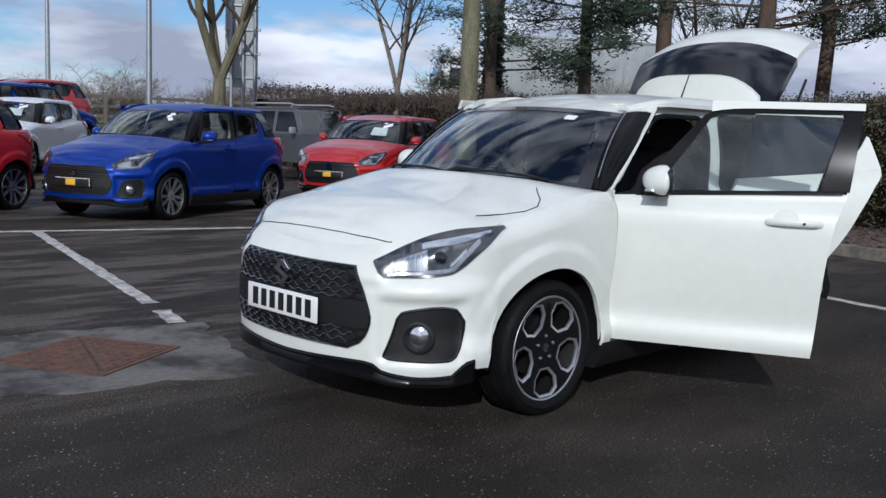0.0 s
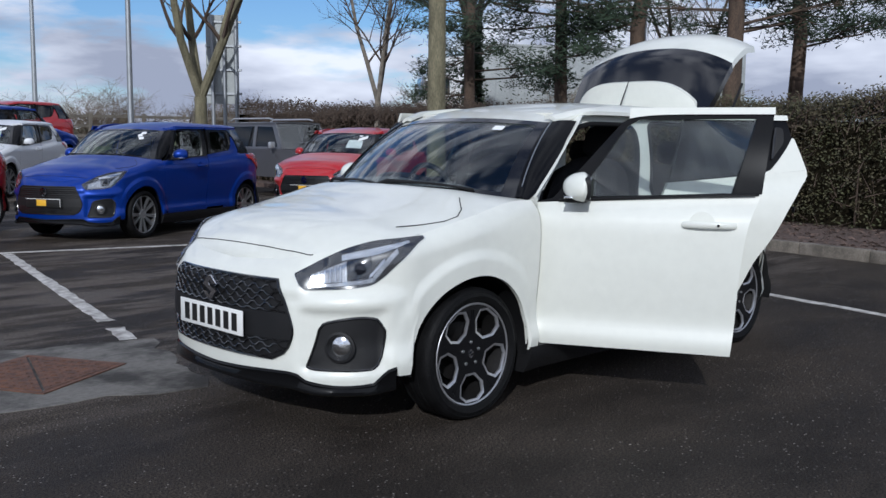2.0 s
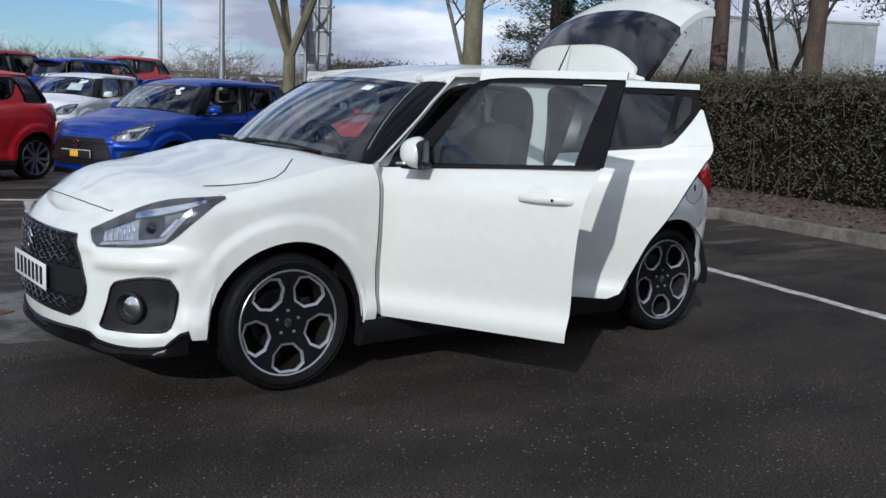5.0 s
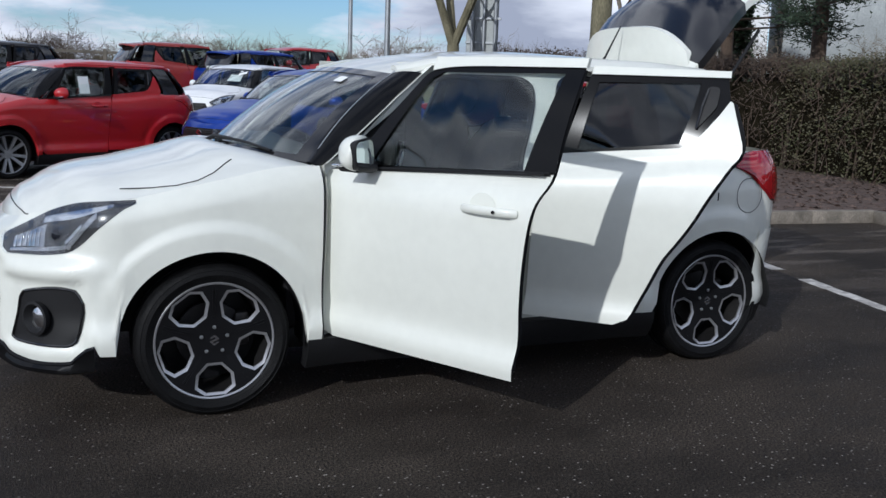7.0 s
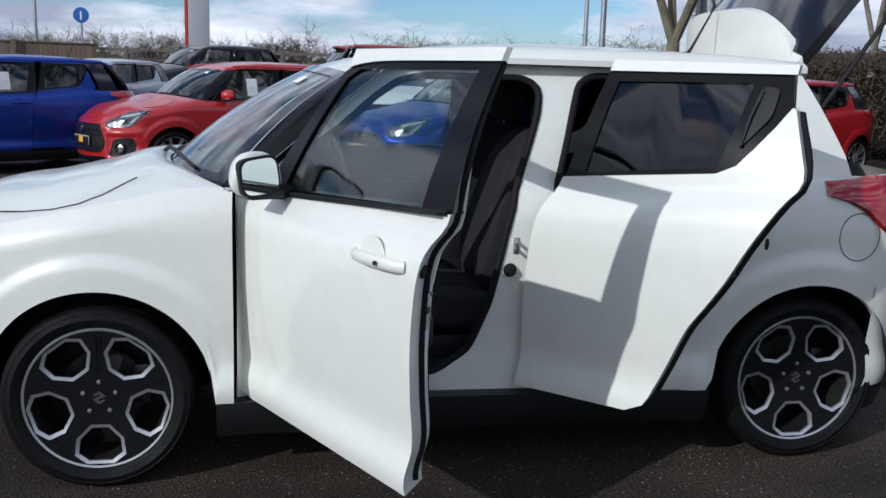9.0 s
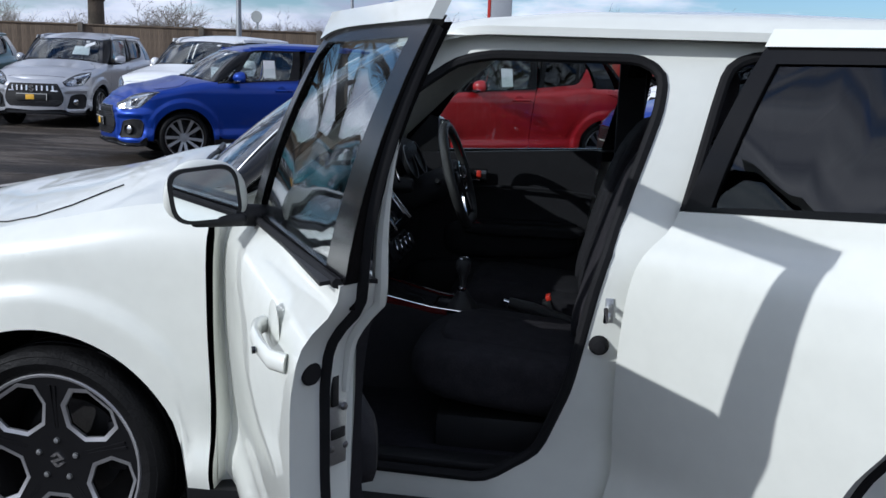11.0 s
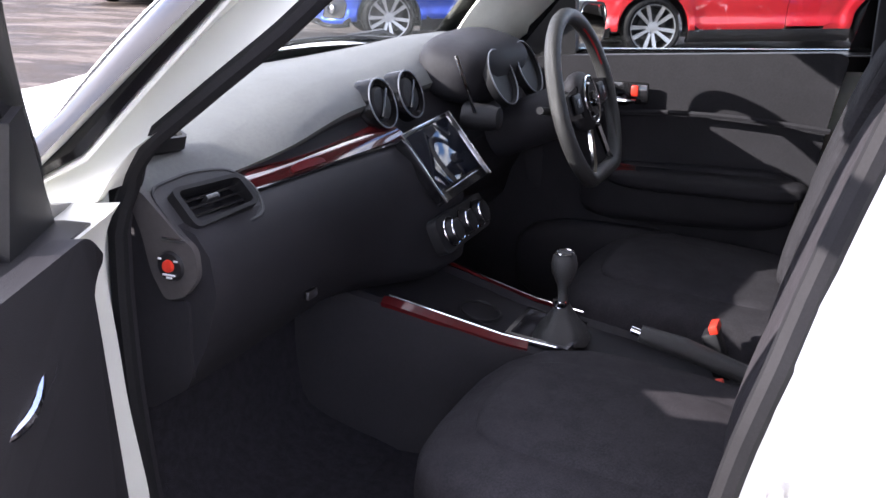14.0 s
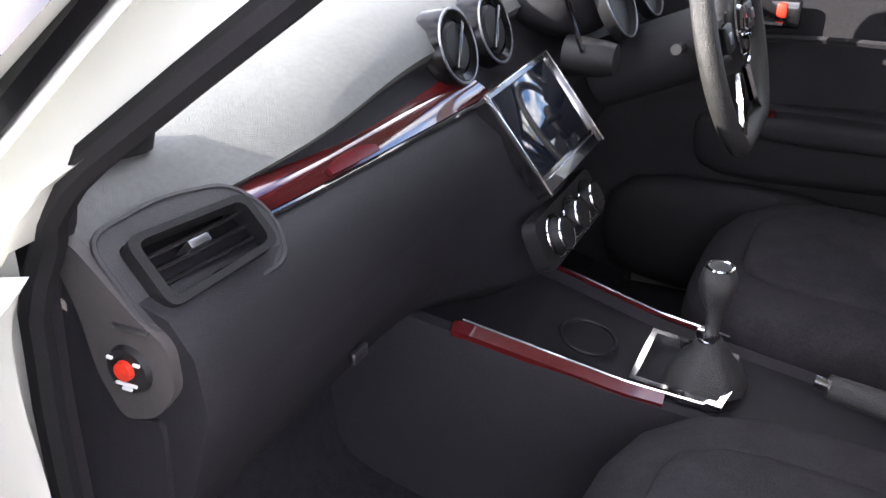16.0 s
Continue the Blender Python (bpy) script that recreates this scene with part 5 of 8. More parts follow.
    def on_bonnet(x, y):
        best = None
        lo_q, hi_q = -0.97, q_cowl
        for _ in range(30):
            mid = (lo_q + hi_q) / 2
            e = skin(mid, top_line(mid))
            back = max(0.0, (e.x + 0.05) / 0.45)
            w = max(-1.0, min(1.0, y / max(e.y, 0.01)))
            if e.x - 0.235 * back * (1 - w * w) < x:
                lo_q = mid
            else:
                hi_q = mid
        e = skin(hi_q, top_line(hi_q))
        w = max(-1.0, min(1.0, y / max(e.y, 0.01)))
        k = min(1.0, e.y / 0.66)
        back = max(0.0, (e.x + 0.05) / 0.45)
        return Vector((x, w * e.y, e.z + (0.086 * k - 0.044 * min(1.0, back) ** 2 * k) * (1 - abs(w) ** 2.4) + 0.004 * k * math.exp(-((abs(w) - 0.62) / 0.14) ** 2)))
    part("bonnet_gap", tube([on_bonnet(x, y) for x, y in line], 0.0028, 5), PLASTIC, car)
    for s in (-1, 1):
        pts = [(-0.325, 0.640), (-0.22, 0.700), (-0.13, 0.742), (-0.05, 0.744), (0.02, 0.700), (0.08, 0.630), (0.11, 0.600)]
        part("bonnet_gap", tube([on_bonnet(x, s * y) + Vector((0, 0, 0.001)) for x, y in pts], 0.0028, 5), PLASTIC, car)
    # windscreen and scuttle
    screen = screen_at
    part("windscreen", slab(screen, 24, 12, Vector((0.6, 0, -0.8)).normalized(), 0.005), GLASS_SCREEN, car, "curved clear windscreen")
    bm = bmesh.new()
    for u0, u1, v0, v1 in ((0.0, 0.045, 0.0, 1.0), (0.955, 1.0, 0.0, 1.0), (0.045, 0.955, 0.93, 1.0), (0.045, 0.955, 0.0, 0.05)):
        slab(lambda u, v: screen(lerp(u0, u1, u), lerp(v0, v1, v), 0.003), 16 if u1 - u0 > 0.5 else 2, 2 if v1 - v0 < 0.5 else 12, Vector((0.6, 0, -0.8)), 0.002, bm)
    part("screen_band", bm, GLOSS_BLACK, car, "black band round the windscreen")
    part("scuttle", sheet(lambda u, v: Vector((0.42 - 0.245 * (1 - (w := 2 * u - 1) * w) - 0.10 * (1 - v) * (1 - 0.55 * w * w), 0.70 * w, 0.998 + 0.026 * (1 - w * w) - 0.012 * (1 - v) + 0.0)), 20, 4, inward=(0, 0, -1), depth=0.03),
         PLASTIC, car, "black scuttle below the windscreen")
    for y0, y1, x0 in ((-0.52, 0.02, 0.27), (0.08, 0.62, 0.22)):
        pts = [screen(0.5 + lerp(y0, y1, k) / 1.4, 0.035 + 0.035 * math.sin(k * 3.1), 0.012) for k in span(0, 1, 8)]
        wp = part("wiper", tube(pts, 0.007, 6), PLASTIC, car, "black windscreen wiper")
        part("wiper_arm", tube([pts[5], (pts[5] + pts[8]) / 2 + Vector((-0.03, 0.05, 0.012)), pts[8] + Vector((-0.05, 0.02, -0.01))], 0.009, 6), PLASTIC, wp)
    part("screen_sticker", slab(lambda u, v: screen(0.905 - 0.035 * u if False else lerp(0.175, 0.225, u), lerp(0.80, 0.87, v), 0.006), 2, 2, Vector((0.6, 0, -0.8)), 0.001), PAPER, car, "small white window sticker")
    # roof
    def roof_f(u, v):
        x = lerp(0.712, 2.46 if opened else 2.60, u)
        w = 2 * v - 1
        x2 = x + (0.100 * abs(w) ** 2.2) * (1 - u) ** 4
        hw = rail_edge(x2) - 0.055
        return Vector((x2, w * hw, roof_z(x) - lerp(0.026, 0.045, ease(u / 0.25)) * abs(w) ** 2.6 - (1 - u) ** 12 * 0.004))
    part("roof", slab(roof_f, 30, 24, (0, 0, -1), 0.02), roof, car, "painted roof")
    part("headlining", sheet(lambda u, v: roof_f(0.02 + 0.96 * u, 0.03 + 0.94 * v) - Vector((0, 0, 0.035)), 12, 10, inward=(0, 0, 1), depth=0.01), HEADLINING, car, "pale roof lining")
    an = part("aerial", tube([(2.30, 0.06, 1.465), (2.33, 0.06, 1.51), (2.42, 0.06, 1.68)], 0.0, 6, taper=[0.012, 0.006, 0.0035]), PLASTIC, car, "short black roof aerial")
    part("aerial_base", lathe([(0.0, 1.485), (0.018, 1.48), (0.03, 1.462), (0.034, 1.445), (0.0, 1.44)], 16, axis="z", at=(2.30, 0.06, 0.01)), PLASTIC, an)
    # tailgate
    def gate_f(u, v, out=0.0):
        w = 2 * u - 1
        z = lerp(1.425, 0.68, v)
        x = table(z, (0.62, 0.80, 1.0, 1.10, 1.25, 1.425), (3.02, 3.03, 2.98, 2.93, 2.80, 2.63))
        hw = table(z, (0.62, 0.80, 1.0, 1.10, 1.30, 1.425), (0.545, 0.565, 0.580, 0.590, 0.57, 0.53))
        return Vector((x - lerp(0.06, 0.12, v) * abs(w) ** 2.6 + out, w * hw, z))
    gate = part("tailgate", slab(gate_f, 20, 20, (-1, 0, 0), 0.04), paint, car, "raised painted tailgate" if opened else "painted tailgate")
    part("rear_window", slab(lambda u, v: gate_f(lerp(-0.004, 1.004, u), lerp(0.06, 0.55 - 0.08 * (2 * u - 1) ** 2, v), 0.006), 24, 8, (-1, 0, 0), 0.05), GLOSS_BLACK, gate, "dark rear window glass")
    def spoiler(u, v):
        w = 2 * u - 1
        return Vector((2.58 + 0.245 * v * (1 - 0.62 * w ** 4), 0.50 * w * (1 - 0.06 * v), 1.445 - 0.02 * v - 0.040 * abs(w) ** 3))
    part("spoiler", slab(spoiler, 20, 8, (0, 0, -1), 0.03), paint, gate, "painted roof spoiler")
    wiper_r = tube([gate_f(0.5, 0.16, 0.02), gate_f(0.35, 0.17, 0.02)], 0.008, 6)
    part("rear_wiper", wiper_r, PLASTIC, gate)
    if opened:
        gate.matrix_basis = Matrix.Translation((2.49, 0.09, 1.450)) @ Matrix.Rotation(radians(-104), 4, "Y") @ Matrix.Translation((-2.60, 0, -1.445))
        for s in (-1, 1):
            part("gas_strut", tube([(2.60, s * 0.54, 1.28), (2.86, s * 0.54, 1.66)], 0.009, 8), PLASTIC, car, "black gas strut")
    part("rear_bumper", sheet(lambda u, v: Vector((1, 1, 1)) * (lambda q, p: Vector((p.x, p.y * (1 if u >= 0.5 else -1), p.z)))(0, skin(2 - abs(2 * u - 1) * 0.9, lerp(0.27, 0.66, v), 0.004)), 40, 8), paint, car, "painted rear bumper")
    part("fuel_flap", tube([(2.612 + 0.078 * math.cos(a), -side(2.60, 0.84 + 0.085 * math.sin(a)) - 0.0005, 0.838 + 0.085 * math.sin(a)) for a in span(0, 2 * math.pi, 28)[:-1]], 0.0016, 5, closed=True), END_CAP, car, "outline of the fuel flap")
    # grille, plate
    grille(car, sport, slots)
    pm = Matrix(((0, 0, -1, -0.862), (-1, 0, 0, 0), (0, 1, 0, 0.478), (0, 0, 0, 1)))
    if plate == "bars":
        pl = part("number_plate", box((0.52, 0.112, 0.006), turn=pm, bevel=0.003), PLATE_WHITE, car, "white plate with plain dark bars")
        bars(pl, pm @ Matrix.Translation((0, 0, 0.002)), 0.46, 0.078, 7, PLATE_BLACK)
    else:
        pl = part("number_plate", box((0.52, 0.112, 0.006), turn=pm, bevel=0.003), PLATE_BLACK, car, "black sales plate with a yellow card")
        part("plate_edge", box((0.50, 0.006, 0.003), turn=pm @ Matrix.Translation((0, 0.046, 0.004))), PLATE_WHITE, pl)
        part("plate_edge", box((0.006, 0.095, 0.003), turn=pm @ Matrix.Translation((0.247, 0, 0.004))), PLATE_WHITE, pl)
        part("yellow_card", box((0.14, 0.075, 0.003), turn=pm @ Matrix.Translation((-0.03, 0, 0.005)), bevel=0.001), YELLOW, pl)
    if paper:
        part("price_sheet", prism([(1.03, 1.05), (1.18, 1.05), (1.18, 1.27), (1.03, 1.27)], lambda a, b, c: Vector((a, -(side(a, b, -0.02) - c), b)), 0.002), PAPER, car, "white price sheet inside the side window")
    if sticker:
        for k, (u0, v0) in enumerate(((0.155, 0.60), (0.185, 0.70), (0.165, 0.80))):
            part("screen_sticker", slab(lambda u, v: screen(u0 + 0.045 * u + 0.02 * v, lerp(v0, v0 + 0.09, v) - 0.03 * u, 0.006), 2, 2, Vector((0.6, 0, -0.8)), 0.001), PAPER, car, "white windscreen sticker")
    if card:
        part("screen_card", slab(lambda u, v: screen(lerp(0.16, 0.36, u), lerp(0.30, 0.66, v), -0.02), 3, 3, Vector((0.6, 0, -0.8)), 0.002), PAPER, car, "white card behind the windscreen")
        part("screen_sticker", slab(lambda u, v: screen(lerp(0.10, 0.22, u), lerp(0.72, 0.88, v) - 0.18 * u, 0.006), 3, 2, Vector((0.6, 0, -0.8)), 0.001), PAPER, car, "white windscreen sticker")
    # floor
    part("underbody", box((2.9, 1.25, 0.10), (1.25, 0, 0.24), 0.03), PLASTIC, car, "dark underbody")
    part("nose_core", box((0.10, 1.1, 0.40), (-0.62, 0, 0.45), 0.03), PLASTIC, car)
    part("bulkhead", box((0.06, 1.25, 0.62), (0.36, 0, 0.60), 0.02), TRIM, car)
    return car


def cabin(car):
    """Dark seats and dash, as seen through closed windows."""
    part("dash", box((0.42, 1.26, 0.26), (0.62, 0, 0.84), 0.07, 3), TRIM, car)
    part("cabin_floor", box((2.1, 1.3, 0.04), (1.5, 0, 0.32), 0.01), CARPET, car)
    for s in (-1, 1):
        seat = part("front_seat", box((0.50, 0.50, 0.16), (1.20, s * 0.36, 0.50), 0.06, 3), CLOTH, car, "dark cloth front seat")
        part("backrest", box((0.13, 0.48, 0.62), (1.46, s * 0.36, 0.86), 0.05, 3, turn=Matrix.Rotation(radians(14), 4, "Y")), CLOTH, seat)
        part("headrest", box((0.09, 0.25, 0.17), (1.56, s * 0.36, 1.26), 0.04, 3), CLOTH, seat)
    part("rear_bench", box((0.16, 1.20, 0.62), (2.25, 0, 0.85), 0.05, 3, turn=Matrix.Rotation(radians(18), 4, "Y")), CLOTH, car)
    part("steering_wheel", tube([(0.86 + 0.08 * math.sin(a), 0.36 + 0.18 * math.cos(a), 0.95 + 0.16 * math.sin(a)) for a in span(0, 2 * math.pi, 20)[:-1]], 0.014, 6, closed=True), LEATHER, car)


main_car = hatchback("white_hatchback", "pearl white five-door hatchback, both near doors and tailgate open", PEARL, sport=True, opened=True)


# ---- inside the open car ----
def front_seat(car, y):
    out = -1 if y < 0 else 1
    seat = part("front_seat", pillow((0.60, 0.50, 0.17), (1.150, y, 0.520), 3.6, Matrix.Rotation(radians(5), 4, "Y"),
                                     lambda c: (0, 0, (0.030 * abs(c.y) ** 4 - 0.020 * max(0, -c.x) ** 3) * (1 if c.z > 0 else 0))), CLOTH, car, "black cloth sports seat with padded bolsters")
    part("cushion_panel", pillow((0.42, 0.31, 0.06), (1.140, y, 0.588), 4.0, Matrix.Rotation(radians(5), 4, "Y")), CLOTH, seat)
    lean = Matrix.Rotation(radians(17), 4, "Y")
    part("backrest", pillow((0.18, 0.50, 0.66), (1.445, y, 0.86), 3.4, lean, lambda c: (-0.055 * abs(c.y) ** 4 * (1 if c.x < 0 else 0), -0.04 * c.y * max(0, c.z) ** 2, 0)), CLOTH, seat)
    part("back_panel", pillow((0.06, 0.28, 0.50), (1.372, y, 0.86), 4.0, lean), CLOTH, seat)
    part("headrest", pillow((0.11, 0.27, 0.19), (1.60, y, 1.265), 3.5, lean), CLOTH, seat)
    for dy in (-0.05, 0.05):
        part("headrest_post", tube([(1.555, y + dy, 1.10), (1.585, y + dy, 1.20)], 0.006, 8), STEEL, seat)
    part("seat_base", box((0.48, 0.42, 0.14), (1.18, y, 0.36), 0.02), PLASTIC, seat)
    return seat


def air_vent(parent, name, m, w, h, slats, centre_tab=True):
    """A rectangular outlet with slats; m puts its face (x across, y up, z out) in place."""
    out = part(name, prism(rounded([(-w / 2, -h / 2), (w / 2, -h / 2 * 0.8), (w / 2, h / 2 * 0.8), (-w / 2, h / 2)], h * 0.2),
                           lambda a, b, c: m @ Vector((a, b, c)), 0.02,
                           holes=[rounded([(-w / 2 * 0.86, -h / 2 * 0.80), (w / 2 * 0.88, -h / 2 * 0.62), (w / 2 * 0.88, h / 2 * 0.62), (-w / 2 * 0.86, h / 2 * 0.80)], h * 0.15)]), PLASTIC, parent, "black air vent")
    part("vent_back", box((w * 0.9, h * 0.8, 0.004), turn=m @ Matrix.Translation((0, 0, -0.022))), RUBBER, out)
    for k in range(slats):
        y = (k + 0.5) / slats * h * 0.74 - h * 0.37
        part("slat", box((w * 0.86, 0.004, 0.024), turn=m @ Matrix.Translation((0, y, -0.004)) @ Matrix.Rotation(radians(20), 4, "X"), bevel=0.0012), GLOSS_BLACK, out)
    if centre_tab:
        part("vent_tab", box((w * 0.18, 0.008, 0.03), turn=m @ Matrix.Translation((-w * 0.02, h * 0.10, 0.002)), bevel=0.002), STEEL, out)
    return out


def frame_at(at, across, up):
    x, y = Vector(across).normalized(), Vector(up).normalized()
    z = x.cross(y).normalized()
    y = z.cross(x)
    m = Matrix((x, y, z)).transposed().to_4x4()
    return Matrix.Translation(at) @ m


def interior(car):
    part("cabin_floor", box((2.1, 1.36, 0.03), (1.45, 0, 0.325), 0.008), CARPET, car, "black carpet")
    part("footwell", sheet(lambda u, v: Vector((table(v, (0, 0.4, 1), (0.66, 0.46, 0.42)), lerp(-0.70, 0.70, u), table(v, (0, 0.4, 1), (0.342, 0.42, 0.80)))), 6, 12, inward=(-1, 0, 0), depth=0.01), CARPET, car)
    part("sill_trim", box((0.86, 0.07, 0.03), (0.98, -0.665, 0.350), 0.01), PLASTIC, car, "black sill plate")
    for s in (1,):
        part("side_lining", box((1.2, 0.02, 0.6), (2.2, s * 0.70, 0.7), 0.005), TRIM, car)
    # dashboard: one long rolled section
    def dash_profile(y):
        hump = math.exp(-((y - 0.34) / 0.20) ** 2)
        mid = math.exp(-((y - 0.02) / 0.13) ** 2)
        edge = max(0.0, (abs(y) - 0.55) / 0.12)
        low = 0.052 * ease((-y - 0.12) / 0.42)
        fore = 0.034 * ease((-y - 0.30) / 0.26)
        return [(0.16, 1.016 - 0.03 * abs(y) - 0.3 * low), (0.30, 1.036 - 0.01 * abs(y) - 0.6 * low), (0.42, 1.050 + 0.012 * hump - low), (0.52, 1.042 + 0.02 * hump - low), (0.575 - fore, 1.018 + 0.01 * hump - low), (0.592 - fore, 0.998 - 0.8 * low),
                (0.584 - fore, 0.986 - 0.7 * low), (0.580 - fore, 0.978 - 0.5 * low), (0.592 - 0.7 * fore, 0.958 - 0.3 * low), (0.606 - 0.4 * fore, 0.934), (0.628, 0.922), (0.648 + 0.03 * mid, 0.893), (0.655 + 0.05 * mid, 0.84), (0.630 + 0.10 * mid, 0.76), (0.590 + 0.13 * mid, 0.69),
                (0.53 + 0.14 * mid, 0.65), (0.44, 0.63)]
    ys = span(-0.640, 0.69, 54)

    def dash_shell(first, last):
        bm = bmesh.new()
        rows = []
        for y in ys:
            side_drop = 0.02 * max(0.0, (abs(y) - 0.60) / 0.08) ** 2
            rows.append([bm.verts.new((x - side_drop, y, z - side_drop * 0.6)) for x, z in dash_profile(y)[first:last]])
        for i in range(len(ys) - 1):
            for j in range(len(rows[0]) - 1):
                bm.faces.new((rows[i][j], rows[i + 1][j], rows[i + 1][j + 1], rows[i][j + 1]))
        bm.faces.new(rows[0])
        bm.faces.new(rows[-1][::-1])
        return bm
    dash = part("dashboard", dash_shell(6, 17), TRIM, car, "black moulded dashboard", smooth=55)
    # same black moulding as the face; its paler colour stands in for sunlight
    part("dash_top", dash_shell(0, 7), TRIM_SUNLIT, dash, "grained dark dashboard top with sunlight put into its colour", smooth=55)
    # end cap beside the door
    cap = rounded([(0.515, 0.985), (0.548, 0.972), (0.604, 0.918), (0.628, 0.902), (0.630, 0.862), (0.606, 0.832), (0.572, 0.822), (0.552, 0.860), (0.542, 0.915)], 0.012)
    endcap = part("end_cap", prism(cap, lambda a, b, c: Vector((a, -0.650 + c, b)), 0.012), END_CAP, dash, "grey end cap of the dashboard")
    part("airbag_switch", lathe([(0.0, -0.008), (0.019, -0.007), (0.022, 0.0), (0.0, 0.0)], 24, at=(0.588, -0.648, 0.874)), PLASTIC, endcap)
    part("red_dial", lathe([(0.0, -0.013), (0.008, -0.012), (0.009, -0.006), (0.0, -0.006)], 20, at=(0.588, -0.648, 0.876)), RED_PLASTIC, endcap, "small red key switch")
    for dx, dz, w in ((-0.013, 0.009, 0.005), (0.013, 0.008, 0.006), (0.0, -0.0125, 0.020), (0.0, -0.0165, 0.009)):
        part("mark_bar", box((w, 0.002, 0.0022), (0.588 + dx, -0.657, 0.876 + dz)), PAPER, endcap)
    part("cap_line", box((0.034, 0.003, 0.003), (0.596, -0.652, 0.912)), STEEL, endcap)
    part("side_panel", prism(rounded([(0.40, 1.000), (0.512, 0.988), (0.540, 0.915), (0.552, 0.855), (0.572, 0.818), (0.606, 0.826), (0.600, 0.70), (0.44, 0.66)], 0.015), lambda a, b, c: Vector((a, -0.645 + c, b)), 0.010), TRIM, dash, "black end of the dashboard")
    # corner vent, and the small demister vent on top
    vm = frame_at((0.596, -0.566, 0.936), (0.16, 1, 0.02), (-0.72, 0.0, 0.70))
    air_vent(dash, "side_vent", vm, 0.124, 0.066, 4)
    part("vent_wheel", box((0.010, 0.030, 0.014), turn=vm @ Matrix.Translation((-0.056, -0.006, 0.004)), bevel=0.003), STEEL, dash, "small thumb wheel beside the vent")
    pod_out = rounded([(-0.078, -0.046), (0.072, -0.040), (0.088, 0.004), (0.066, 0.044), (0.0, 0.056), (-0.078, 0.050)], 0.022)
    pod_in = rounded([(-0.062, -0.033), (0.062, -0.027), (0.062, 0.027), (-0.062, 0.033)], 0.010)
    part("vent_surround", prism(pod_out, lambda a, b, c: vm @ Vector((a, b, 0.006 - 0.4 * (a * a + b * b) - c)), 0.050, holes=[pod_in]), DASH_TRIM, dash, "moulded surround of the corner vent", smooth=60)
    part("surround_edge", tube([vm @ Vector((a, b, 0.005 - 0.4 * (a * a + b * b))) for a, b in pod_out], 0.003, 6, closed=True), DASH_TRIM, dash)
    air_vent(dash, "demister_vent", frame_at((0.480, -0.540, 1.006), (0.30, 1, -0.10), (-1, 0.28, 0.30)), 0.085, 0.062, 4, False)
    # red trim strip along the face
    def strip(u, v):
        low_edge = Vector((lerp(0.594, 0.628, u ** 0.7), lerp(-0.498, -0.020, u), 0.938 - 0.010 * u))
        top_edge = Vector((lerp(0.568, 0.590, u), lerp(-0.508, -0.060, u), lerp(0.952, 0.961, u)))
        p = low_edge.lerp(top_edge, v)
        return p + Vector((0.6, 0, 0.8)) * 0.006 * math.sin(v * math.pi)
    part("trim_strip", slab(lambda u, v: strip(u, v * 0.66), 30, 6, (-1, 0, 0), 0.008), RED_GLOSS, dash, "glossy red trim strip")
    part("red_edge", slab(lambda u, v: strip(u, 0.66 + 0.34 * v), 30, 3, (-1, 0, 0), 0.006), RED_TRIM, dash, "matt red upper edge")
    part("trim_edge", tube([strip(u, 0) + Vector((0.003, 0, -0.003)) for u in span(0, 1, 24)], 0.003, 6), GLOSS_BLACK, dash)
    part("glovebox_button", slab(lambda u, v: strip(lerp(0.26, 0.44, u), lerp(0.06, 0.40 - 0.16 * abs(2 * u - 1) ** 3, v)) + Vector((0.003, 0, 0.003)), 8, 3, (-1, 0, -1), 0.003), RED_PLASTIC_DARK, dash, "dark red panel in the trim strip")
    part("glovebox_latch", box((0.010, 0.030, 0.016), (0.628, -0.376, 0.742), 0.004), STEEL, dash, "small glovebox latch")
    # round centre vents
    for y, x in ((-0.060, 0.598), (0.050, 0.602)):
        m = frame_at((x, y, 0.994), (0.0, 1, 0), (-0.35, 0, 1))
        rv = None
        for nm, prof, mt, closed in (("round_vent", [(0.034, 0.0), (0.043, 0.004), (0.047, 0.0), (0.052, -0.03), (0.038, -0.03)], FRAME_BLACK, True),
                                     ("vent_disc", [(0.0, 0.004), (0.028, 0.002), (0.034, -0.004), (0.0, -0.01)], PLASTIC, False)):
            bm = lathe(prof, 32, axis="z", closed=closed)
            bmesh.ops.transform(bm, matrix=m, verts=bm.verts)
            rv = part(nm, bm, mt, dash if rv is None else rv, "round black air vent" if rv is None else "")
        part("vent_bar", box((0.066, 0.006, 0.010), turn=m @ Matrix.Rotation(radians(48), 4, "Z") @ Matrix.Translation((0, 0, 0.003)), bevel=0.002), GLOSS_BLACK, rv)
        part("vent_ring", tube([m @ Vector((0.046 * math.cos(a), 0.046 * math.sin(a), 0.003)) for a in span(0, 2 * math.pi, 32)[:-1]], 0.0018, 5, closed=True), STEEL, rv)
    # touch screen
    m = frame_at((0.690, 0.024, 0.888), (0.03, 1, 0.05), (-0.62, 0.0, 0.80))
    sc = part("touch_screen", prism(rounded([(-0.098, -0.072), (0.098, -0.072), (0.102, 0.072), (-0.102, 0.072)], 0.006), lambda a, b, c: m @ Vector((a, b, c)), -0.02), GLOSS_BLACK, dash, "touch screen in a bright frame")
    part("screen_glass", box((0.178, 0.116, 0.003), turn=m @ Matrix.Translation((0, 0.008, 0.001)), bevel=0.001), SCREEN, sc)
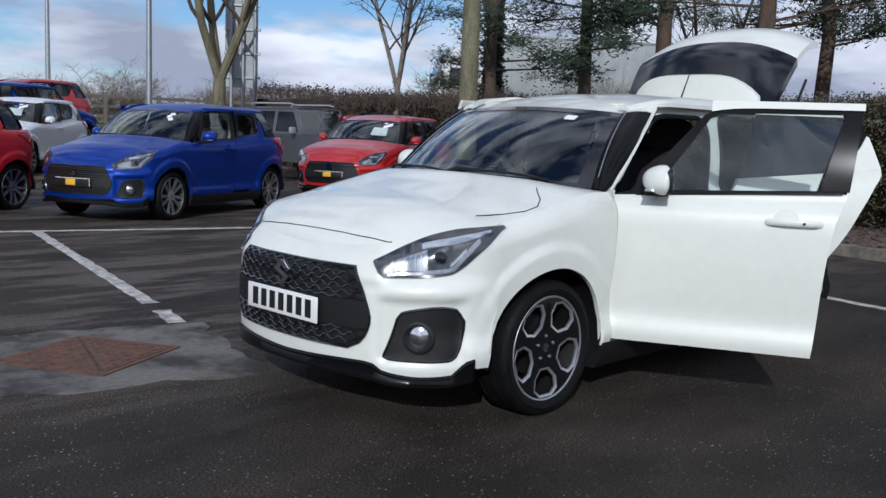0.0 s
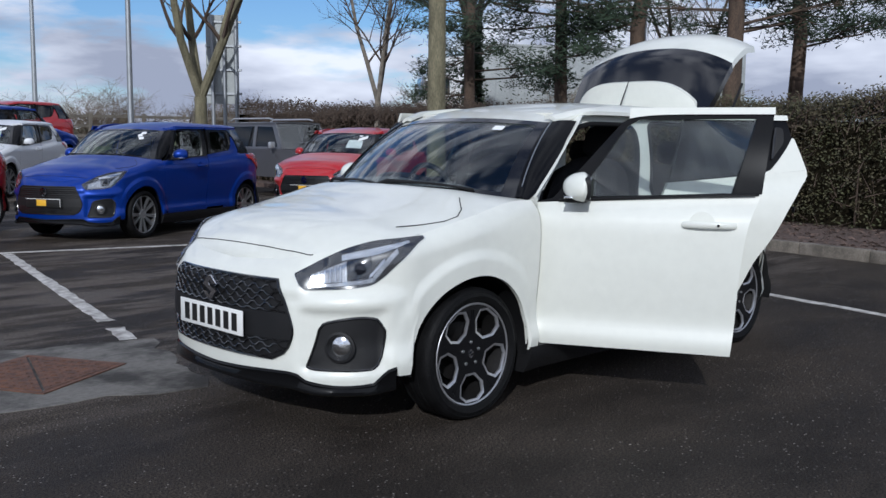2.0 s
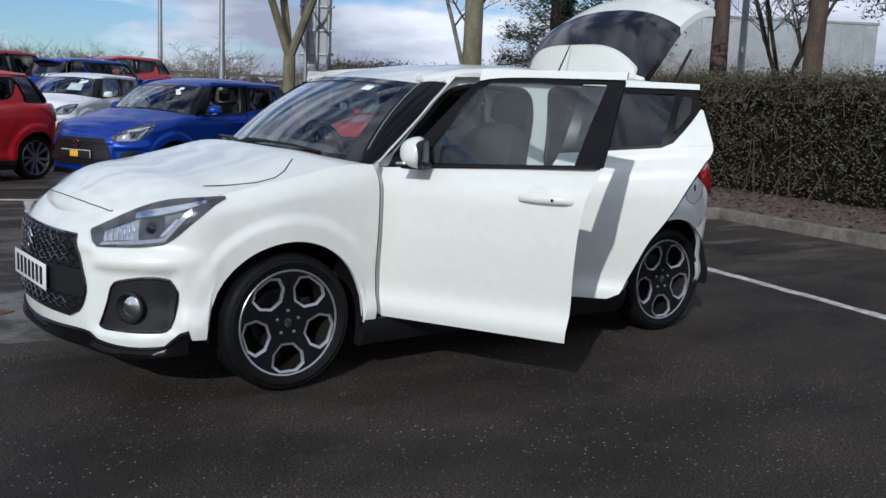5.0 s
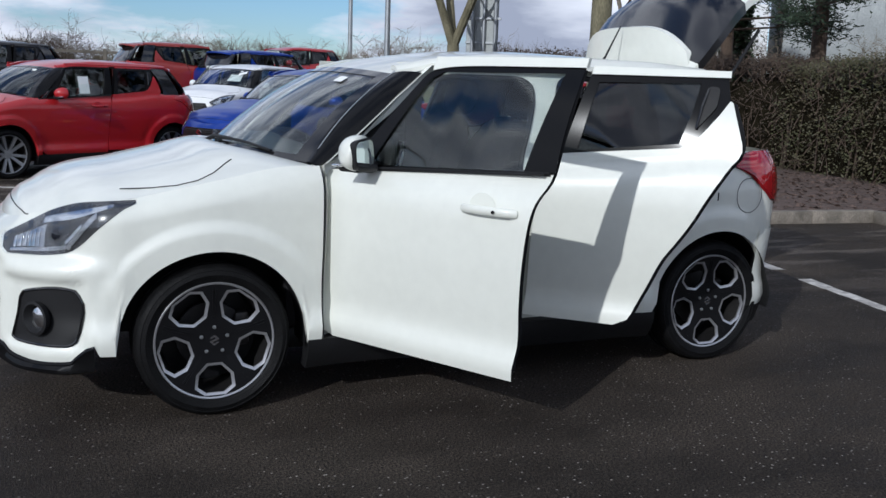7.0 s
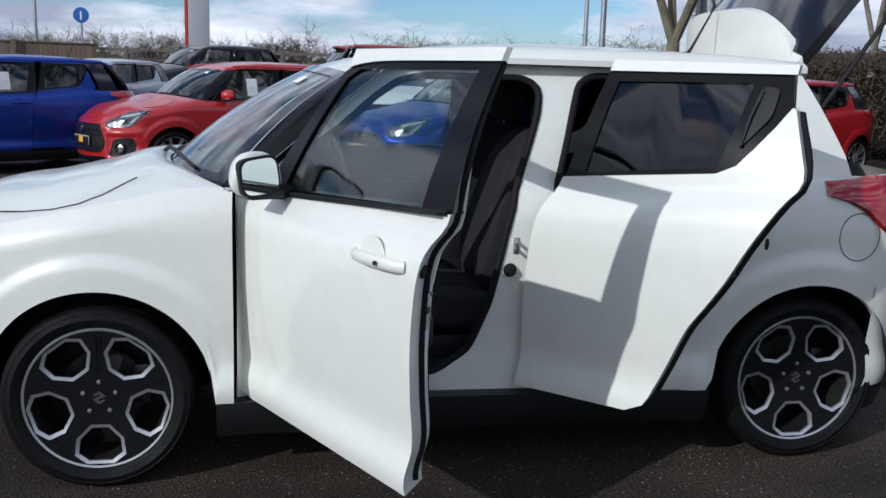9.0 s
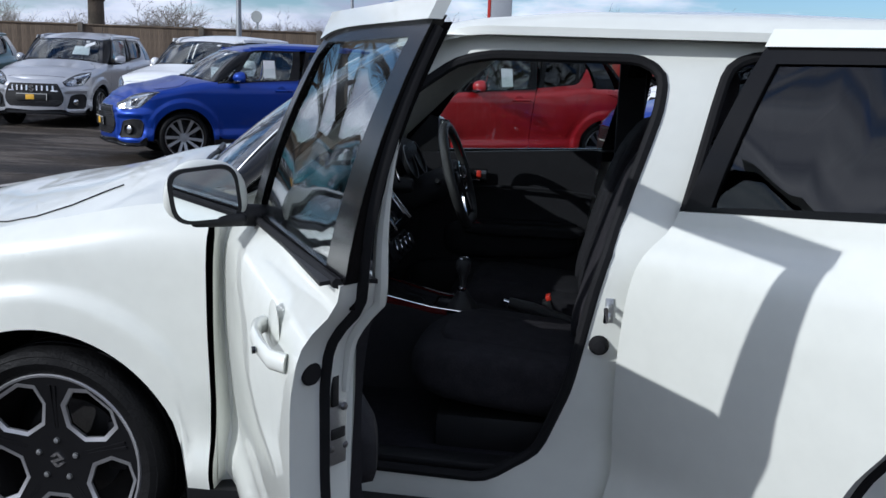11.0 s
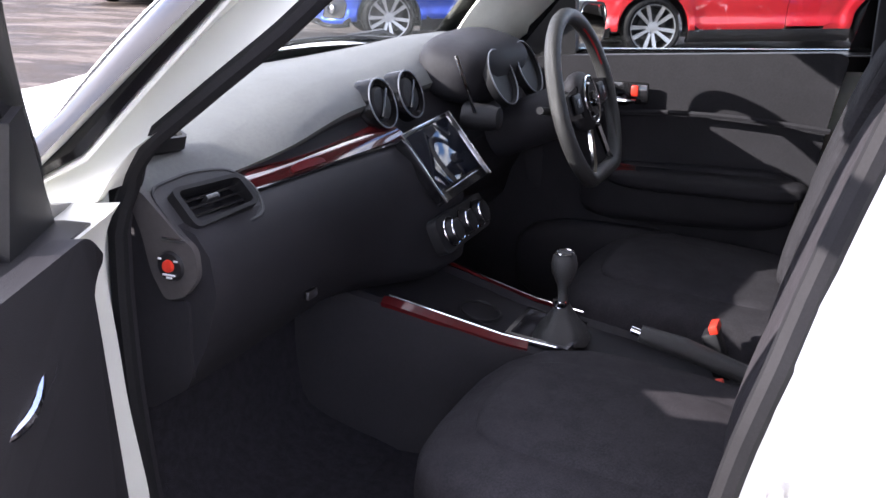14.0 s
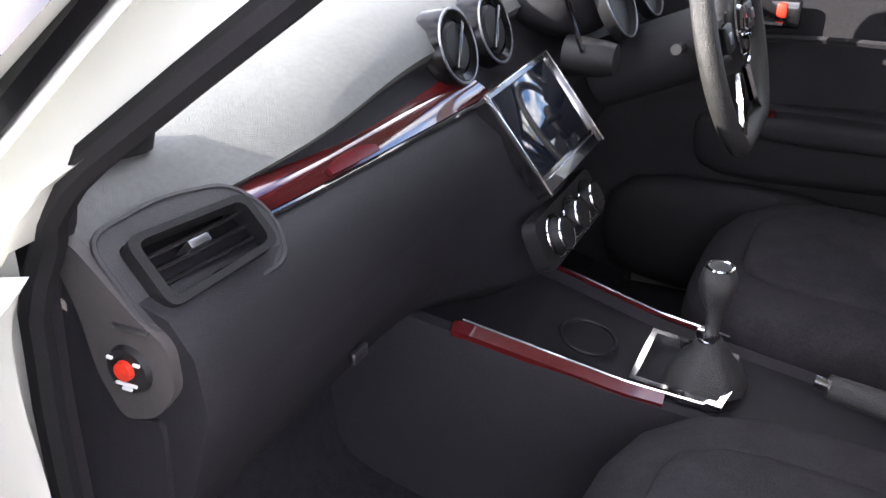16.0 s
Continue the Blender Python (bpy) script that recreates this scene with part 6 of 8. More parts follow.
    for a, b, w, h in ((-0.100, 0, 0.004, 0.148), (0.100, 0, 0.004, 0.148), (0.0, 0.073, 0.2, 0.003), (0.0, -0.056, 0.17, 0.002)):
        part("bright_edge", box((w, h, 0.006), turn=m @ Matrix.Translation((a, b, 0.002)), bevel=0.001), CHROME, sc)
    m = frame_at((0.740, -0.008, 0.772), (0.0, 1, 0.0), (-0.40, 0.0, 0.90))
    hv = part("heater_panel", prism(rounded([(-0.11, -0.034), (0.11, -0.034), (0.11, 0.034), (-0.11, 0.034)], 0.02), lambda a, b, c: m @ Vector((a, b, c)), -0.02), PLASTIC, dash, "heater control panel")
    for k in (-0.064, 0.0, 0.064):
        bm = lathe([(0.0, 0.020), (0.018, 0.019), (0.021, 0.016), (0.023, 0.003), (0.0, 0.0)], 28, axis="z", at=(k, 0, 0))
        bmesh.ops.transform(bm, matrix=m, verts=bm.verts)
        kn = part("heater_knob", bm, PLASTIC, hv, "round heater knob")
        tb = tube([m @ Vector((k + 0.0215 * math.cos(a), 0.0215 * math.sin(a), 0.017)) for a in span(0, 2 * math.pi, 24)[:-1]], 0.0014, 5, closed=True)
        tube([m @ Vector((k + 0.027 * math.cos(a), 0.027 * math.sin(a), 0.003)) for a in span(0, 2 * math.pi, 24)[:-1]], 0.0014, 5, tb, closed=True)
        part("knob_ring", tb, CHROME, hv)
    # instruments
    cowl = pillow((0.18, 0.36, 0.14), (0.61, 0.355, 1.012), 3.0, Matrix.Rotation(radians(12), 4, "Y"))
    part("binnacle", cowl, TRIM, dash, "instrument binnacle")
    for y, r in ((0.275, 0.060), (0.440, 0.060)):
        m = frame_at((0.702, y, 1.000), (0.0, 1, 0), (-0.42, 0, 0.9))
        bm = lathe([(0.0, -0.004), (r * 0.92, -0.002), (r, 0.006), (r * 1.02, -0.01), (0.0, -0.02)], 36, axis="z")
        bmesh.ops.transform(bm, matrix=m, verts=bm.verts)
        dial = part("dial", bm, DIAL_FACE, dash, "round instrument dial")
        part("dial_ring", tube([m @ Vector((r * math.cos(a), r * math.sin(a), 0.007)) for a in span(0, 2 * math.pi, 40)[:-1]], 0.0016, 6, closed=True), STEEL, dial)
    part("knee_panel", slab(lambda u, v: Vector((lerp(0.655, 0.585, v) - 0.02 * u * u, lerp(0.125, 0.685, u), lerp(0.870, 0.640, v))), 8, 6, (-1, 0, 0), 0.02), TRIM, dash, "dark panel below the steering column")
    part("kick_panel", box((0.34, 0.02, 0.62), (0.50, 0.700, 0.62), 0.008), TRIM, dash, "dark lining beside the footwell")
    part("binnacle_edge", tube([(0.690, 0.165, 0.945), (0.672, 0.160, 1.00), (0.648, 0.166, 1.055)], 0.004, 6), CHROME, dash)
    part("start_knob", lathe([(0.0, 0.735), (0.022, 0.733), (0.026, 0.715), (0.030, 0.66), (0.0, 0.66)], 20, axis="x", at=(0, 0.190, 0.932)), PLASTIC, dash)
    # steering wheel and column
    c, axis_x, up = Vector((0.862, 0.363, 0.950)), Vector((0, 1, 0)), Vector((-0.29, 0, 0.957))
    m = frame_at(c, axis_x, up)
    R = 0.180
    ring = [m @ Vector((R * math.cos(a), max(R * math.sin(a), -0.155), 0)) for a in span(0, 2 * math.pi, 56)[:-1]]
    sw = part("steering_wheel", tube(ring, 0.0165, 12, closed=True), LEATHER, car, "black leather flat-bottomed steering wheel")
    bm = pillow((0.13, 0.125, 0.05), (0, 0, -0.010), 2.6)
    bmesh.ops.transform(bm, matrix=m, verts=bm.verts)
    part("wheel_boss", bm, TRIM, sw)
    bm = lathe([(0.0, 0.020), (0.034, 0.018), (0.040, 0.010), (0.0, 0.0)], 32, axis="z")
    bmesh.ops.transform(bm, matrix=m, verts=bm.verts)
    part("boss_cap", bm, GLOSS_BLACK, sw)
    part("boss_ring", tube([m @ Vector((0.045 * math.cos(a), 0.050 * math.sin(a), 0.014)) for a in span(0, 2 * math.pi, 32)[:-1]], 0.0025, 6, closed=True), CHROME, sw)
    emblem(sw, m @ Matrix.Translation((0, 0, 0.026)), 0.032)
    for sx in (-1, 1):
        part("wheel_spoke", prism(rounded([(sx * 0.045, -0.030), (sx * 0.170, -0.018), (sx * 0.172, 0.024), (sx * 0.05, 0.040)], 0.01), lambda a, b, d: m @ Vector((a, b, d - 0.012)), 0.018), GLOSS_BLACK, sw)
        part("button_pad", box((0.045, 0.040, 0.008), turn=m @ Matrix.Translation((sx * 0.088, 0.005, 0.010)), bevel=0.004), PLASTIC, sw)
        part("button", box((0.012, 0.016, 0.004), turn=m @ Matrix.Translation((sx * 0.095, 0.006, 0.015)), bevel=0.001), STEEL, sw)
        part("bright_spoke", tube([m @ Vector((sx * 0.03, -0.06, 0.004)), m @ Vector((sx * 0.055, -0.125, 0.004)), m @ Vector((sx * 0.085, -0.150, 0.004))], 0.007, 6), CHROME, sw)
        part("red_stitch", tube([m @ Vector((R * math.cos(a) * 0.93, R * math.sin(a) * 0.93, 0.006)) for a in span(radians(20), radians(60), 8)] if sx > 0 else
                                [m @ Vector((R * math.cos(a) * 0.93, R * math.sin(a) * 0.93, 0.006)) for a in span(radians(120), radians(160), 8)], 0.003, 5), STITCH, sw)
    part("column", tube([c + Vector((-0.02, 0, -0.01)), (0.66, 0.363, 0.86)], 0.055, 16), TRIM, sw)
    for sx in (-1, 1):
        part("stalk", tube([(0.80, 0.363 + sx * 0.05, 0.93), (0.81, 0.363 + sx * 0.15, 0.95)], 0.008, 8), PLASTIC, sw)
    # tunnel console
    bm = bmesh.new()
    secs = []
    for x, w, z in ((0.44, 0.138, 0.665), (0.58, 0.134, 0.640), (0.70, 0.124, 0.617), (0.85, 0.110, 0.582), (1.02, 0.098, 0.562), (1.14, 0.092, 0.545), (1.38, 0.086, 0.530)):
        secs.append([bm.verts.new((x, 0.012 + yy * w, zz)) for yy, zz in ((-1.25, 0.33), (-1.10, z - 0.05), (-1.0, z - 0.006), (-0.90, z), (-0.80, z - 0.012), (0.80, z - 0.012), (0.90, z), (1.0, z - 0.006), (1.10, z - 0.05), (1.25, 0.33))])
    for i in range(len(secs) - 1):
        for j in range(9):
            bm.faces.new((secs[i][j], secs[i + 1][j], secs[i + 1][j + 1], secs[i][j + 1]))
    bm.faces.new(secs[-1])
    console = part("console", bm, TRIM, car, "black centre console")
    for s in (-1, 1):
        pts = [(0.63, 0.637), (0.70, 0.621), (0.78, 0.603), (0.85, 0.588), (0.95, 0.577)]
        wide = (lambda x: table(x, (0.58, 0.70, 0.85, 1.02), (0.136, 0.124, 0.110, 0.098)))
        part("console_trim", slab(lambda u, v: Vector((x := lerp(0.62, 0.90, u), 0.012 + s * (wide(x) + lerp(-0.011, -0.002 + 0.005 * (1 - u), v)), table(x, [p[0] for p in pts], [p[1] for p in pts]) + 0.004 - 0.010 * v)), 14, 3, (0, 0, -1), 0.008), RED_TRIM, console, "glossy red console trim")
        part("bright_line", tube([(x, 0.012 + s * (wide(x) - 0.013), z + 0.005) for x, z in pts], 0.0018, 5), CHROME, console)
    gate_out = [(0.865, -0.074), (0.985, -0.074), (0.995, -0.006), (0.985, 0.062), (0.865, 0.064)]
    gate_in = [(0.873, -0.064), (0.978, -0.064), (0.987, -0.006), (0.978, 0.052), (0.873, 0.054)]
    part("gear_surround", prism(gate_out, lambda a, b, c: Vector((a - 0.016, b, 0.592 - 0.10 * (a - 0.86) - c)), 0.012, holes=[gate_in]), CHROME, console, "bright gear lever surround")
    bm = bmesh.new()
    rings = []
    for k, (r, z) in enumerate(((0.058, 0.566), (0.046, 0.590), (0.034, 0.602), (0.026, 0.614), (0.018, 0.626), (0.014, 0.634))):
        rings.append([bm.verts.new((0.935 + r * math.cos(a) * 0.95, 0.004 + r * math.sin(a) * 1.1, z + 0.004 * math.sin(6 * a) * (1 - k / 5))) for a in span(0, 2 * math.pi, 20)[:-1]])
    for i in range(len(rings) - 1):
        for j in range(20):
            bm.faces.new((rings[i][j], rings[i][(j + 1) % 20], rings[i + 1][(j + 1) % 20], rings[i + 1][j]))
    part("gaiter", bm, LEATHER, console, "black leather gear gaiter")
    lever = part("gear_lever", lathe([(0.0, 0.738), (0.014, 0.737), (0.0215, 0.729), (0.0245, 0.714), (0.0225, 0.698), (0.0165, 0.684), (0.0115, 0.672), (0.0095, 0.655), (0.0095, 0.640), (0.0, 0.638)], 24, axis="z", at=(0.936, 0.0, 0)), LEATHER, console, "gear lever with a round black knob")
    part("knob_collar", lathe([(0.0, 0.645), (0.0135, 0.644), (0.0150, 0.638), (0.0135, 0.631), (0.0, 0.631)], 20, axis="z", at=(0.932, -0.003, 0)), CHROME, lever)
    part("knob_ring", tube([(0.936 + 0.0165 * math.cos(a), 0.0165 * math.sin(a), 0.736) for a in span(0, 2 * math.pi, 24)[:-1]], 0.002, 6, closed=True), CHROME, lever)
    part("cup_rim", tube([(0.775 + 0.038 * math.cos(a), -0.005 + 0.040 * math.sin(a), 0.596 - 0.22 * 0.038 * math.cos(a)) for a in span(0, 2 * math.pi, 24)[:-1]], 0.003, 6, closed=True), PLASTIC, console)
    brake = part("handbrake", tube([(1.34, 0.008, 0.532), (1.25, 0.004, 0.560), (1.16, -0.002, 0.588), (1.085, -0.010, 0.606)], 0.0, 12, taper=[0.018, 0.018, 0.020, 0.016]), LEATHER, console, "black handbrake lever")
    part("brake_button", tube([(1.085, -0.010, 0.606), (1.068, -0.011, 0.611)], 0.008, 10), CHROME, brake)
    for x, y, z in ((1.248, -0.100, 0.562), (1.216, 0.050, 0.606)):
        bk = part("belt_buckle", box((0.030, 0.045, 0.10), (x, y, z - 0.045), 0.006, turn=Matrix.Rotation(radians(-20), 4, "Y")), PLASTIC, car, "seat belt buckle with red button")
        part("red_button", box((0.016, 0.042, 0.016), (x - 0.010, y, z + 0.010), 0.003, turn=Matrix.Rotation(radians(-20), 4, "Y")), RED_PLASTIC, bk)
    front_seat(car, -0.345)
    front_seat(car, 0.365)
    part("rear_bench", pillow((0.18, 1.22, 0.62), (2.22, 0, 0.83), 4.0, Matrix.Rotation(radians(18), 4, "Y")), CLOTH, car, "dark cloth rear bench")
    for y in (-0.36, 0.36):
        part("rear_headrest", pillow((0.10, 0.26, 0.15), (2.36, y, 1.20), 3.5, Matrix.Rotation(radians(12), 4, "Y")), CLOTH, car)
    # far door furniture seen from inside
    y = 0.676
    part("door_grip", box((0.12, 0.012, 0.052), (0.872, y - 0.012, 0.922), 0.006), GLOSS_BLACK, car, "inner door handle with red lock")
    part("lock_button", box((0.018, 0.016, 0.026), (0.900, y - 0.016, 0.928), 0.004), RED_PLASTIC, car)
    part("lever", tube([(0.830, y - 0.022, 0.904), (0.905, y - 0.026, 0.904)], 0.006, 8), CHROME, car)
    part("switch_strip", slab(lambda u, v: Vector((lerp(0.87, 0.99, u), y - 0.05 + 0.04 * v, 0.748 - 0.008 * u)), 8, 3, (0, 0, -1), 0.012), RED_TRIM, car, "red switch panel on the armrest")
    part("bright_line", tube([(0.985, y - 0.05, 0.742), (1.08, y - 0.05, 0.737), (1.17, y - 0.045, 0.732)], 0.0025, 5), CHROME, car)
    part("armrest", pillow((0.46, 0.10, 0.05), (1.08, y - 0.02, 0.722), 4.0), TRIM, car)
    part("door_crease", tube([(lerp(0.72, 1.34, k), y - 0.010, 0.862 + 0.02 * math.sin(k * 3)) for k in span(0, 1, 10)], 0.007, 6), TRIM, car)
    part("rear_mirror", pillow((0.03, 0.22, 0.065), (0.80, 0.0, 1.335), 3.0), GLOSS_BLACK, car, "inside rear-view mirror")
    for s in (-1, 1):
        part("sun_visor", box((0.15, 0.36, 0.02), (0.98, s * 0.32, 1.395), 0.008, turn=Matrix.Rotation(radians(12), 4, "Y")), HEADLINING, car)
        if s > 0:
            rake = ((0.42, 0.985), (0.54, 1.045), (0.665, 1.165), (0.790, 1.285), (0.905, 1.372))
            part("pillar_lining", slab(lambda u, v: screen_at(0.985, v, -0.010).lerp(along(rake, v, s), lerp(-0.15, 1.40, u)) + Vector((0.5, -0.6, -0.4)) * (0.030 + 0.022 * math.sin(u * math.pi)), 6, 14, Vector((-0.5, 0.6, 0.4)), 0.010), HEADLINING, car, "pale pillar lining")
    part("far_pillar_lining", box((0.10, 0.03, 0.9), (1.45, 0.690, 0.95), 0.01), TRIM, car)


interior(main_car)


# ---- the car park round it ----
WOOD = material("weathered_fence_wood", (0.20, 0.145, 0.095), 0.85, vary=0.25, scale=3, second=(0.13, 0.10, 0.075), bump=0.4, bump_scale=40, per_object=0.2, stretch=(1, 1, 0.15))
GREY_WOOD = material("grey_rail_wood", (0.16, 0.14, 0.115), 0.9, vary=0.25, scale=4, second=(0.10, 0.09, 0.075), bump=0.4, bump_scale=40)
BARK = material("grey_brown_bark", (0.11, 0.085, 0.062), 0.95, vary=0.3, scale=5, second=(0.065, 0.055, 0.04), bump=1.0, bump_scale=25, stretch=(1, 1, 0.25))
BARK_GREEN = material("mossy_bark", (0.20, 0.18, 0.115), 0.95, vary=0.3, scale=5, second=(0.11, 0.10, 0.062), bump=0.8, bump_scale=25, stretch=(1, 1, 0.3))
PINE_BARK = material("pine_bark", (0.10, 0.068, 0.048), 0.95, vary=0.35, scale=6, second=(0.055, 0.04, 0.03), bump=1.0, bump_scale=22, stretch=(1, 1, 0.3))
TWIG = material("bare_twigs", (0.085, 0.060, 0.045), 0.95, vary=0.25, scale=3)
TWIG_PALE = material("pale_twigs", (0.20, 0.165, 0.12), 0.95, vary=0.25, scale=3)
NEEDLE = material("pine_needles", (0.028, 0.050, 0.024), 0.8, vary=0.35, scale=2.5, second=(0.018, 0.032, 0.016))
HEDGE_LEAF = material("hedge_leaves", (0.052, 0.062, 0.022), 0.65, vary=0.5, scale=2.2, second=(0.062, 0.043, 0.024), amount=0.9)
HEDGE_BROWN = material("brown_hedge_twigs", (0.065, 0.045, 0.032), 0.95, vary=0.35, scale=4, second=(0.040, 0.030, 0.022))
# near-black and matt: the shade deep inside a hedge, as a colour
HEDGE_SHADE = material("hedge_inner_shade", (0.020, 0.017, 0.011), 1.0, vary=0.4, scale=6, bump=1.0, bump_scale=20, spec=0.0)
IVY = material("ivy_leaves", (0.030, 0.055, 0.018), 0.6, vary=0.4, scale=6, second=(0.020, 0.035, 0.012))
GALV = material("galvanised_steel", (0.36, 0.38, 0.40), 0.5, 0.7, vary=0.12, scale=5)
SIGN_GREY = material("sign_back_grey", (0.34, 0.36, 0.36), 0.6, 0.3, vary=0.1, scale=3)
SIGN_BLUE = material("sign_blue", (0.02, 0.12, 0.42), 0.4, vary=0.05)
SIGN_RED = material("sign_red", (0.45, 0.03, 0.02), 0.4, vary=0.05)
SIGN_SILVER = material("totem_grey", (0.33, 0.35, 0.38), 0.4, vary=0.06, scale=2)
TRAILER = material("trailer_curtain", (0.34, 0.36, 0.36), 0.6, vary=0.12, scale=1.2, second=(0.27, 0.29, 0.29))
FAR_GREEN = material("far_hedgerow", (0.075, 0.080, 0.045), 0.95, vary=0.4, scale=0.6, second=(0.06, 0.048, 0.035))


def stand(x, y, deg, sx=1.0, sy=1.0, sz=1.0):
    return Matrix.Translation((x, y, rise(x, y))) @ Matrix.Rotation(radians(deg), 4, "Z") @ Matrix.Diagonal((sx, sy, sz, 1))


ROWS_OF = "cars parked in the rows"
for nm, lab, paint, m, opts in (
        ("blue_hatchback", "metallic blue five-door hatchback parked behind a white bay line", BLUE, stand(2.325, 8.21, 26.3), dict(plate="card", sticker=True)),
        ("red_hatchback", "bright red hatchback with a price sheet in its window", RED, stand(-1.035, 9.0, 29.5), dict(plate="card", paper=True)),
        ("blue_hatchback", "bright blue hatchback with black and silver wheels and a price sheet", BLUE, stand(-4.08, 8.85, 36.7), dict(plate="card", paper=True)),
        ("red_hatchback", "red hatchback with a white card behind its windscreen", RED, stand(7.0, 9.3, 26.0), dict(plate="card", card=True)),
        ("white_hatchback", "white hatchback parked in the second row", WHITE, stand(3.25, 15.6, 45.0), dict(plate="card", card=True)),
        ("silver_suv", "silver compact off-roader with a slotted chrome grille", SILVER, stand(-8.05, 12.85, 97.0, 1.05, 1.03, 1.10), dict(plate="card", card=True, slots=True)),
        ("teal_suv", "teal compact off-roader with a slotted chrome grille", TEAL, stand(-10.4, 12.2, 100.0, 1.05, 1.03, 1.10), dict(plate="card", card=True, slots=True)),
        ("white_suv", "white compact off-roader parked beside the blue hatchback", WHITE, stand(-5.33, 11.9, 80.0, 1.05, 1.03, 1.10), dict(plate="card", slots=True)),
        ("blue_hatchback", "dark blue hatchback seen from behind in the far row", BLUE, stand(6.6, 20.4, 205.0, 1.0, 1.0, 1.08), dict()),
        ("red_hatchback", "red hatchback in the far row by the rail fence", RED, stand(6.3, 24.6, 20.0, 1.05, 1.03, 1.16), dict()),
        ("dark_red_suv", "dark red off-roader parked facing away by the fence", ORANGE_RED, stand(4.9, 21.0, 190.0, 1.02, 1.03, 1.16), dict()),
        ("silver_hatchback", "silver hatchback in the far row", SILVER, stand(-3.6, 15.6, 60.0), dict(card=True)),
        ("black_suv", "black off-roader in the far row", BLACK_CAR, stand(-2.2, 20.5, 30.0, 1.08, 1.04, 1.14), dict())):
    cabin(hatchback(nm, lab, paint, m, group=ROWS_OF, **opts))


def jeep(m):
    """A small upright three-door off-roader."""
    car = root("grey_jeep", "upright grey three-door off-roader with roof bars", "car", ROWS_OF, m)
    w = 0.76
    prof = rounded([(-0.62, 0.42), (-0.64, 0.80), (-0.58, 0.96), (0.42, 1.06), (2.62, 1.04), (2.66, 0.45)], 0.05)
    bm = prism(prof, lambda a, b, c: Vector((a, -w + c, b)), 2 * w)
    part("body", bm, GREY, car, "grey painted body")
    cab = [(0.46, 1.05), (0.80, 1.62), (2.52, 1.64), (2.62, 1.05)]
    holes = [[(0.62, 1.10), (0.88, 1.54), (1.42, 1.55), (1.42, 1.10)], [(1.52, 1.10), (1.52, 1.55), (2.42, 1.55), (2.48, 1.10)]]
    for s in (-1, 1):
        tilt = (lambda a, b, c, s=s: Vector((a, s * (w - 0.02 - 0.10 * (b - 1.05) / 0.6 - c), b)))
        part("cab_side", prism(cab, tilt, 0.04, holes=holes), GREY, car, "grey cab side")
        for h in holes:
            quiet(part("side_window", prism(h, lambda a, b, c, t=tilt: t(a, b, c + 0.015), 0.006), GLASS_DARK, car))
        part("wing_flare", tube([(0.0 + 0.42 * math.cos(a), s * 0.77, 0.36 + 0.42 * math.sin(a)) for a in span(0.1, math.pi - 0.1, 14)], 0.04, 8), PLASTIC, car)
        part("wing_flare", tube([(2.02 + 0.42 * math.cos(a), s * 0.77, 0.36 + 0.42 * math.sin(a)) for a in span(0.1, math.pi - 0.1, 14)], 0.04, 8), PLASTIC, car)
        part("roof_bar", tube([(0.95, s * 0.58, 1.70), (1.1, s * 0.58, 1.73), (2.4, s * 0.58, 1.73), (2.5, s * 0.58, 1.68)], 0.018, 8), SILVER, car, "silver roof bar")
        part("door_mirror", box((0.08, 0.16, 0.14), (0.62, s * 0.90, 1.14), 0.03), SILVER, car)
        part("headlight", lathe([(0.0, -0.66), (0.09, -0.655), (0.10, -0.62), (0.0, -0.6)], 20, axis="x", at=(0, s * 0.52, 0.80)), LAMP_SILVER, car)
        for x in (0.0, 2.02):
            wheel(car, x, s, False, 0.305)
    part("roof", slab(lambda u, v: Vector((lerp(0.79, 2.54, u), lerp(-0.66, 0.66, v), 1.635 + 0.03 * math.sin(v * math.pi))), 8, 10, (0, 0, -1), 0.04), GREY, car)
    quiet(part("windscreen", slab(lambda u, v: Vector((lerp(0.46, 0.80, v), lerp(-0.70, 0.70, u) * (1 - 0.09 * v), lerp(1.06, 1.62, v))), 8, 4, (1, 0, 0), 0.01), GLASS_SCREEN, car))
    part("grille", box((0.03, 0.80, 0.16), (-0.645, 0, 0.80), 0.01), PLASTIC, car)
    part("front_bumper", box((0.16, 1.56, 0.24), (-0.66, 0, 0.50), 0.05), PLASTIC, car)
    part("cab_floor", box((2.0, 1.3, 0.4), (1.6, 0, 1.0), 0.03), TRIM, car)
    return car


jeep(stand(9.9, 13.25, 94))

# ---- kerb, planting bed ----
KERB = [(5.5, 5.6), (5.05, 3.55), (6.26, 3.17), (7.95, 2.94), (7.75, 2.0), (7.38, 0.25), (6.75, -2.6), (6.2, -5.2)]
bed_bm = bmesh.new()
outline = [Vector((x, y, 0)) for x, y in KERB] + [Vector((26, -9, 0)), Vector((30, 8, 0)), Vector((24, 22, 0)), Vector((11.6, 22, 0)), Vector((11.2, 17.0, 0)), Vector((11.0, 12.0, 0)), Vector((10.9, 9.0, 0)), Vector((8.6, 6.6, 0))]
prism([(p.x, p.y) for p in outline], lambda a, b, c: Vector((a, b, 0.105 - c)), 0.12, bm=bed_bm)
thing("planting_bed", bed_bm, SOIL, "brown bark mulch of the planting bed behind the kerb", "flower bed", kind="structure")
rnd = random.Random(19)
chip_v, chip_f = [], []
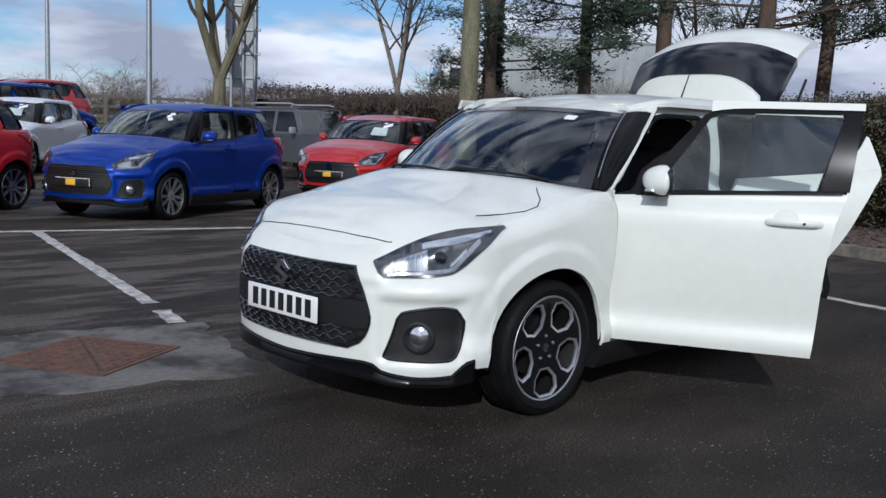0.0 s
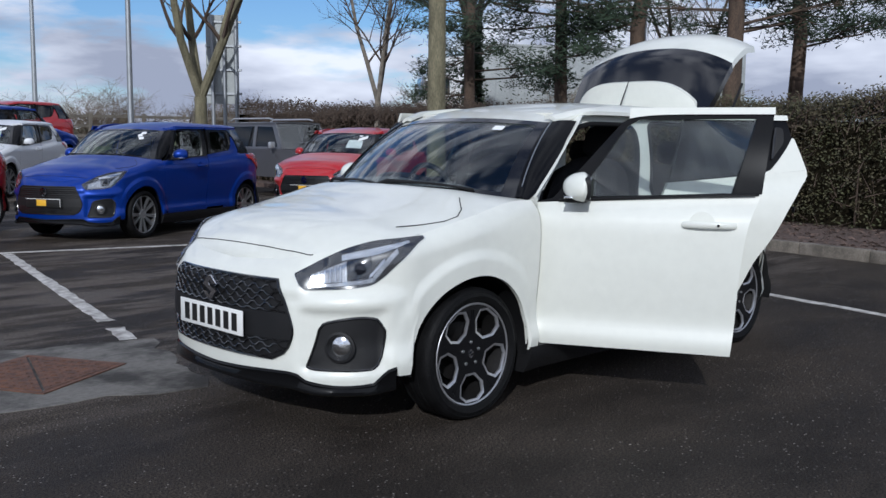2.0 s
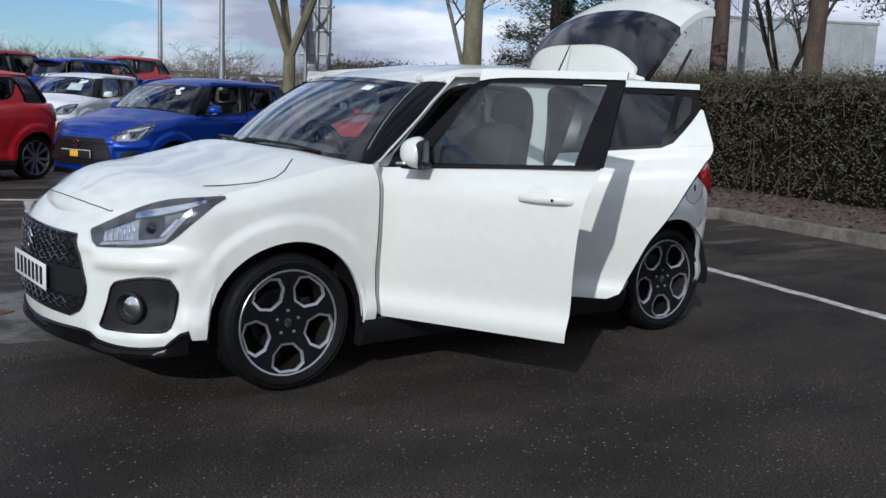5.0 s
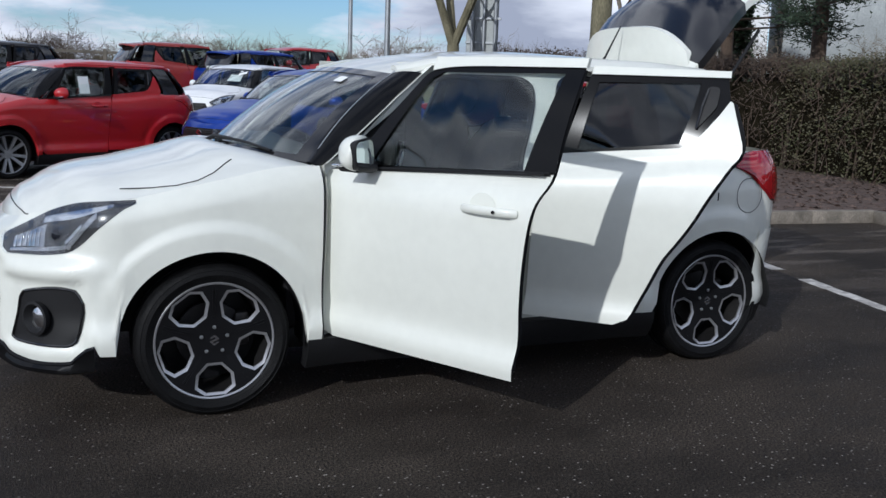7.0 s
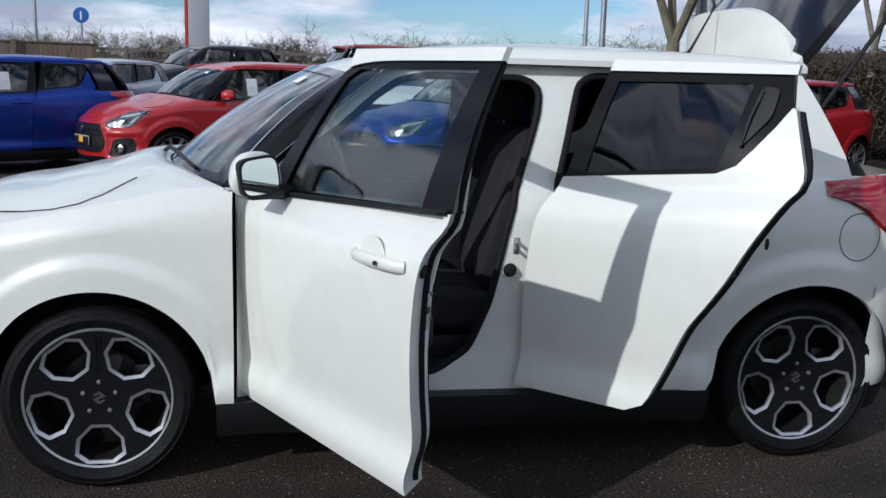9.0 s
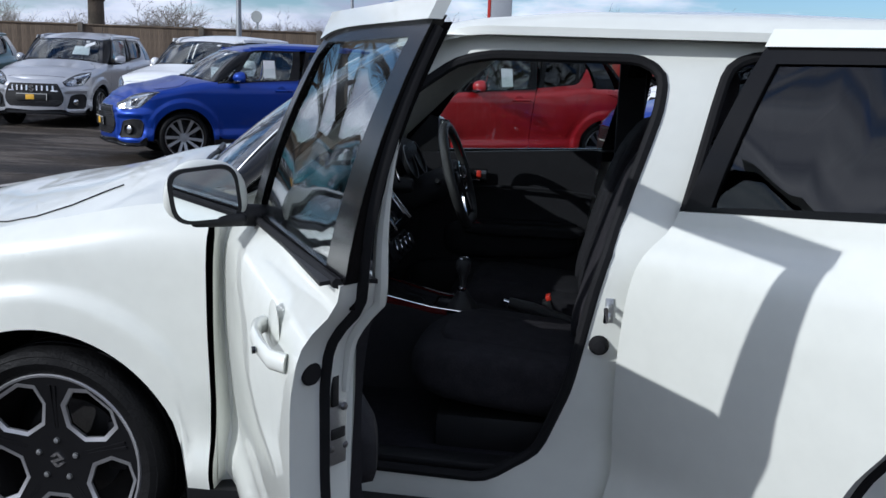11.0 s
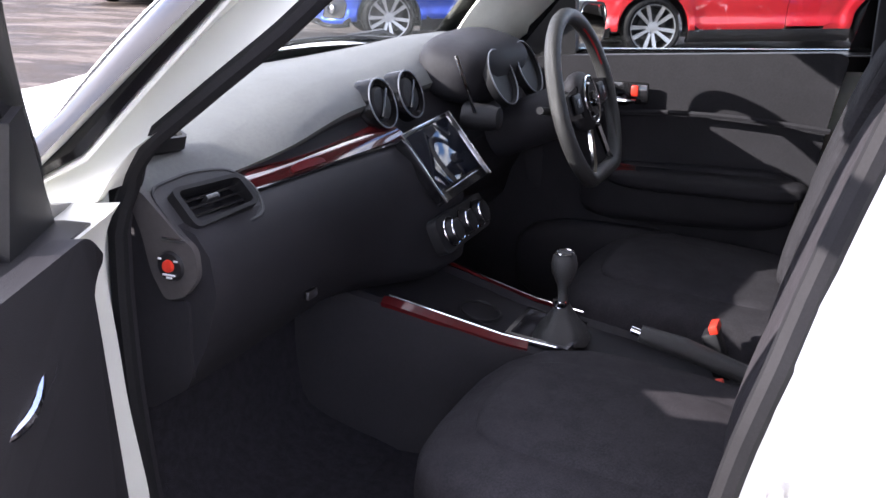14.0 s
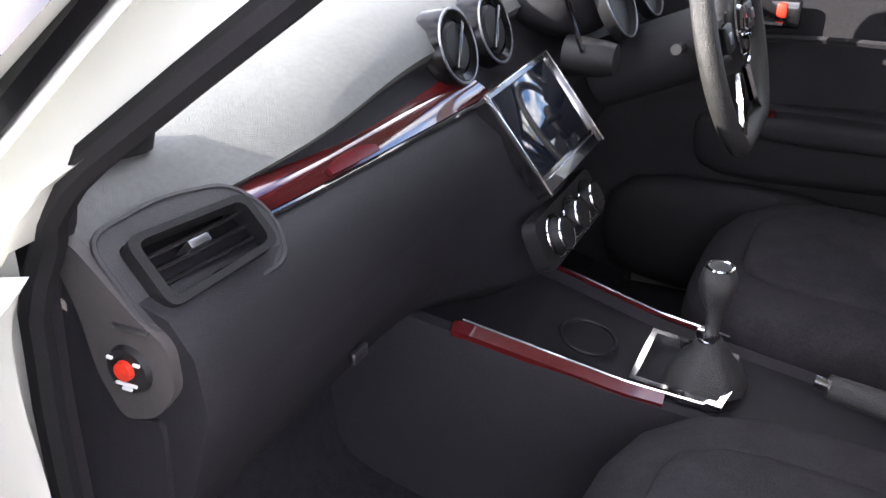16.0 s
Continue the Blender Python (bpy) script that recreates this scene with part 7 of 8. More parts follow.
for k in range(5200):
    c = Vector((rnd.uniform(5.4, 11.0), rnd.uniform(-4.5, 8.0), 0.112))
    if c.x < table(c.y, (-4.5, -2.6, 0.25, 2.0, 2.94, 3.2, 3.6, 8.0), (6.55, 6.95, 7.58, 7.95, 8.1, 6.5, 5.35, 5.45)) or c.y > 5.4 + 0.35 * (c.x - 5.5):
        continue
    a = rnd.uniform(0, 6.28)
    u = Vector((math.cos(a), math.sin(a), rnd.uniform(-0.2, 0.4))) * rnd.uniform(0.02, 0.06)
    v = Vector((-math.sin(a), math.cos(a), rnd.uniform(0.0, 0.5))) * rnd.uniform(0.008, 0.022)
    i = len(chip_v)
    chip_v += [c + u, c + v + Vector((0, 0, 0.012)), c - u, c - v]
    chip_f += [(i, i + 1, i + 2), (i, i + 2, i + 3)]
chips = thing("mulch_chips", bmesh.new(), SOIL, "loose bark chips lying on the planting bed", "mulch", kind="stuff")
chips.data.from_pydata(chip_v, [], chip_f)
chips.data.update()
kerb = root("kerb", "pale concrete kerb round the planting bed", "kerb")
kerb["kind"] = "structure"
for (x0, y0), (x1, y1) in zip(KERB, KERB[1:]):
    a, b = Vector((x0, y0, 0)), Vector((x1, y1, 0))
    d = (b - a).normalized()
    n = max(1, round((b - a).length / 0.915))
    for k in range(n):
        mid = a.lerp(b, (k + 0.5) / n)
        rot = Matrix.Rotation(math.atan2(d.y, d.x), 4, "Z")
        part("kerb_stone", box(((b - a).length / n - 0.008, 0.13, 0.17), (mid.x, mid.y, 0.045 + 0.003 * ((k * 7) % 3)), 0.012, 2, rot), KERB_STONE, kerb)

# manhole cover and the concrete patch round it
cover = root("manhole_cover", "rusty square manhole cover in a worn concrete patch", "manhole cover")
mm = Matrix.Translation((-1.115, 1.375, 0.0)) @ Matrix.Rotation(radians(29), 4, "Z")
for sx in (-1, 1):
    tri = [(-0.296, -0.284), (-0.296, 0.296), (0.284, 0.296)] if sx > 0 else [(-0.284, -0.296), (0.296, -0.296), (0.296, 0.284)]
    part("cover_half", prism(tri, lambda a, b, c: mm @ Vector((a, b, 0.012 - c)), 0.010), RUST, cover)
for k in range(10):
    for j in range(10):
        a, b = -0.26 + 0.058 * j, -0.26 + 0.058 * k
        if abs(a - b) > 0.03:
            part("tread", box((0.032, 0.012, 0.005), turn=mm @ Matrix.Translation((a, b, 0.013)) @ Matrix.Rotation(radians(45 if (k + j) % 2 else -45), 4, "Z")), RUST, cover)
ringo = [(-0.34, -0.33), (0.34, -0.33), (0.34, 0.33), (-0.34, 0.33)]
part("cover_frame", prism(ringo, lambda a, b, c: mm @ Vector((a, b, 0.010 - c)), 0.008, holes=[[(-0.308, -0.298), (0.308, -0.298), (0.308, 0.298), (-0.308, 0.298)]]), RUST, cover)
rnd = random.Random(5)
edge = []
for k in range(40):
    a = 2 * math.pi * k / 40
    sq = 1 / max(abs(math.cos(a)), abs(math.sin(a)))
    edge.append((math.cos(a) * sq * (0.95 + 0.08 * rnd.random()), math.sin(a) * sq * (0.62 + 0.10 * rnd.random())))
thing("ground_patch", prism(edge, lambda a, b, c: Matrix.Translation((-1.35, 1.42, 0)) @ Matrix.Rotation(radians(-14), 4, "Z") @ Vector((a, b, 0.004 - c)), 0.003), PATCH,
      "worn grey concrete patch round the cover", "ground", kind="structure")


# ---- trees and hedges ----
def limb(bm, p, d, length, r, depth, rnd, twist=0.5, droop=0.0, kids=(2, 4), sides=5):
    """A tapering crooked branch with smaller ones on it."""
    pts, rad = [p.copy()], [r]
    n = 4 if depth > 0 else 3
    for k in range(n):
        d = (d + Vector((rnd.uniform(-1, 1), rnd.uniform(-1, 1), rnd.uniform(-0.6, 1) - droop)) * 0.22 * twist).normalized()
        p = p + d * length / n
        pts.append(p.copy())
        rad.append(r * (1 - 0.72 * (k + 1) / n) if depth == 0 else r * (1 - 0.5 * (k + 1) / n))
    tube(pts, r, sides if depth > 1 else (4 if depth else 3), bm, taper=rad)
    if depth > 0:
        for k in range(rnd.randint(*kids)):
            t = rnd.uniform(0.3, 1.0)
            i = min(n - 1, int(t * n))
            q = pts[i].lerp(pts[i + 1], t * n - i)
            out = d.orthogonal().normalized()
            out.rotate(Matrix.Rotation(rnd.uniform(0, 2 * math.pi), 3, d))
            nd = (d * 0.75 + out * rnd.uniform(0.5, 1.0) + Vector((0, 0, 0.15 - droop))).normalized()
            limb(bm, q, nd, length * rnd.uniform(0.5, 0.78), max(0.006, rad[i] * 0.55), depth - 1, rnd, twist, droop, kids, sides)
    return pts[-1]


def bare_tree(x, y, z, height, radius, seed, label, bark=BARK, twig=TWIG, fork=0.35, stems=3, spread_=0.5, depth=4, kids=(3, 4), lean=(0, 0)):
    rnd = random.Random(seed)
    tree = root("bare_tree", label, "tree", "bare trees", Matrix.Translation((x, y, z)))
    bm = bmesh.new()
    top = Vector((lean[0] * height * fork, lean[1] * height * fork, height * fork))
    tube([(0, 0, -0.2), (0, 0, 0.15), top * 0.5 + Vector((rnd.uniform(-0.05, 0.05), 0, 0)), top], radius, 10, bm, taper=[radius * 1.35, radius * 1.1, radius, radius * 0.92])
    ends = []
    for k in range(stems):
        a = 2 * math.pi * k / stems + rnd.uniform(-0.3, 0.3)
        d = Vector((math.cos(a) * spread_, math.sin(a) * spread_, 1)).normalized()
        pts = [top - Vector((0, 0, 0.05))]
        rad = [radius * 0.7]
        p = pts[0].copy()
        for j in range(4):
            d = (d + Vector((rnd.uniform(-0.12, 0.12), rnd.uniform(-0.12, 0.12), 0.12))).normalized()
            p = p + d * height * (1 - fork) * 0.2
            pts.append(p.copy())
            rad.append(radius * (0.62 - 0.11 * j))
            ends.append((p.copy(), d.copy(), rad[-1]))
        tube(pts, radius, 8, bm, taper=rad)
    part("trunk", bm, bark, tree, "trunk and main limbs")
    bm = bmesh.new()
    for p, d, r in ends:
        for k in range(rnd.randint(1, 2)):
            out = Vector((rnd.uniform(-1, 1), rnd.uniform(-1, 1), rnd.uniform(0.1, 0.9))).normalized()
            limb(bm, p, (d * 0.5 + out).normalized(), height * rnd.uniform(0.14, 0.24), r * 0.55, depth - 2, rnd, 0.9, 0.0, kids)
    part("crown", bm, twig, tree, "bare twiggy crown")
    return tree


def pine(x, y, height, radius, seed, label, crown_from=0.34, reach=2.6, z=0.1):
    rnd = random.Random(seed)
    tree = root("pine_tree", label, "tree", "pine trees", Matrix.Translation((x, y, z)))
    bm = bmesh.new()
    pts = [Vector((0, 0, -0.2)), Vector((0, 0, 0.2))] + [Vector((rnd.uniform(-0.06, 0.06) * k, rnd.uniform(-0.06, 0.06) * k, height * k / 7)) for k in range(1, 8)]
    tube(pts, radius, 12, bm, taper=[radius * 1.3, radius * 1.12] + [radius * (1 - 0.11 * k) for k in range(1, 8)])
    part("trunk", bm, PINE_BARK, tree, "straight scaly trunk")
    wood, leaf = bmesh.new(), bmesh.new()
    for k in range(26):
        h = height * (crown_from + (1 - crown_from) * ((k + rnd.random()) / 26) ** 1.4)
        a = rnd.uniform(0, 2 * math.pi)
        ln = reach * (1 - 0.6 * (h / height - crown_from) / (1 - crown_from)) * rnd.uniform(0.55, 1.1)
        d = Vector((math.cos(a), math.sin(a), rnd.uniform(-0.15, 0.35))).normalized()
        p0 = Vector((0, 0, h))
        p1, p2 = p0 + d * ln * 0.5 + Vector((0, 0, -0.05)), p0 + d * ln + Vector((0, 0, rnd.uniform(-0.1, 0.25)))
        tube([p0, p1, p2], 0.03, 5, wood, taper=[0.032, 0.020, 0.008])
        for j in range(7):
            c = p0.lerp(p2, rnd.uniform(0.35, 1.05)) + Vector((rnd.gauss(0, 0.22), rnd.gauss(0, 0.22), rnd.gauss(0.02, 0.14)))
            tube([p0.lerp(p2, 0.4), c], 0.01, 3, wood)
            for q in range(95):
                o = Vector((rnd.gauss(0, 0.19), rnd.gauss(0, 0.19), rnd.gauss(0, 0.10)))
                w = Vector((rnd.uniform(-1, 1), rnd.uniform(-1, 1), rnd.uniform(-0.4, 1))).normalized()
                s = w.orthogonal().normalized() * 0.020
                v = [leaf.verts.new(c + o + s), leaf.verts.new(c + o - s), leaf.verts.new(c + o + w * rnd.uniform(0.10, 0.19))]
                leaf.faces.new(v)
    part("branchwork", wood, PINE_BARK, tree)
    crown = part("crown", leaf, NEEDLE, tree, "dark green needle crown")
    return tree


pine(14.2, 7.9, 12.5, 0.20, 3, "tall pine with a bare lower trunk behind the hedge", 0.27, 2.6)
pine(13.0, 5.1, 12.5, 0.19, 4, "pine standing close behind the clipped hedge", 0.25, 2.8)
pine(13.9, 9.7, 12.0, 0.17, 5, "pine behind the clipped hedge", 0.22, 3.0)
pine(16.5, 5.5, 12.0, 0.18, 6, "pine at the back of the bed", 0.26, 2.8)
pine(15.0, 13.5, 12.0, 0.17, 8, "pine beside the ivy-covered trunk", 0.20, 3.6)
pine(19.5, 1.0, 11.0, 0.18, 9, "pine at the far end of the bed", 0.30, 2.8)

bare_tree(6.05, 5.65, 0.1, 9.0, 0.13, 11, "mossy bare tree in the planting bed", BARK_GREEN, TWIG, 0.34, 3, 0.35, 4)
bare_tree(10.7, 19.7, 0.1, 10.5, 0.18, 12, "pollarded bare tree with forked pale limbs", BARK_GREEN, TWIG, 0.22, 4, 0.42, 3, (1, 2))
bare_tree(14.0, 16.1, 0.1, 7.5, 0.09, 13, "slender birch with a pale trunk", KERB_STONE, TWIG, 0.30, 3, 0.30, 5, (3, 4))
bare_tree(16.8, 15.2, 0.1, 9.5, 0.16, 14, "bare tree with a thick ivy-covered trunk", BARK, TWIG, 0.40, 3, 0.4, 4)
bare_tree(18.0, 9.0, 0.1, 7.0, 0.08, 15, "thin bare tree behind the hedge", BARK, TWIG_PALE, 0.25, 4, 0.45, 5, (3, 4))
bare_tree(22.0, 3.5, 0.1, 6.5, 0.08, 16, "pale bare tree behind the hedge", BARK, TWIG_PALE, 0.22, 5, 0.45, 5, (3, 4))
bare_tree(-13.5, 24.5, 0.0, 11.0, 0.26, 17, "large bare oak behind the board fence", BARK, TWIG, 0.25, 4, 0.7, 5, (3, 4))
bare_tree(-19.5, 23.0, 0.0, 11.0, 0.26, 18, "large bare tree behind the board fence", BARK, TWIG, 0.25, 4, 0.7, 5, (3, 4))

# ivy on one trunk
ivy_bm = bmesh.new()
rnd = random.Random(31)
for k in range(5200):
    a, h = rnd.uniform(0, 2 * math.pi), rnd.uniform(0.1, 4.6)
    r = 0.17 + 0.22 * abs(rnd.gauss(0, 0.6)) * (1.2 - h / 6)
    c = Vector((16.8 + r * math.cos(a), 15.2 + r * math.sin(a), h))
    u = Vector((rnd.uniform(-1, 1), rnd.uniform(-1, 1), rnd.uniform(-1, 1))).normalized() * 0.06
    w = u.orthogonal().normalized() * 0.05
    ivy_bm.faces.new([ivy_bm.verts.new(c + u), ivy_bm.verts.new(c + w), ivy_bm.verts.new(c - u), ivy_bm.verts.new(c - w)])
thing("ivy", ivy_bm, IVY, "dark green ivy climbing a trunk", "ivy", kind="stuff")


def hedge(points, height, depth, seed, label, leaf=HEDGE_LEAF, count=900, twigs=160, leaf_size=0.045):
    """A clipped hedge: a thin dark sheet for the shade inside, stems and twigs, and small leaves all through it."""
    rnd = random.Random(seed)
    h = root("hedge", label, "hedge", "hedges")
    core, sticks, leaves = bmesh.new(), bmesh.new(), bmesh.new()
    rows_v, rows_f = [], []
    for (x0, y0), (x1, y1) in zip(points, points[1:]):
        a, b = Vector((x0, y0, 0)), Vector((x1, y1, 0))
        d = (b - a).normalized()
        w = Vector((-d.y, d.x, 0))
        ln = (b - a).length
        n = int(ln / 0.35)

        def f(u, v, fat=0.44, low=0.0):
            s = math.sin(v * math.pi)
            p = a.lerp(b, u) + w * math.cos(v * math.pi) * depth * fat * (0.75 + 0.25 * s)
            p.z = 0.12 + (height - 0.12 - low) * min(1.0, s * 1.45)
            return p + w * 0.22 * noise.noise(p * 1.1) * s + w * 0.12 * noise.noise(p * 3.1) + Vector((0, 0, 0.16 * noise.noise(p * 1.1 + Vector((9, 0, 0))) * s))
        # added dark sheet among the twigs, standing in for the hedge's inner shade
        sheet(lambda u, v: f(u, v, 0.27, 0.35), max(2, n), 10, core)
        for k in range(int(twigs * ln)):
            u, v = rnd.random(), rnd.random()
            p = f(u, v)
            up = Vector((rnd.gauss(0, 0.45), rnd.gauss(0, 0.45), rnd.uniform(0.1, 1))).normalized()
            tube([p - up * 0.22, p + up * rnd.uniform(0.02, 0.22)], 0.004, 3, sticks, taper=[0.008, 0.0025])
        for k in range(int(5 * ln)):
            p = f(rnd.random(), rnd.choice((0.03, 0.97)), 0.36)
            p.z = 0.1
            q = p + Vector((rnd.gauss(0, 0.12), rnd.gauss(0, 0.12), rnd.uniform(0.5, 1.1)))
            tube([p, q], 0.012, 4, sticks, taper=[0.018, 0.008])
        for k in range(int(count * ln)):
            v = rnd.random()
            p = f(rnd.random(), v)
            hole = noise.noise(p * 2.3 + Vector((3, 1, 7)))
            if hole < -0.28 and rnd.random() < 0.75:
                continue
            p = p + Vector((rnd.gauss(0, 0.09), rnd.gauss(0, 0.09), rnd.gauss(0, 0.09)))
            o = Vector((rnd.uniform(-1, 1), rnd.uniform(-1, 1), rnd.uniform(-1, 1))).normalized()
            uu = o * rnd.uniform(0.5, 1.0) * leaf_size
            vv = o.orthogonal().normalized() * leaf_size * 0.45
            c = len(rows_v)
            rows_v += [p + uu, p + vv, p - uu, p - vv]
            rows_f.append((c, c + 1, c + 2, c + 3))
    part("core", core, HEDGE_SHADE, h)
    part("brushwood", sticks, TWIG, h)
    lv = part("foliage", leaves, leaf, h)
    lv.data.from_pydata(rows_v, [], rows_f)
    lv.data.update()
    return h


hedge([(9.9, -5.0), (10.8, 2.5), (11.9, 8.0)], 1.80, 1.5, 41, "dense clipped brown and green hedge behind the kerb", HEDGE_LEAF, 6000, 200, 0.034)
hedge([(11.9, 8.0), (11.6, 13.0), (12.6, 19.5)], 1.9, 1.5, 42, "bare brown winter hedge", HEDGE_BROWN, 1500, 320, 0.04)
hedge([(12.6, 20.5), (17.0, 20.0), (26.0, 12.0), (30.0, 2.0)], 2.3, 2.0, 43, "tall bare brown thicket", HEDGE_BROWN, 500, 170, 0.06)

# ---- bank, road fence and hedgerow ----
bank_bm = bmesh.new()
def bank(u, v):
    x = lerp(-60, 80, u)
    base = 29.5 - 0.20 * x if x < 20 else 25.5 - 0.62 * (x - 20)
    return Vector((x, base + v * 60, table(v, (0.0, 0.05, 0.1, 0.14, 1.0), (-0.05, 0.45, 0.95, 1.05, 1.1))))
sheet(bank, 40, 14, bank_bm)
thing("bank", bank_bm, GRASS, "low grassy bank below the road", "bank", kind="structure")


def rail_fence(a, b, label):
    f = root("rail_fence", label, "fence", "rail fences")
    a, b = Vector(a), Vector(b)
    n = int((b - a).length / 1.9)
    rot = Matrix.Rotation(math.atan2((b - a).y, (b - a).x), 4, "Z")
    for k in range(n + 1):
        p = a.lerp(b, k / n)
        part("post", box((0.13, 0.13, 1.35), (p.x, p.y, p.z + 0.55), 0.01, 1, rot), GREY_WOOD, f)
    mid = (a + b) / 2
    for h in (0.38, 0.74, 1.10):
        part("rail", box(((b - a).length, 0.045, 0.10), (mid.x, mid.y, mid.z + h), 0.006, 1, rot @ Matrix.Rotation(-math.atan2(b.z - a.z, (b - a).xy.length), 4, "Y")), GREY_WOOD, f)
    return f


rail_fence((-20, 36.6, 0.95), (18, 29.0, 0.95), "weathered post and rail fence along the road")
rail_fence((19, 28.5, 0.95), (44, 12.0, 0.95), "weathered post and rail fence above the thicket")

# low bare thorn bushes along the road, built as a few shapes and set out again and again
def thorn(seed, pale):
    rnd = random.Random(seed)
    bush = root("thorn_bush", "leafless tangled thorn bush along the road fence", "bush", "roadside bushes")
    bm = bmesh.new()
    for k in range(9):
        a = rnd.uniform(0, 2 * math.pi)
        limb(bm, Vector((rnd.uniform(-0.6, 0.6), rnd.uniform(-0.4, 0.4), -0.1)), Vector((math.cos(a) * 0.5, math.sin(a) * 0.5, 1)).normalized(), rnd.uniform(1.1, 1.7), 0.035, 3, rnd, 1.5, 0.1, (4, 6))
    part("crown", bm, TWIG_PALE if pale else TWIG, bush)
    return bush


shapes = [thorn(60 + k, k % 2) for k in range(4)]
rnd = random.Random(77)
spots = []
for k in range(46):
    x = lerp(-34, 24, k / 45) + rnd.uniform(-0.5, 0.5)
    spots.append((x, 38.0 - 0.20 * x + rnd.uniform(-0.8, 1.6), rnd.uniform(0.74, 1.12)))
for k in range(16):
    x = lerp(24, 46, k / 15) + rnd.uniform(-0.5, 0.5)
    spots.append((x, 29.0 - 0.62 * (x - 20) + rnd.uniform(-0.5, 1.5), rnd.uniform(0.8, 1.2)))
for k, (x, y, s) in enumerate(spots):
    m = Matrix.Translation((x, y, 0.95)) @ Matrix.Rotation(rnd.uniform(0, 6.28), 4, "Z") @ Matrix.Diagonal((s * 1.15, s * 1.15, s, 1))
    if k < 4:
        shapes[k].matrix_basis = m
    else:
        copy_thing(shapes[k % 4], m)

far_bm = bmesh.new()
sheet(lambda u, v: Vector((lerp(-160, 190, u), 95 - 0.35 * lerp(-160, 190, u) + 4 * v, 1.0 + v * (1.6 + 0.8 * noise.noise(Vector((u * 60, 0, 0))) + 0.8 * noise.noise(Vector((u * 240, 4, 0)))))), 420, 4, far_bm)
sheet(lambda u, v: Vector((90 + 10 * v - 30 * u, lerp(-140, 70, u), 0.2 + v * (2.6 + 1.2 * noise.noise(Vector((u * 50, 7, 0))) + 0.9 * noise.noise(Vector((u * 210, 2, 0)))))), 300, 4, far_bm)
thing("far_hedgerow", far_bm, FAR_GREEN, "far hedgerow along the skyline", "hedgerow", kind="stuff")


# ---- close-boarded fence on the left ----
def board_fence(a, b, height):
    f = root("board_fence", "tall close-boarded wooden fence behind parked cars", "fence")
    a, b = Vector(a), Vector(b)
    ln = (b - a).length
    d = (b - a).normalized()
    rot = Matrix.Rotation(math.atan2(d.y, d.x), 4, "Z")
    w = Vector((d.y, -d.x, 0))
    board = box((0.118, 0.022, height - 0.15), bevel=0.004, segments=1)
    finish(board)
    me = bpy.data.meshes.new("board")
    board.to_mesh(me)
    board.free()
    me.materials.append(WOOD)
    n = int(ln / 0.112)
    for k in range(n):
        p = a + d * (k + 0.5) * 0.112
        ob = new("board", me)
        ob.parent = f
        ob.matrix_basis = Matrix.Translation((p.x, p.y, height / 2 + 0.06)) @ rot @ Matrix.Rotation(radians(5), 4, "Z")
    bay = 3.0
    for k in range(int(ln / bay) + 1):
        p = a + d * k * bay + w * 0.06
        part("post", box((0.12, 0.10, height + 0.10), (p.x, p.y, height / 2), 0.008, 1, rot), GREY_WOOD, f)
    mid = (a + b) / 2 + w * 0.01
    part("capping", box((ln, 0.07, 0.035), (mid.x, mid.y, height + 0.0), 0.004, 1, rot), WOOD, f)
    return f


board_fence((-26, 16.0, 0), (-3.9, 22.4, 0), 1.95)


# ---- posts and signs ----
def post(name, x, y, z, height, r, label, category, lamp=False):
    p = root(name, label, category)
    part("column", tube([(x, y, z - 0.2), (x, y, z + height * 0.35), (x, y, z + height)], r, 12, taper=[r * 1.25, r, r * 0.7]), GALV, p)
    if lamp:
        part("lantern", box((0.6, 0.22, 0.10), (x, y - 0.35, z + height), 0.03), GALV, p)
    return p


post("lamp_post", 9.1, 20.6, 0, 9.0, 0.075, "tall galvanised lamp post by the fence", "lamp post", True)
post("lamp_post", 19.0, 52.0, 1.0, 12.0, 0.13, "tall galvanised lamp post beside the road", "lamp post", True)
post("lamp_post", -7.1, 19.4, 0, 8.0, 0.06, "galvanised lamp post in front of the board fence", "lamp post", True)
post("lamp_post", -8.5, 36.0, 1.0, 9.0, 0.06, "slim dark post beside the road", "lamp post")
post("lamp_post", 20.5, 12.0, 0.1, 9.0, 0.10, "dark post among the pines", "post")

sign = root("road_sign", "back of a large grey road sign on three posts", "road sign")
sd = Vector((0.80, -0.60, 0))
for k in (-0.34, 0.0, 0.34):
    c = Vector((12.4, 21.2, 0)) + sd * k
    part("sign_post", tube([c, c + Vector((0, 0, 4.9))], 0.055, 10), GALV, sign)
part("sign_panel", box((0.95, 0.05, 2.6), (12.4, 21.3, 3.6), 0.01, 1, Matrix.Rotation(math.atan2(sd.y, sd.x), 4, "Z")), SIGN_GREY, sign)
for h in (2.6, 3.3, 4.0, 4.7):
    part("sign_rail", box((1.05, 0.06, 0.07), (12.4, 21.24, h), 0.008, 1, Matrix.Rotation(math.atan2(sd.y, sd.x), 4, "Z")), GALV, sign)

blue = root("round_sign", "round blue road sign on a post", "road sign")
part("sign_post", tube([(-6.8, 36.0, 1.0), (-6.8, 36.0, 3.4)], 0.04, 10), GALV, blue)
part("disc", lathe([(0.0, -0.03), (0.29, -0.03), (0.30, 0.0), (0.0, 0.0)], 32, at=(-6.8, 35.94, 3.35)), SIGN_BLUE, blue, "blue disc")
part("arrow", box((0.06, 0.01, 0.34), (-6.8, 35.90, 3.33), 0.01, 1), PAPER, blue)
small = root("small_sign", "small dark sign on a post behind the fence", "road sign")
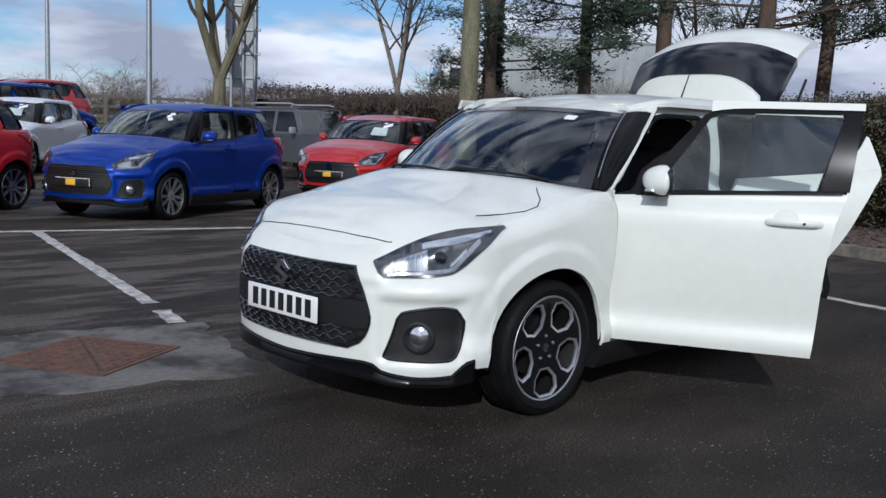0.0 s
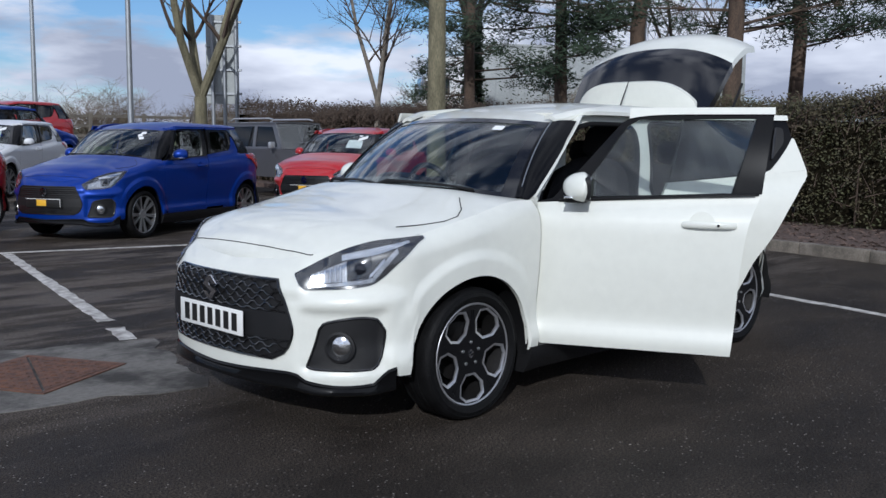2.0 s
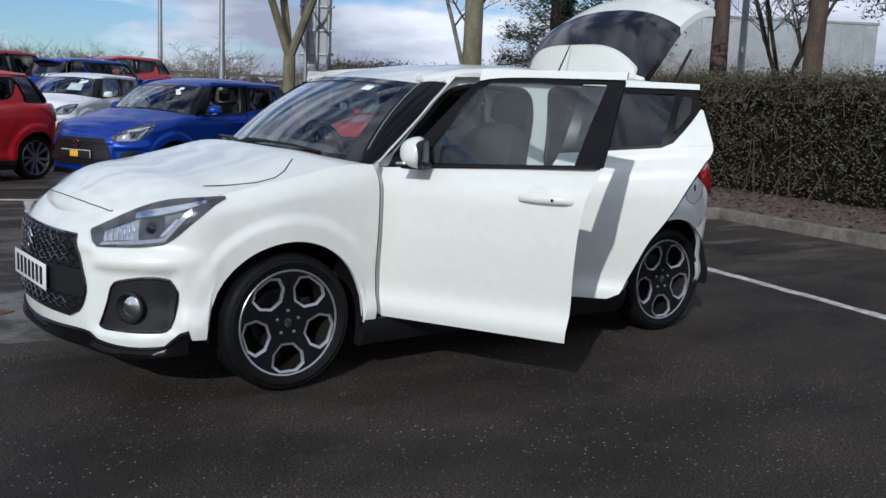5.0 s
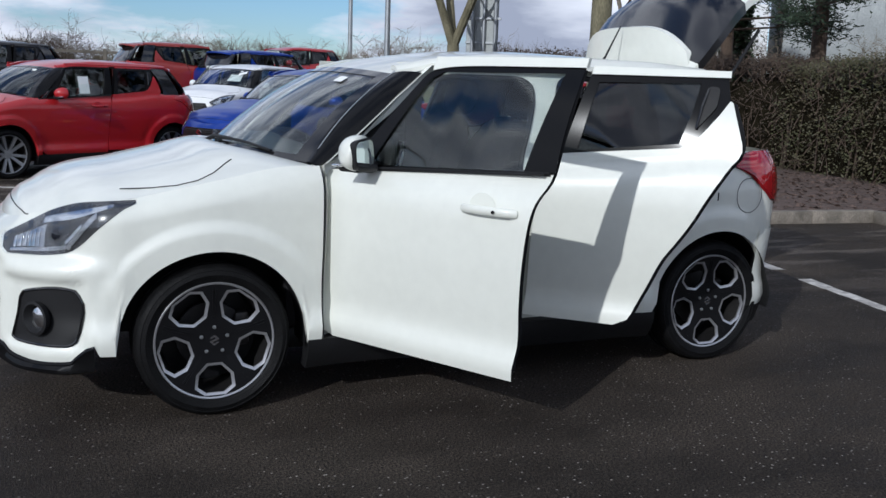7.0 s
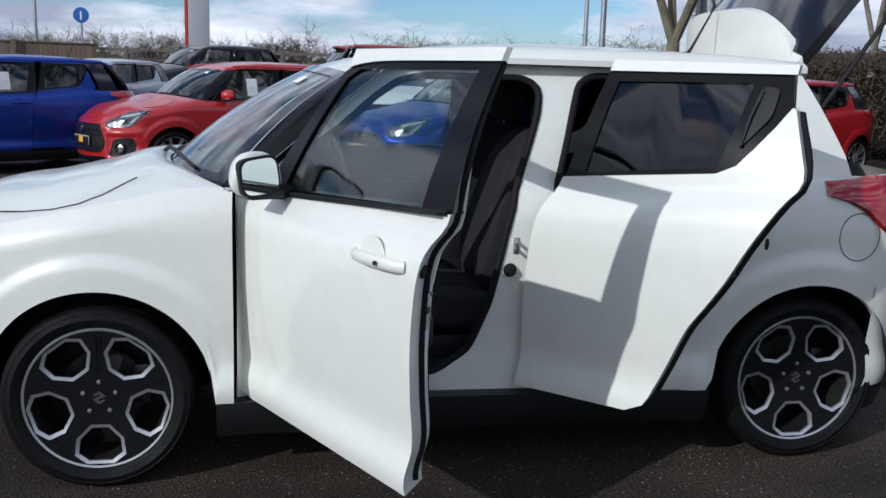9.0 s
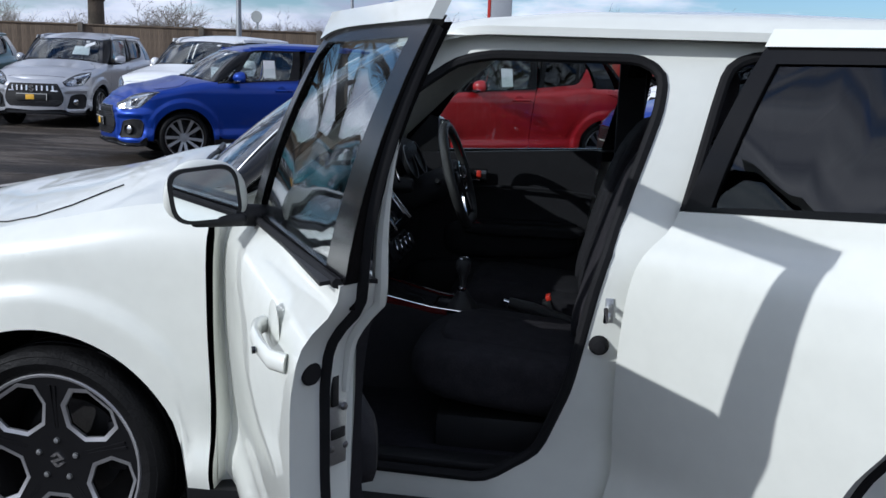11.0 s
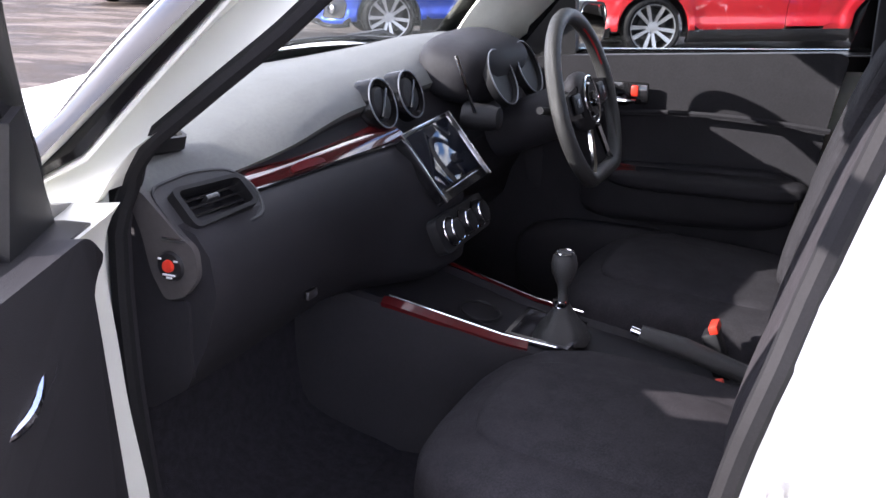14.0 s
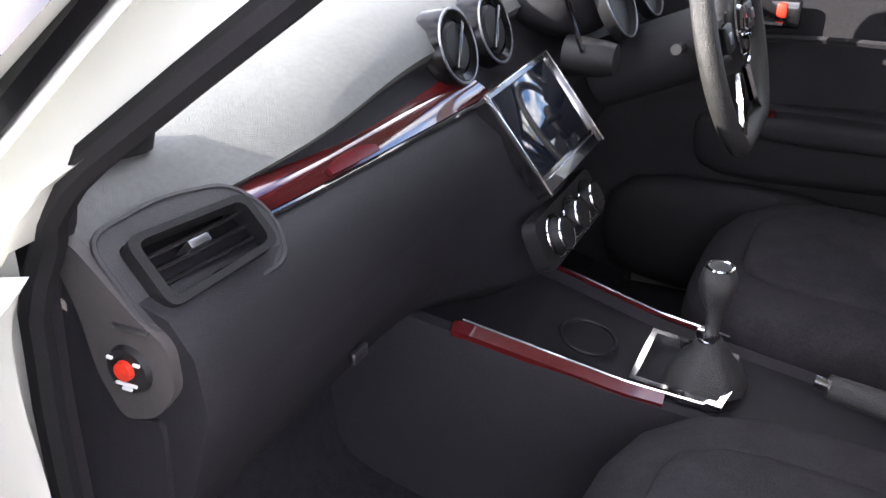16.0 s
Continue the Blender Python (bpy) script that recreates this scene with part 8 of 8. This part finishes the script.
part("sign_post", tube([(-8.7, 25.2, 0.0), (-8.7, 25.2, 2.6)], 0.035, 8), GALV, small)
part("panel", lathe([(0.0, -0.03), (0.17, -0.03), (0.17, 0.0), (0.0, 0.0)], 20, at=(-8.7, 25.15, 2.45)), SIGN_GREY, small)

totem = root("totem_sign", "tall grey sign pillar with a red edge", "sign")
part("panel", box((0.80, 0.25, 7.0), (-2.25, 34.6, 3.5), 0.03), SIGN_SILVER, totem)
part("red_edge", box((0.12, 0.27, 7.0), (-2.71, 34.6, 3.5), 0.01), SIGN_RED, totem, "red edge")
for k in range(3):
    part("text_bar", box((0.55, 0.02, 0.10), (-2.2, 34.46, 5.6 - 0.4 * k), 0.004), SIGN_RED if k == 0 else SIGN_GREY, totem)

# a lorry on the road behind the fence
truck = root("lorry", "white lorry cab pulling a long grey curtain-sided trailer", "lorry")
tm = Matrix.Translation((27.5, 28.9, 1.6)) @ Matrix.Rotation(math.atan2(-0.55, 0.84), 4, "Z")
part("curtain", box((13.2, 2.5, 2.75), turn=tm @ Matrix.Translation((9.3, 0, 2.62)), bevel=0.05), TRAILER, truck, "grey curtain side")
part("headboard", box((0.12, 2.54, 2.9), turn=tm @ Matrix.Translation((2.62, 0, 2.62)), bevel=0.03), PLASTIC, truck, "dark trailer headboard")
part("roof_edge", box((13.3, 2.56, 0.12), turn=tm @ Matrix.Translation((9.3, 0, 4.04)), bevel=0.02), SIGN_GREY, truck)
part("chassis", box((13.0, 2.3, 0.3), turn=tm @ Matrix.Translation((9.3, 0, 1.05)), bevel=0.03), PLASTIC, truck)
for k in range(12):
    part("curtain_strap", box((0.06, 2.54, 2.55), turn=tm @ Matrix.Translation((3.4 + k * 1.08, 0, 2.62))), SIGN_GREY, truck)
cab = rounded([(0.0, 0.45), (0.02, 1.6), (0.28, 3.0), (0.75, 3.45), (2.05, 3.5), (2.1, 0.45)], 0.12)
part("cab", prism(cab, lambda a, b, c: tm @ Vector((a, c - 1.22, b)), 2.44), WHITE, truck, "white cab")
part("cab_screen", box((0.03, 2.1, 0.85), turn=tm @ Matrix.Translation((0.10, 0, 2.15)) @ Matrix.Rotation(radians(11), 4, "Y"), bevel=0.01), GLOSS_BLACK, truck)
for y in (-1.235, 1.235):
    part("cab_window", prism([(0.45, 1.75), (0.55, 2.5), (1.25, 2.5), (1.25, 1.75)], lambda a, b, c: tm @ Vector((a, y + c - 0.01, b)), 0.02), GLOSS_BLACK, truck)
    part("cab_mirror", box((0.12, 0.22, 0.5), turn=tm @ Matrix.Translation((0.15, y * 1.1, 2.1)), bevel=0.03), PLASTIC, truck)
for x in (1.0, 3.9, 12.4, 13.6, 14.8):
    for y in (-1.1, 1.1):
        bm = lathe([(0.0, -0.15), (0.46, -0.15), (0.5, -0.1), (0.5, 0.1), (0.46, 0.15), (0.0, 0.15)], 24, at=(x, y, 0.5))
        bmesh.ops.transform(bm, matrix=tm, verts=bm.verts)
        part("wheel", bm, TYRE, truck)
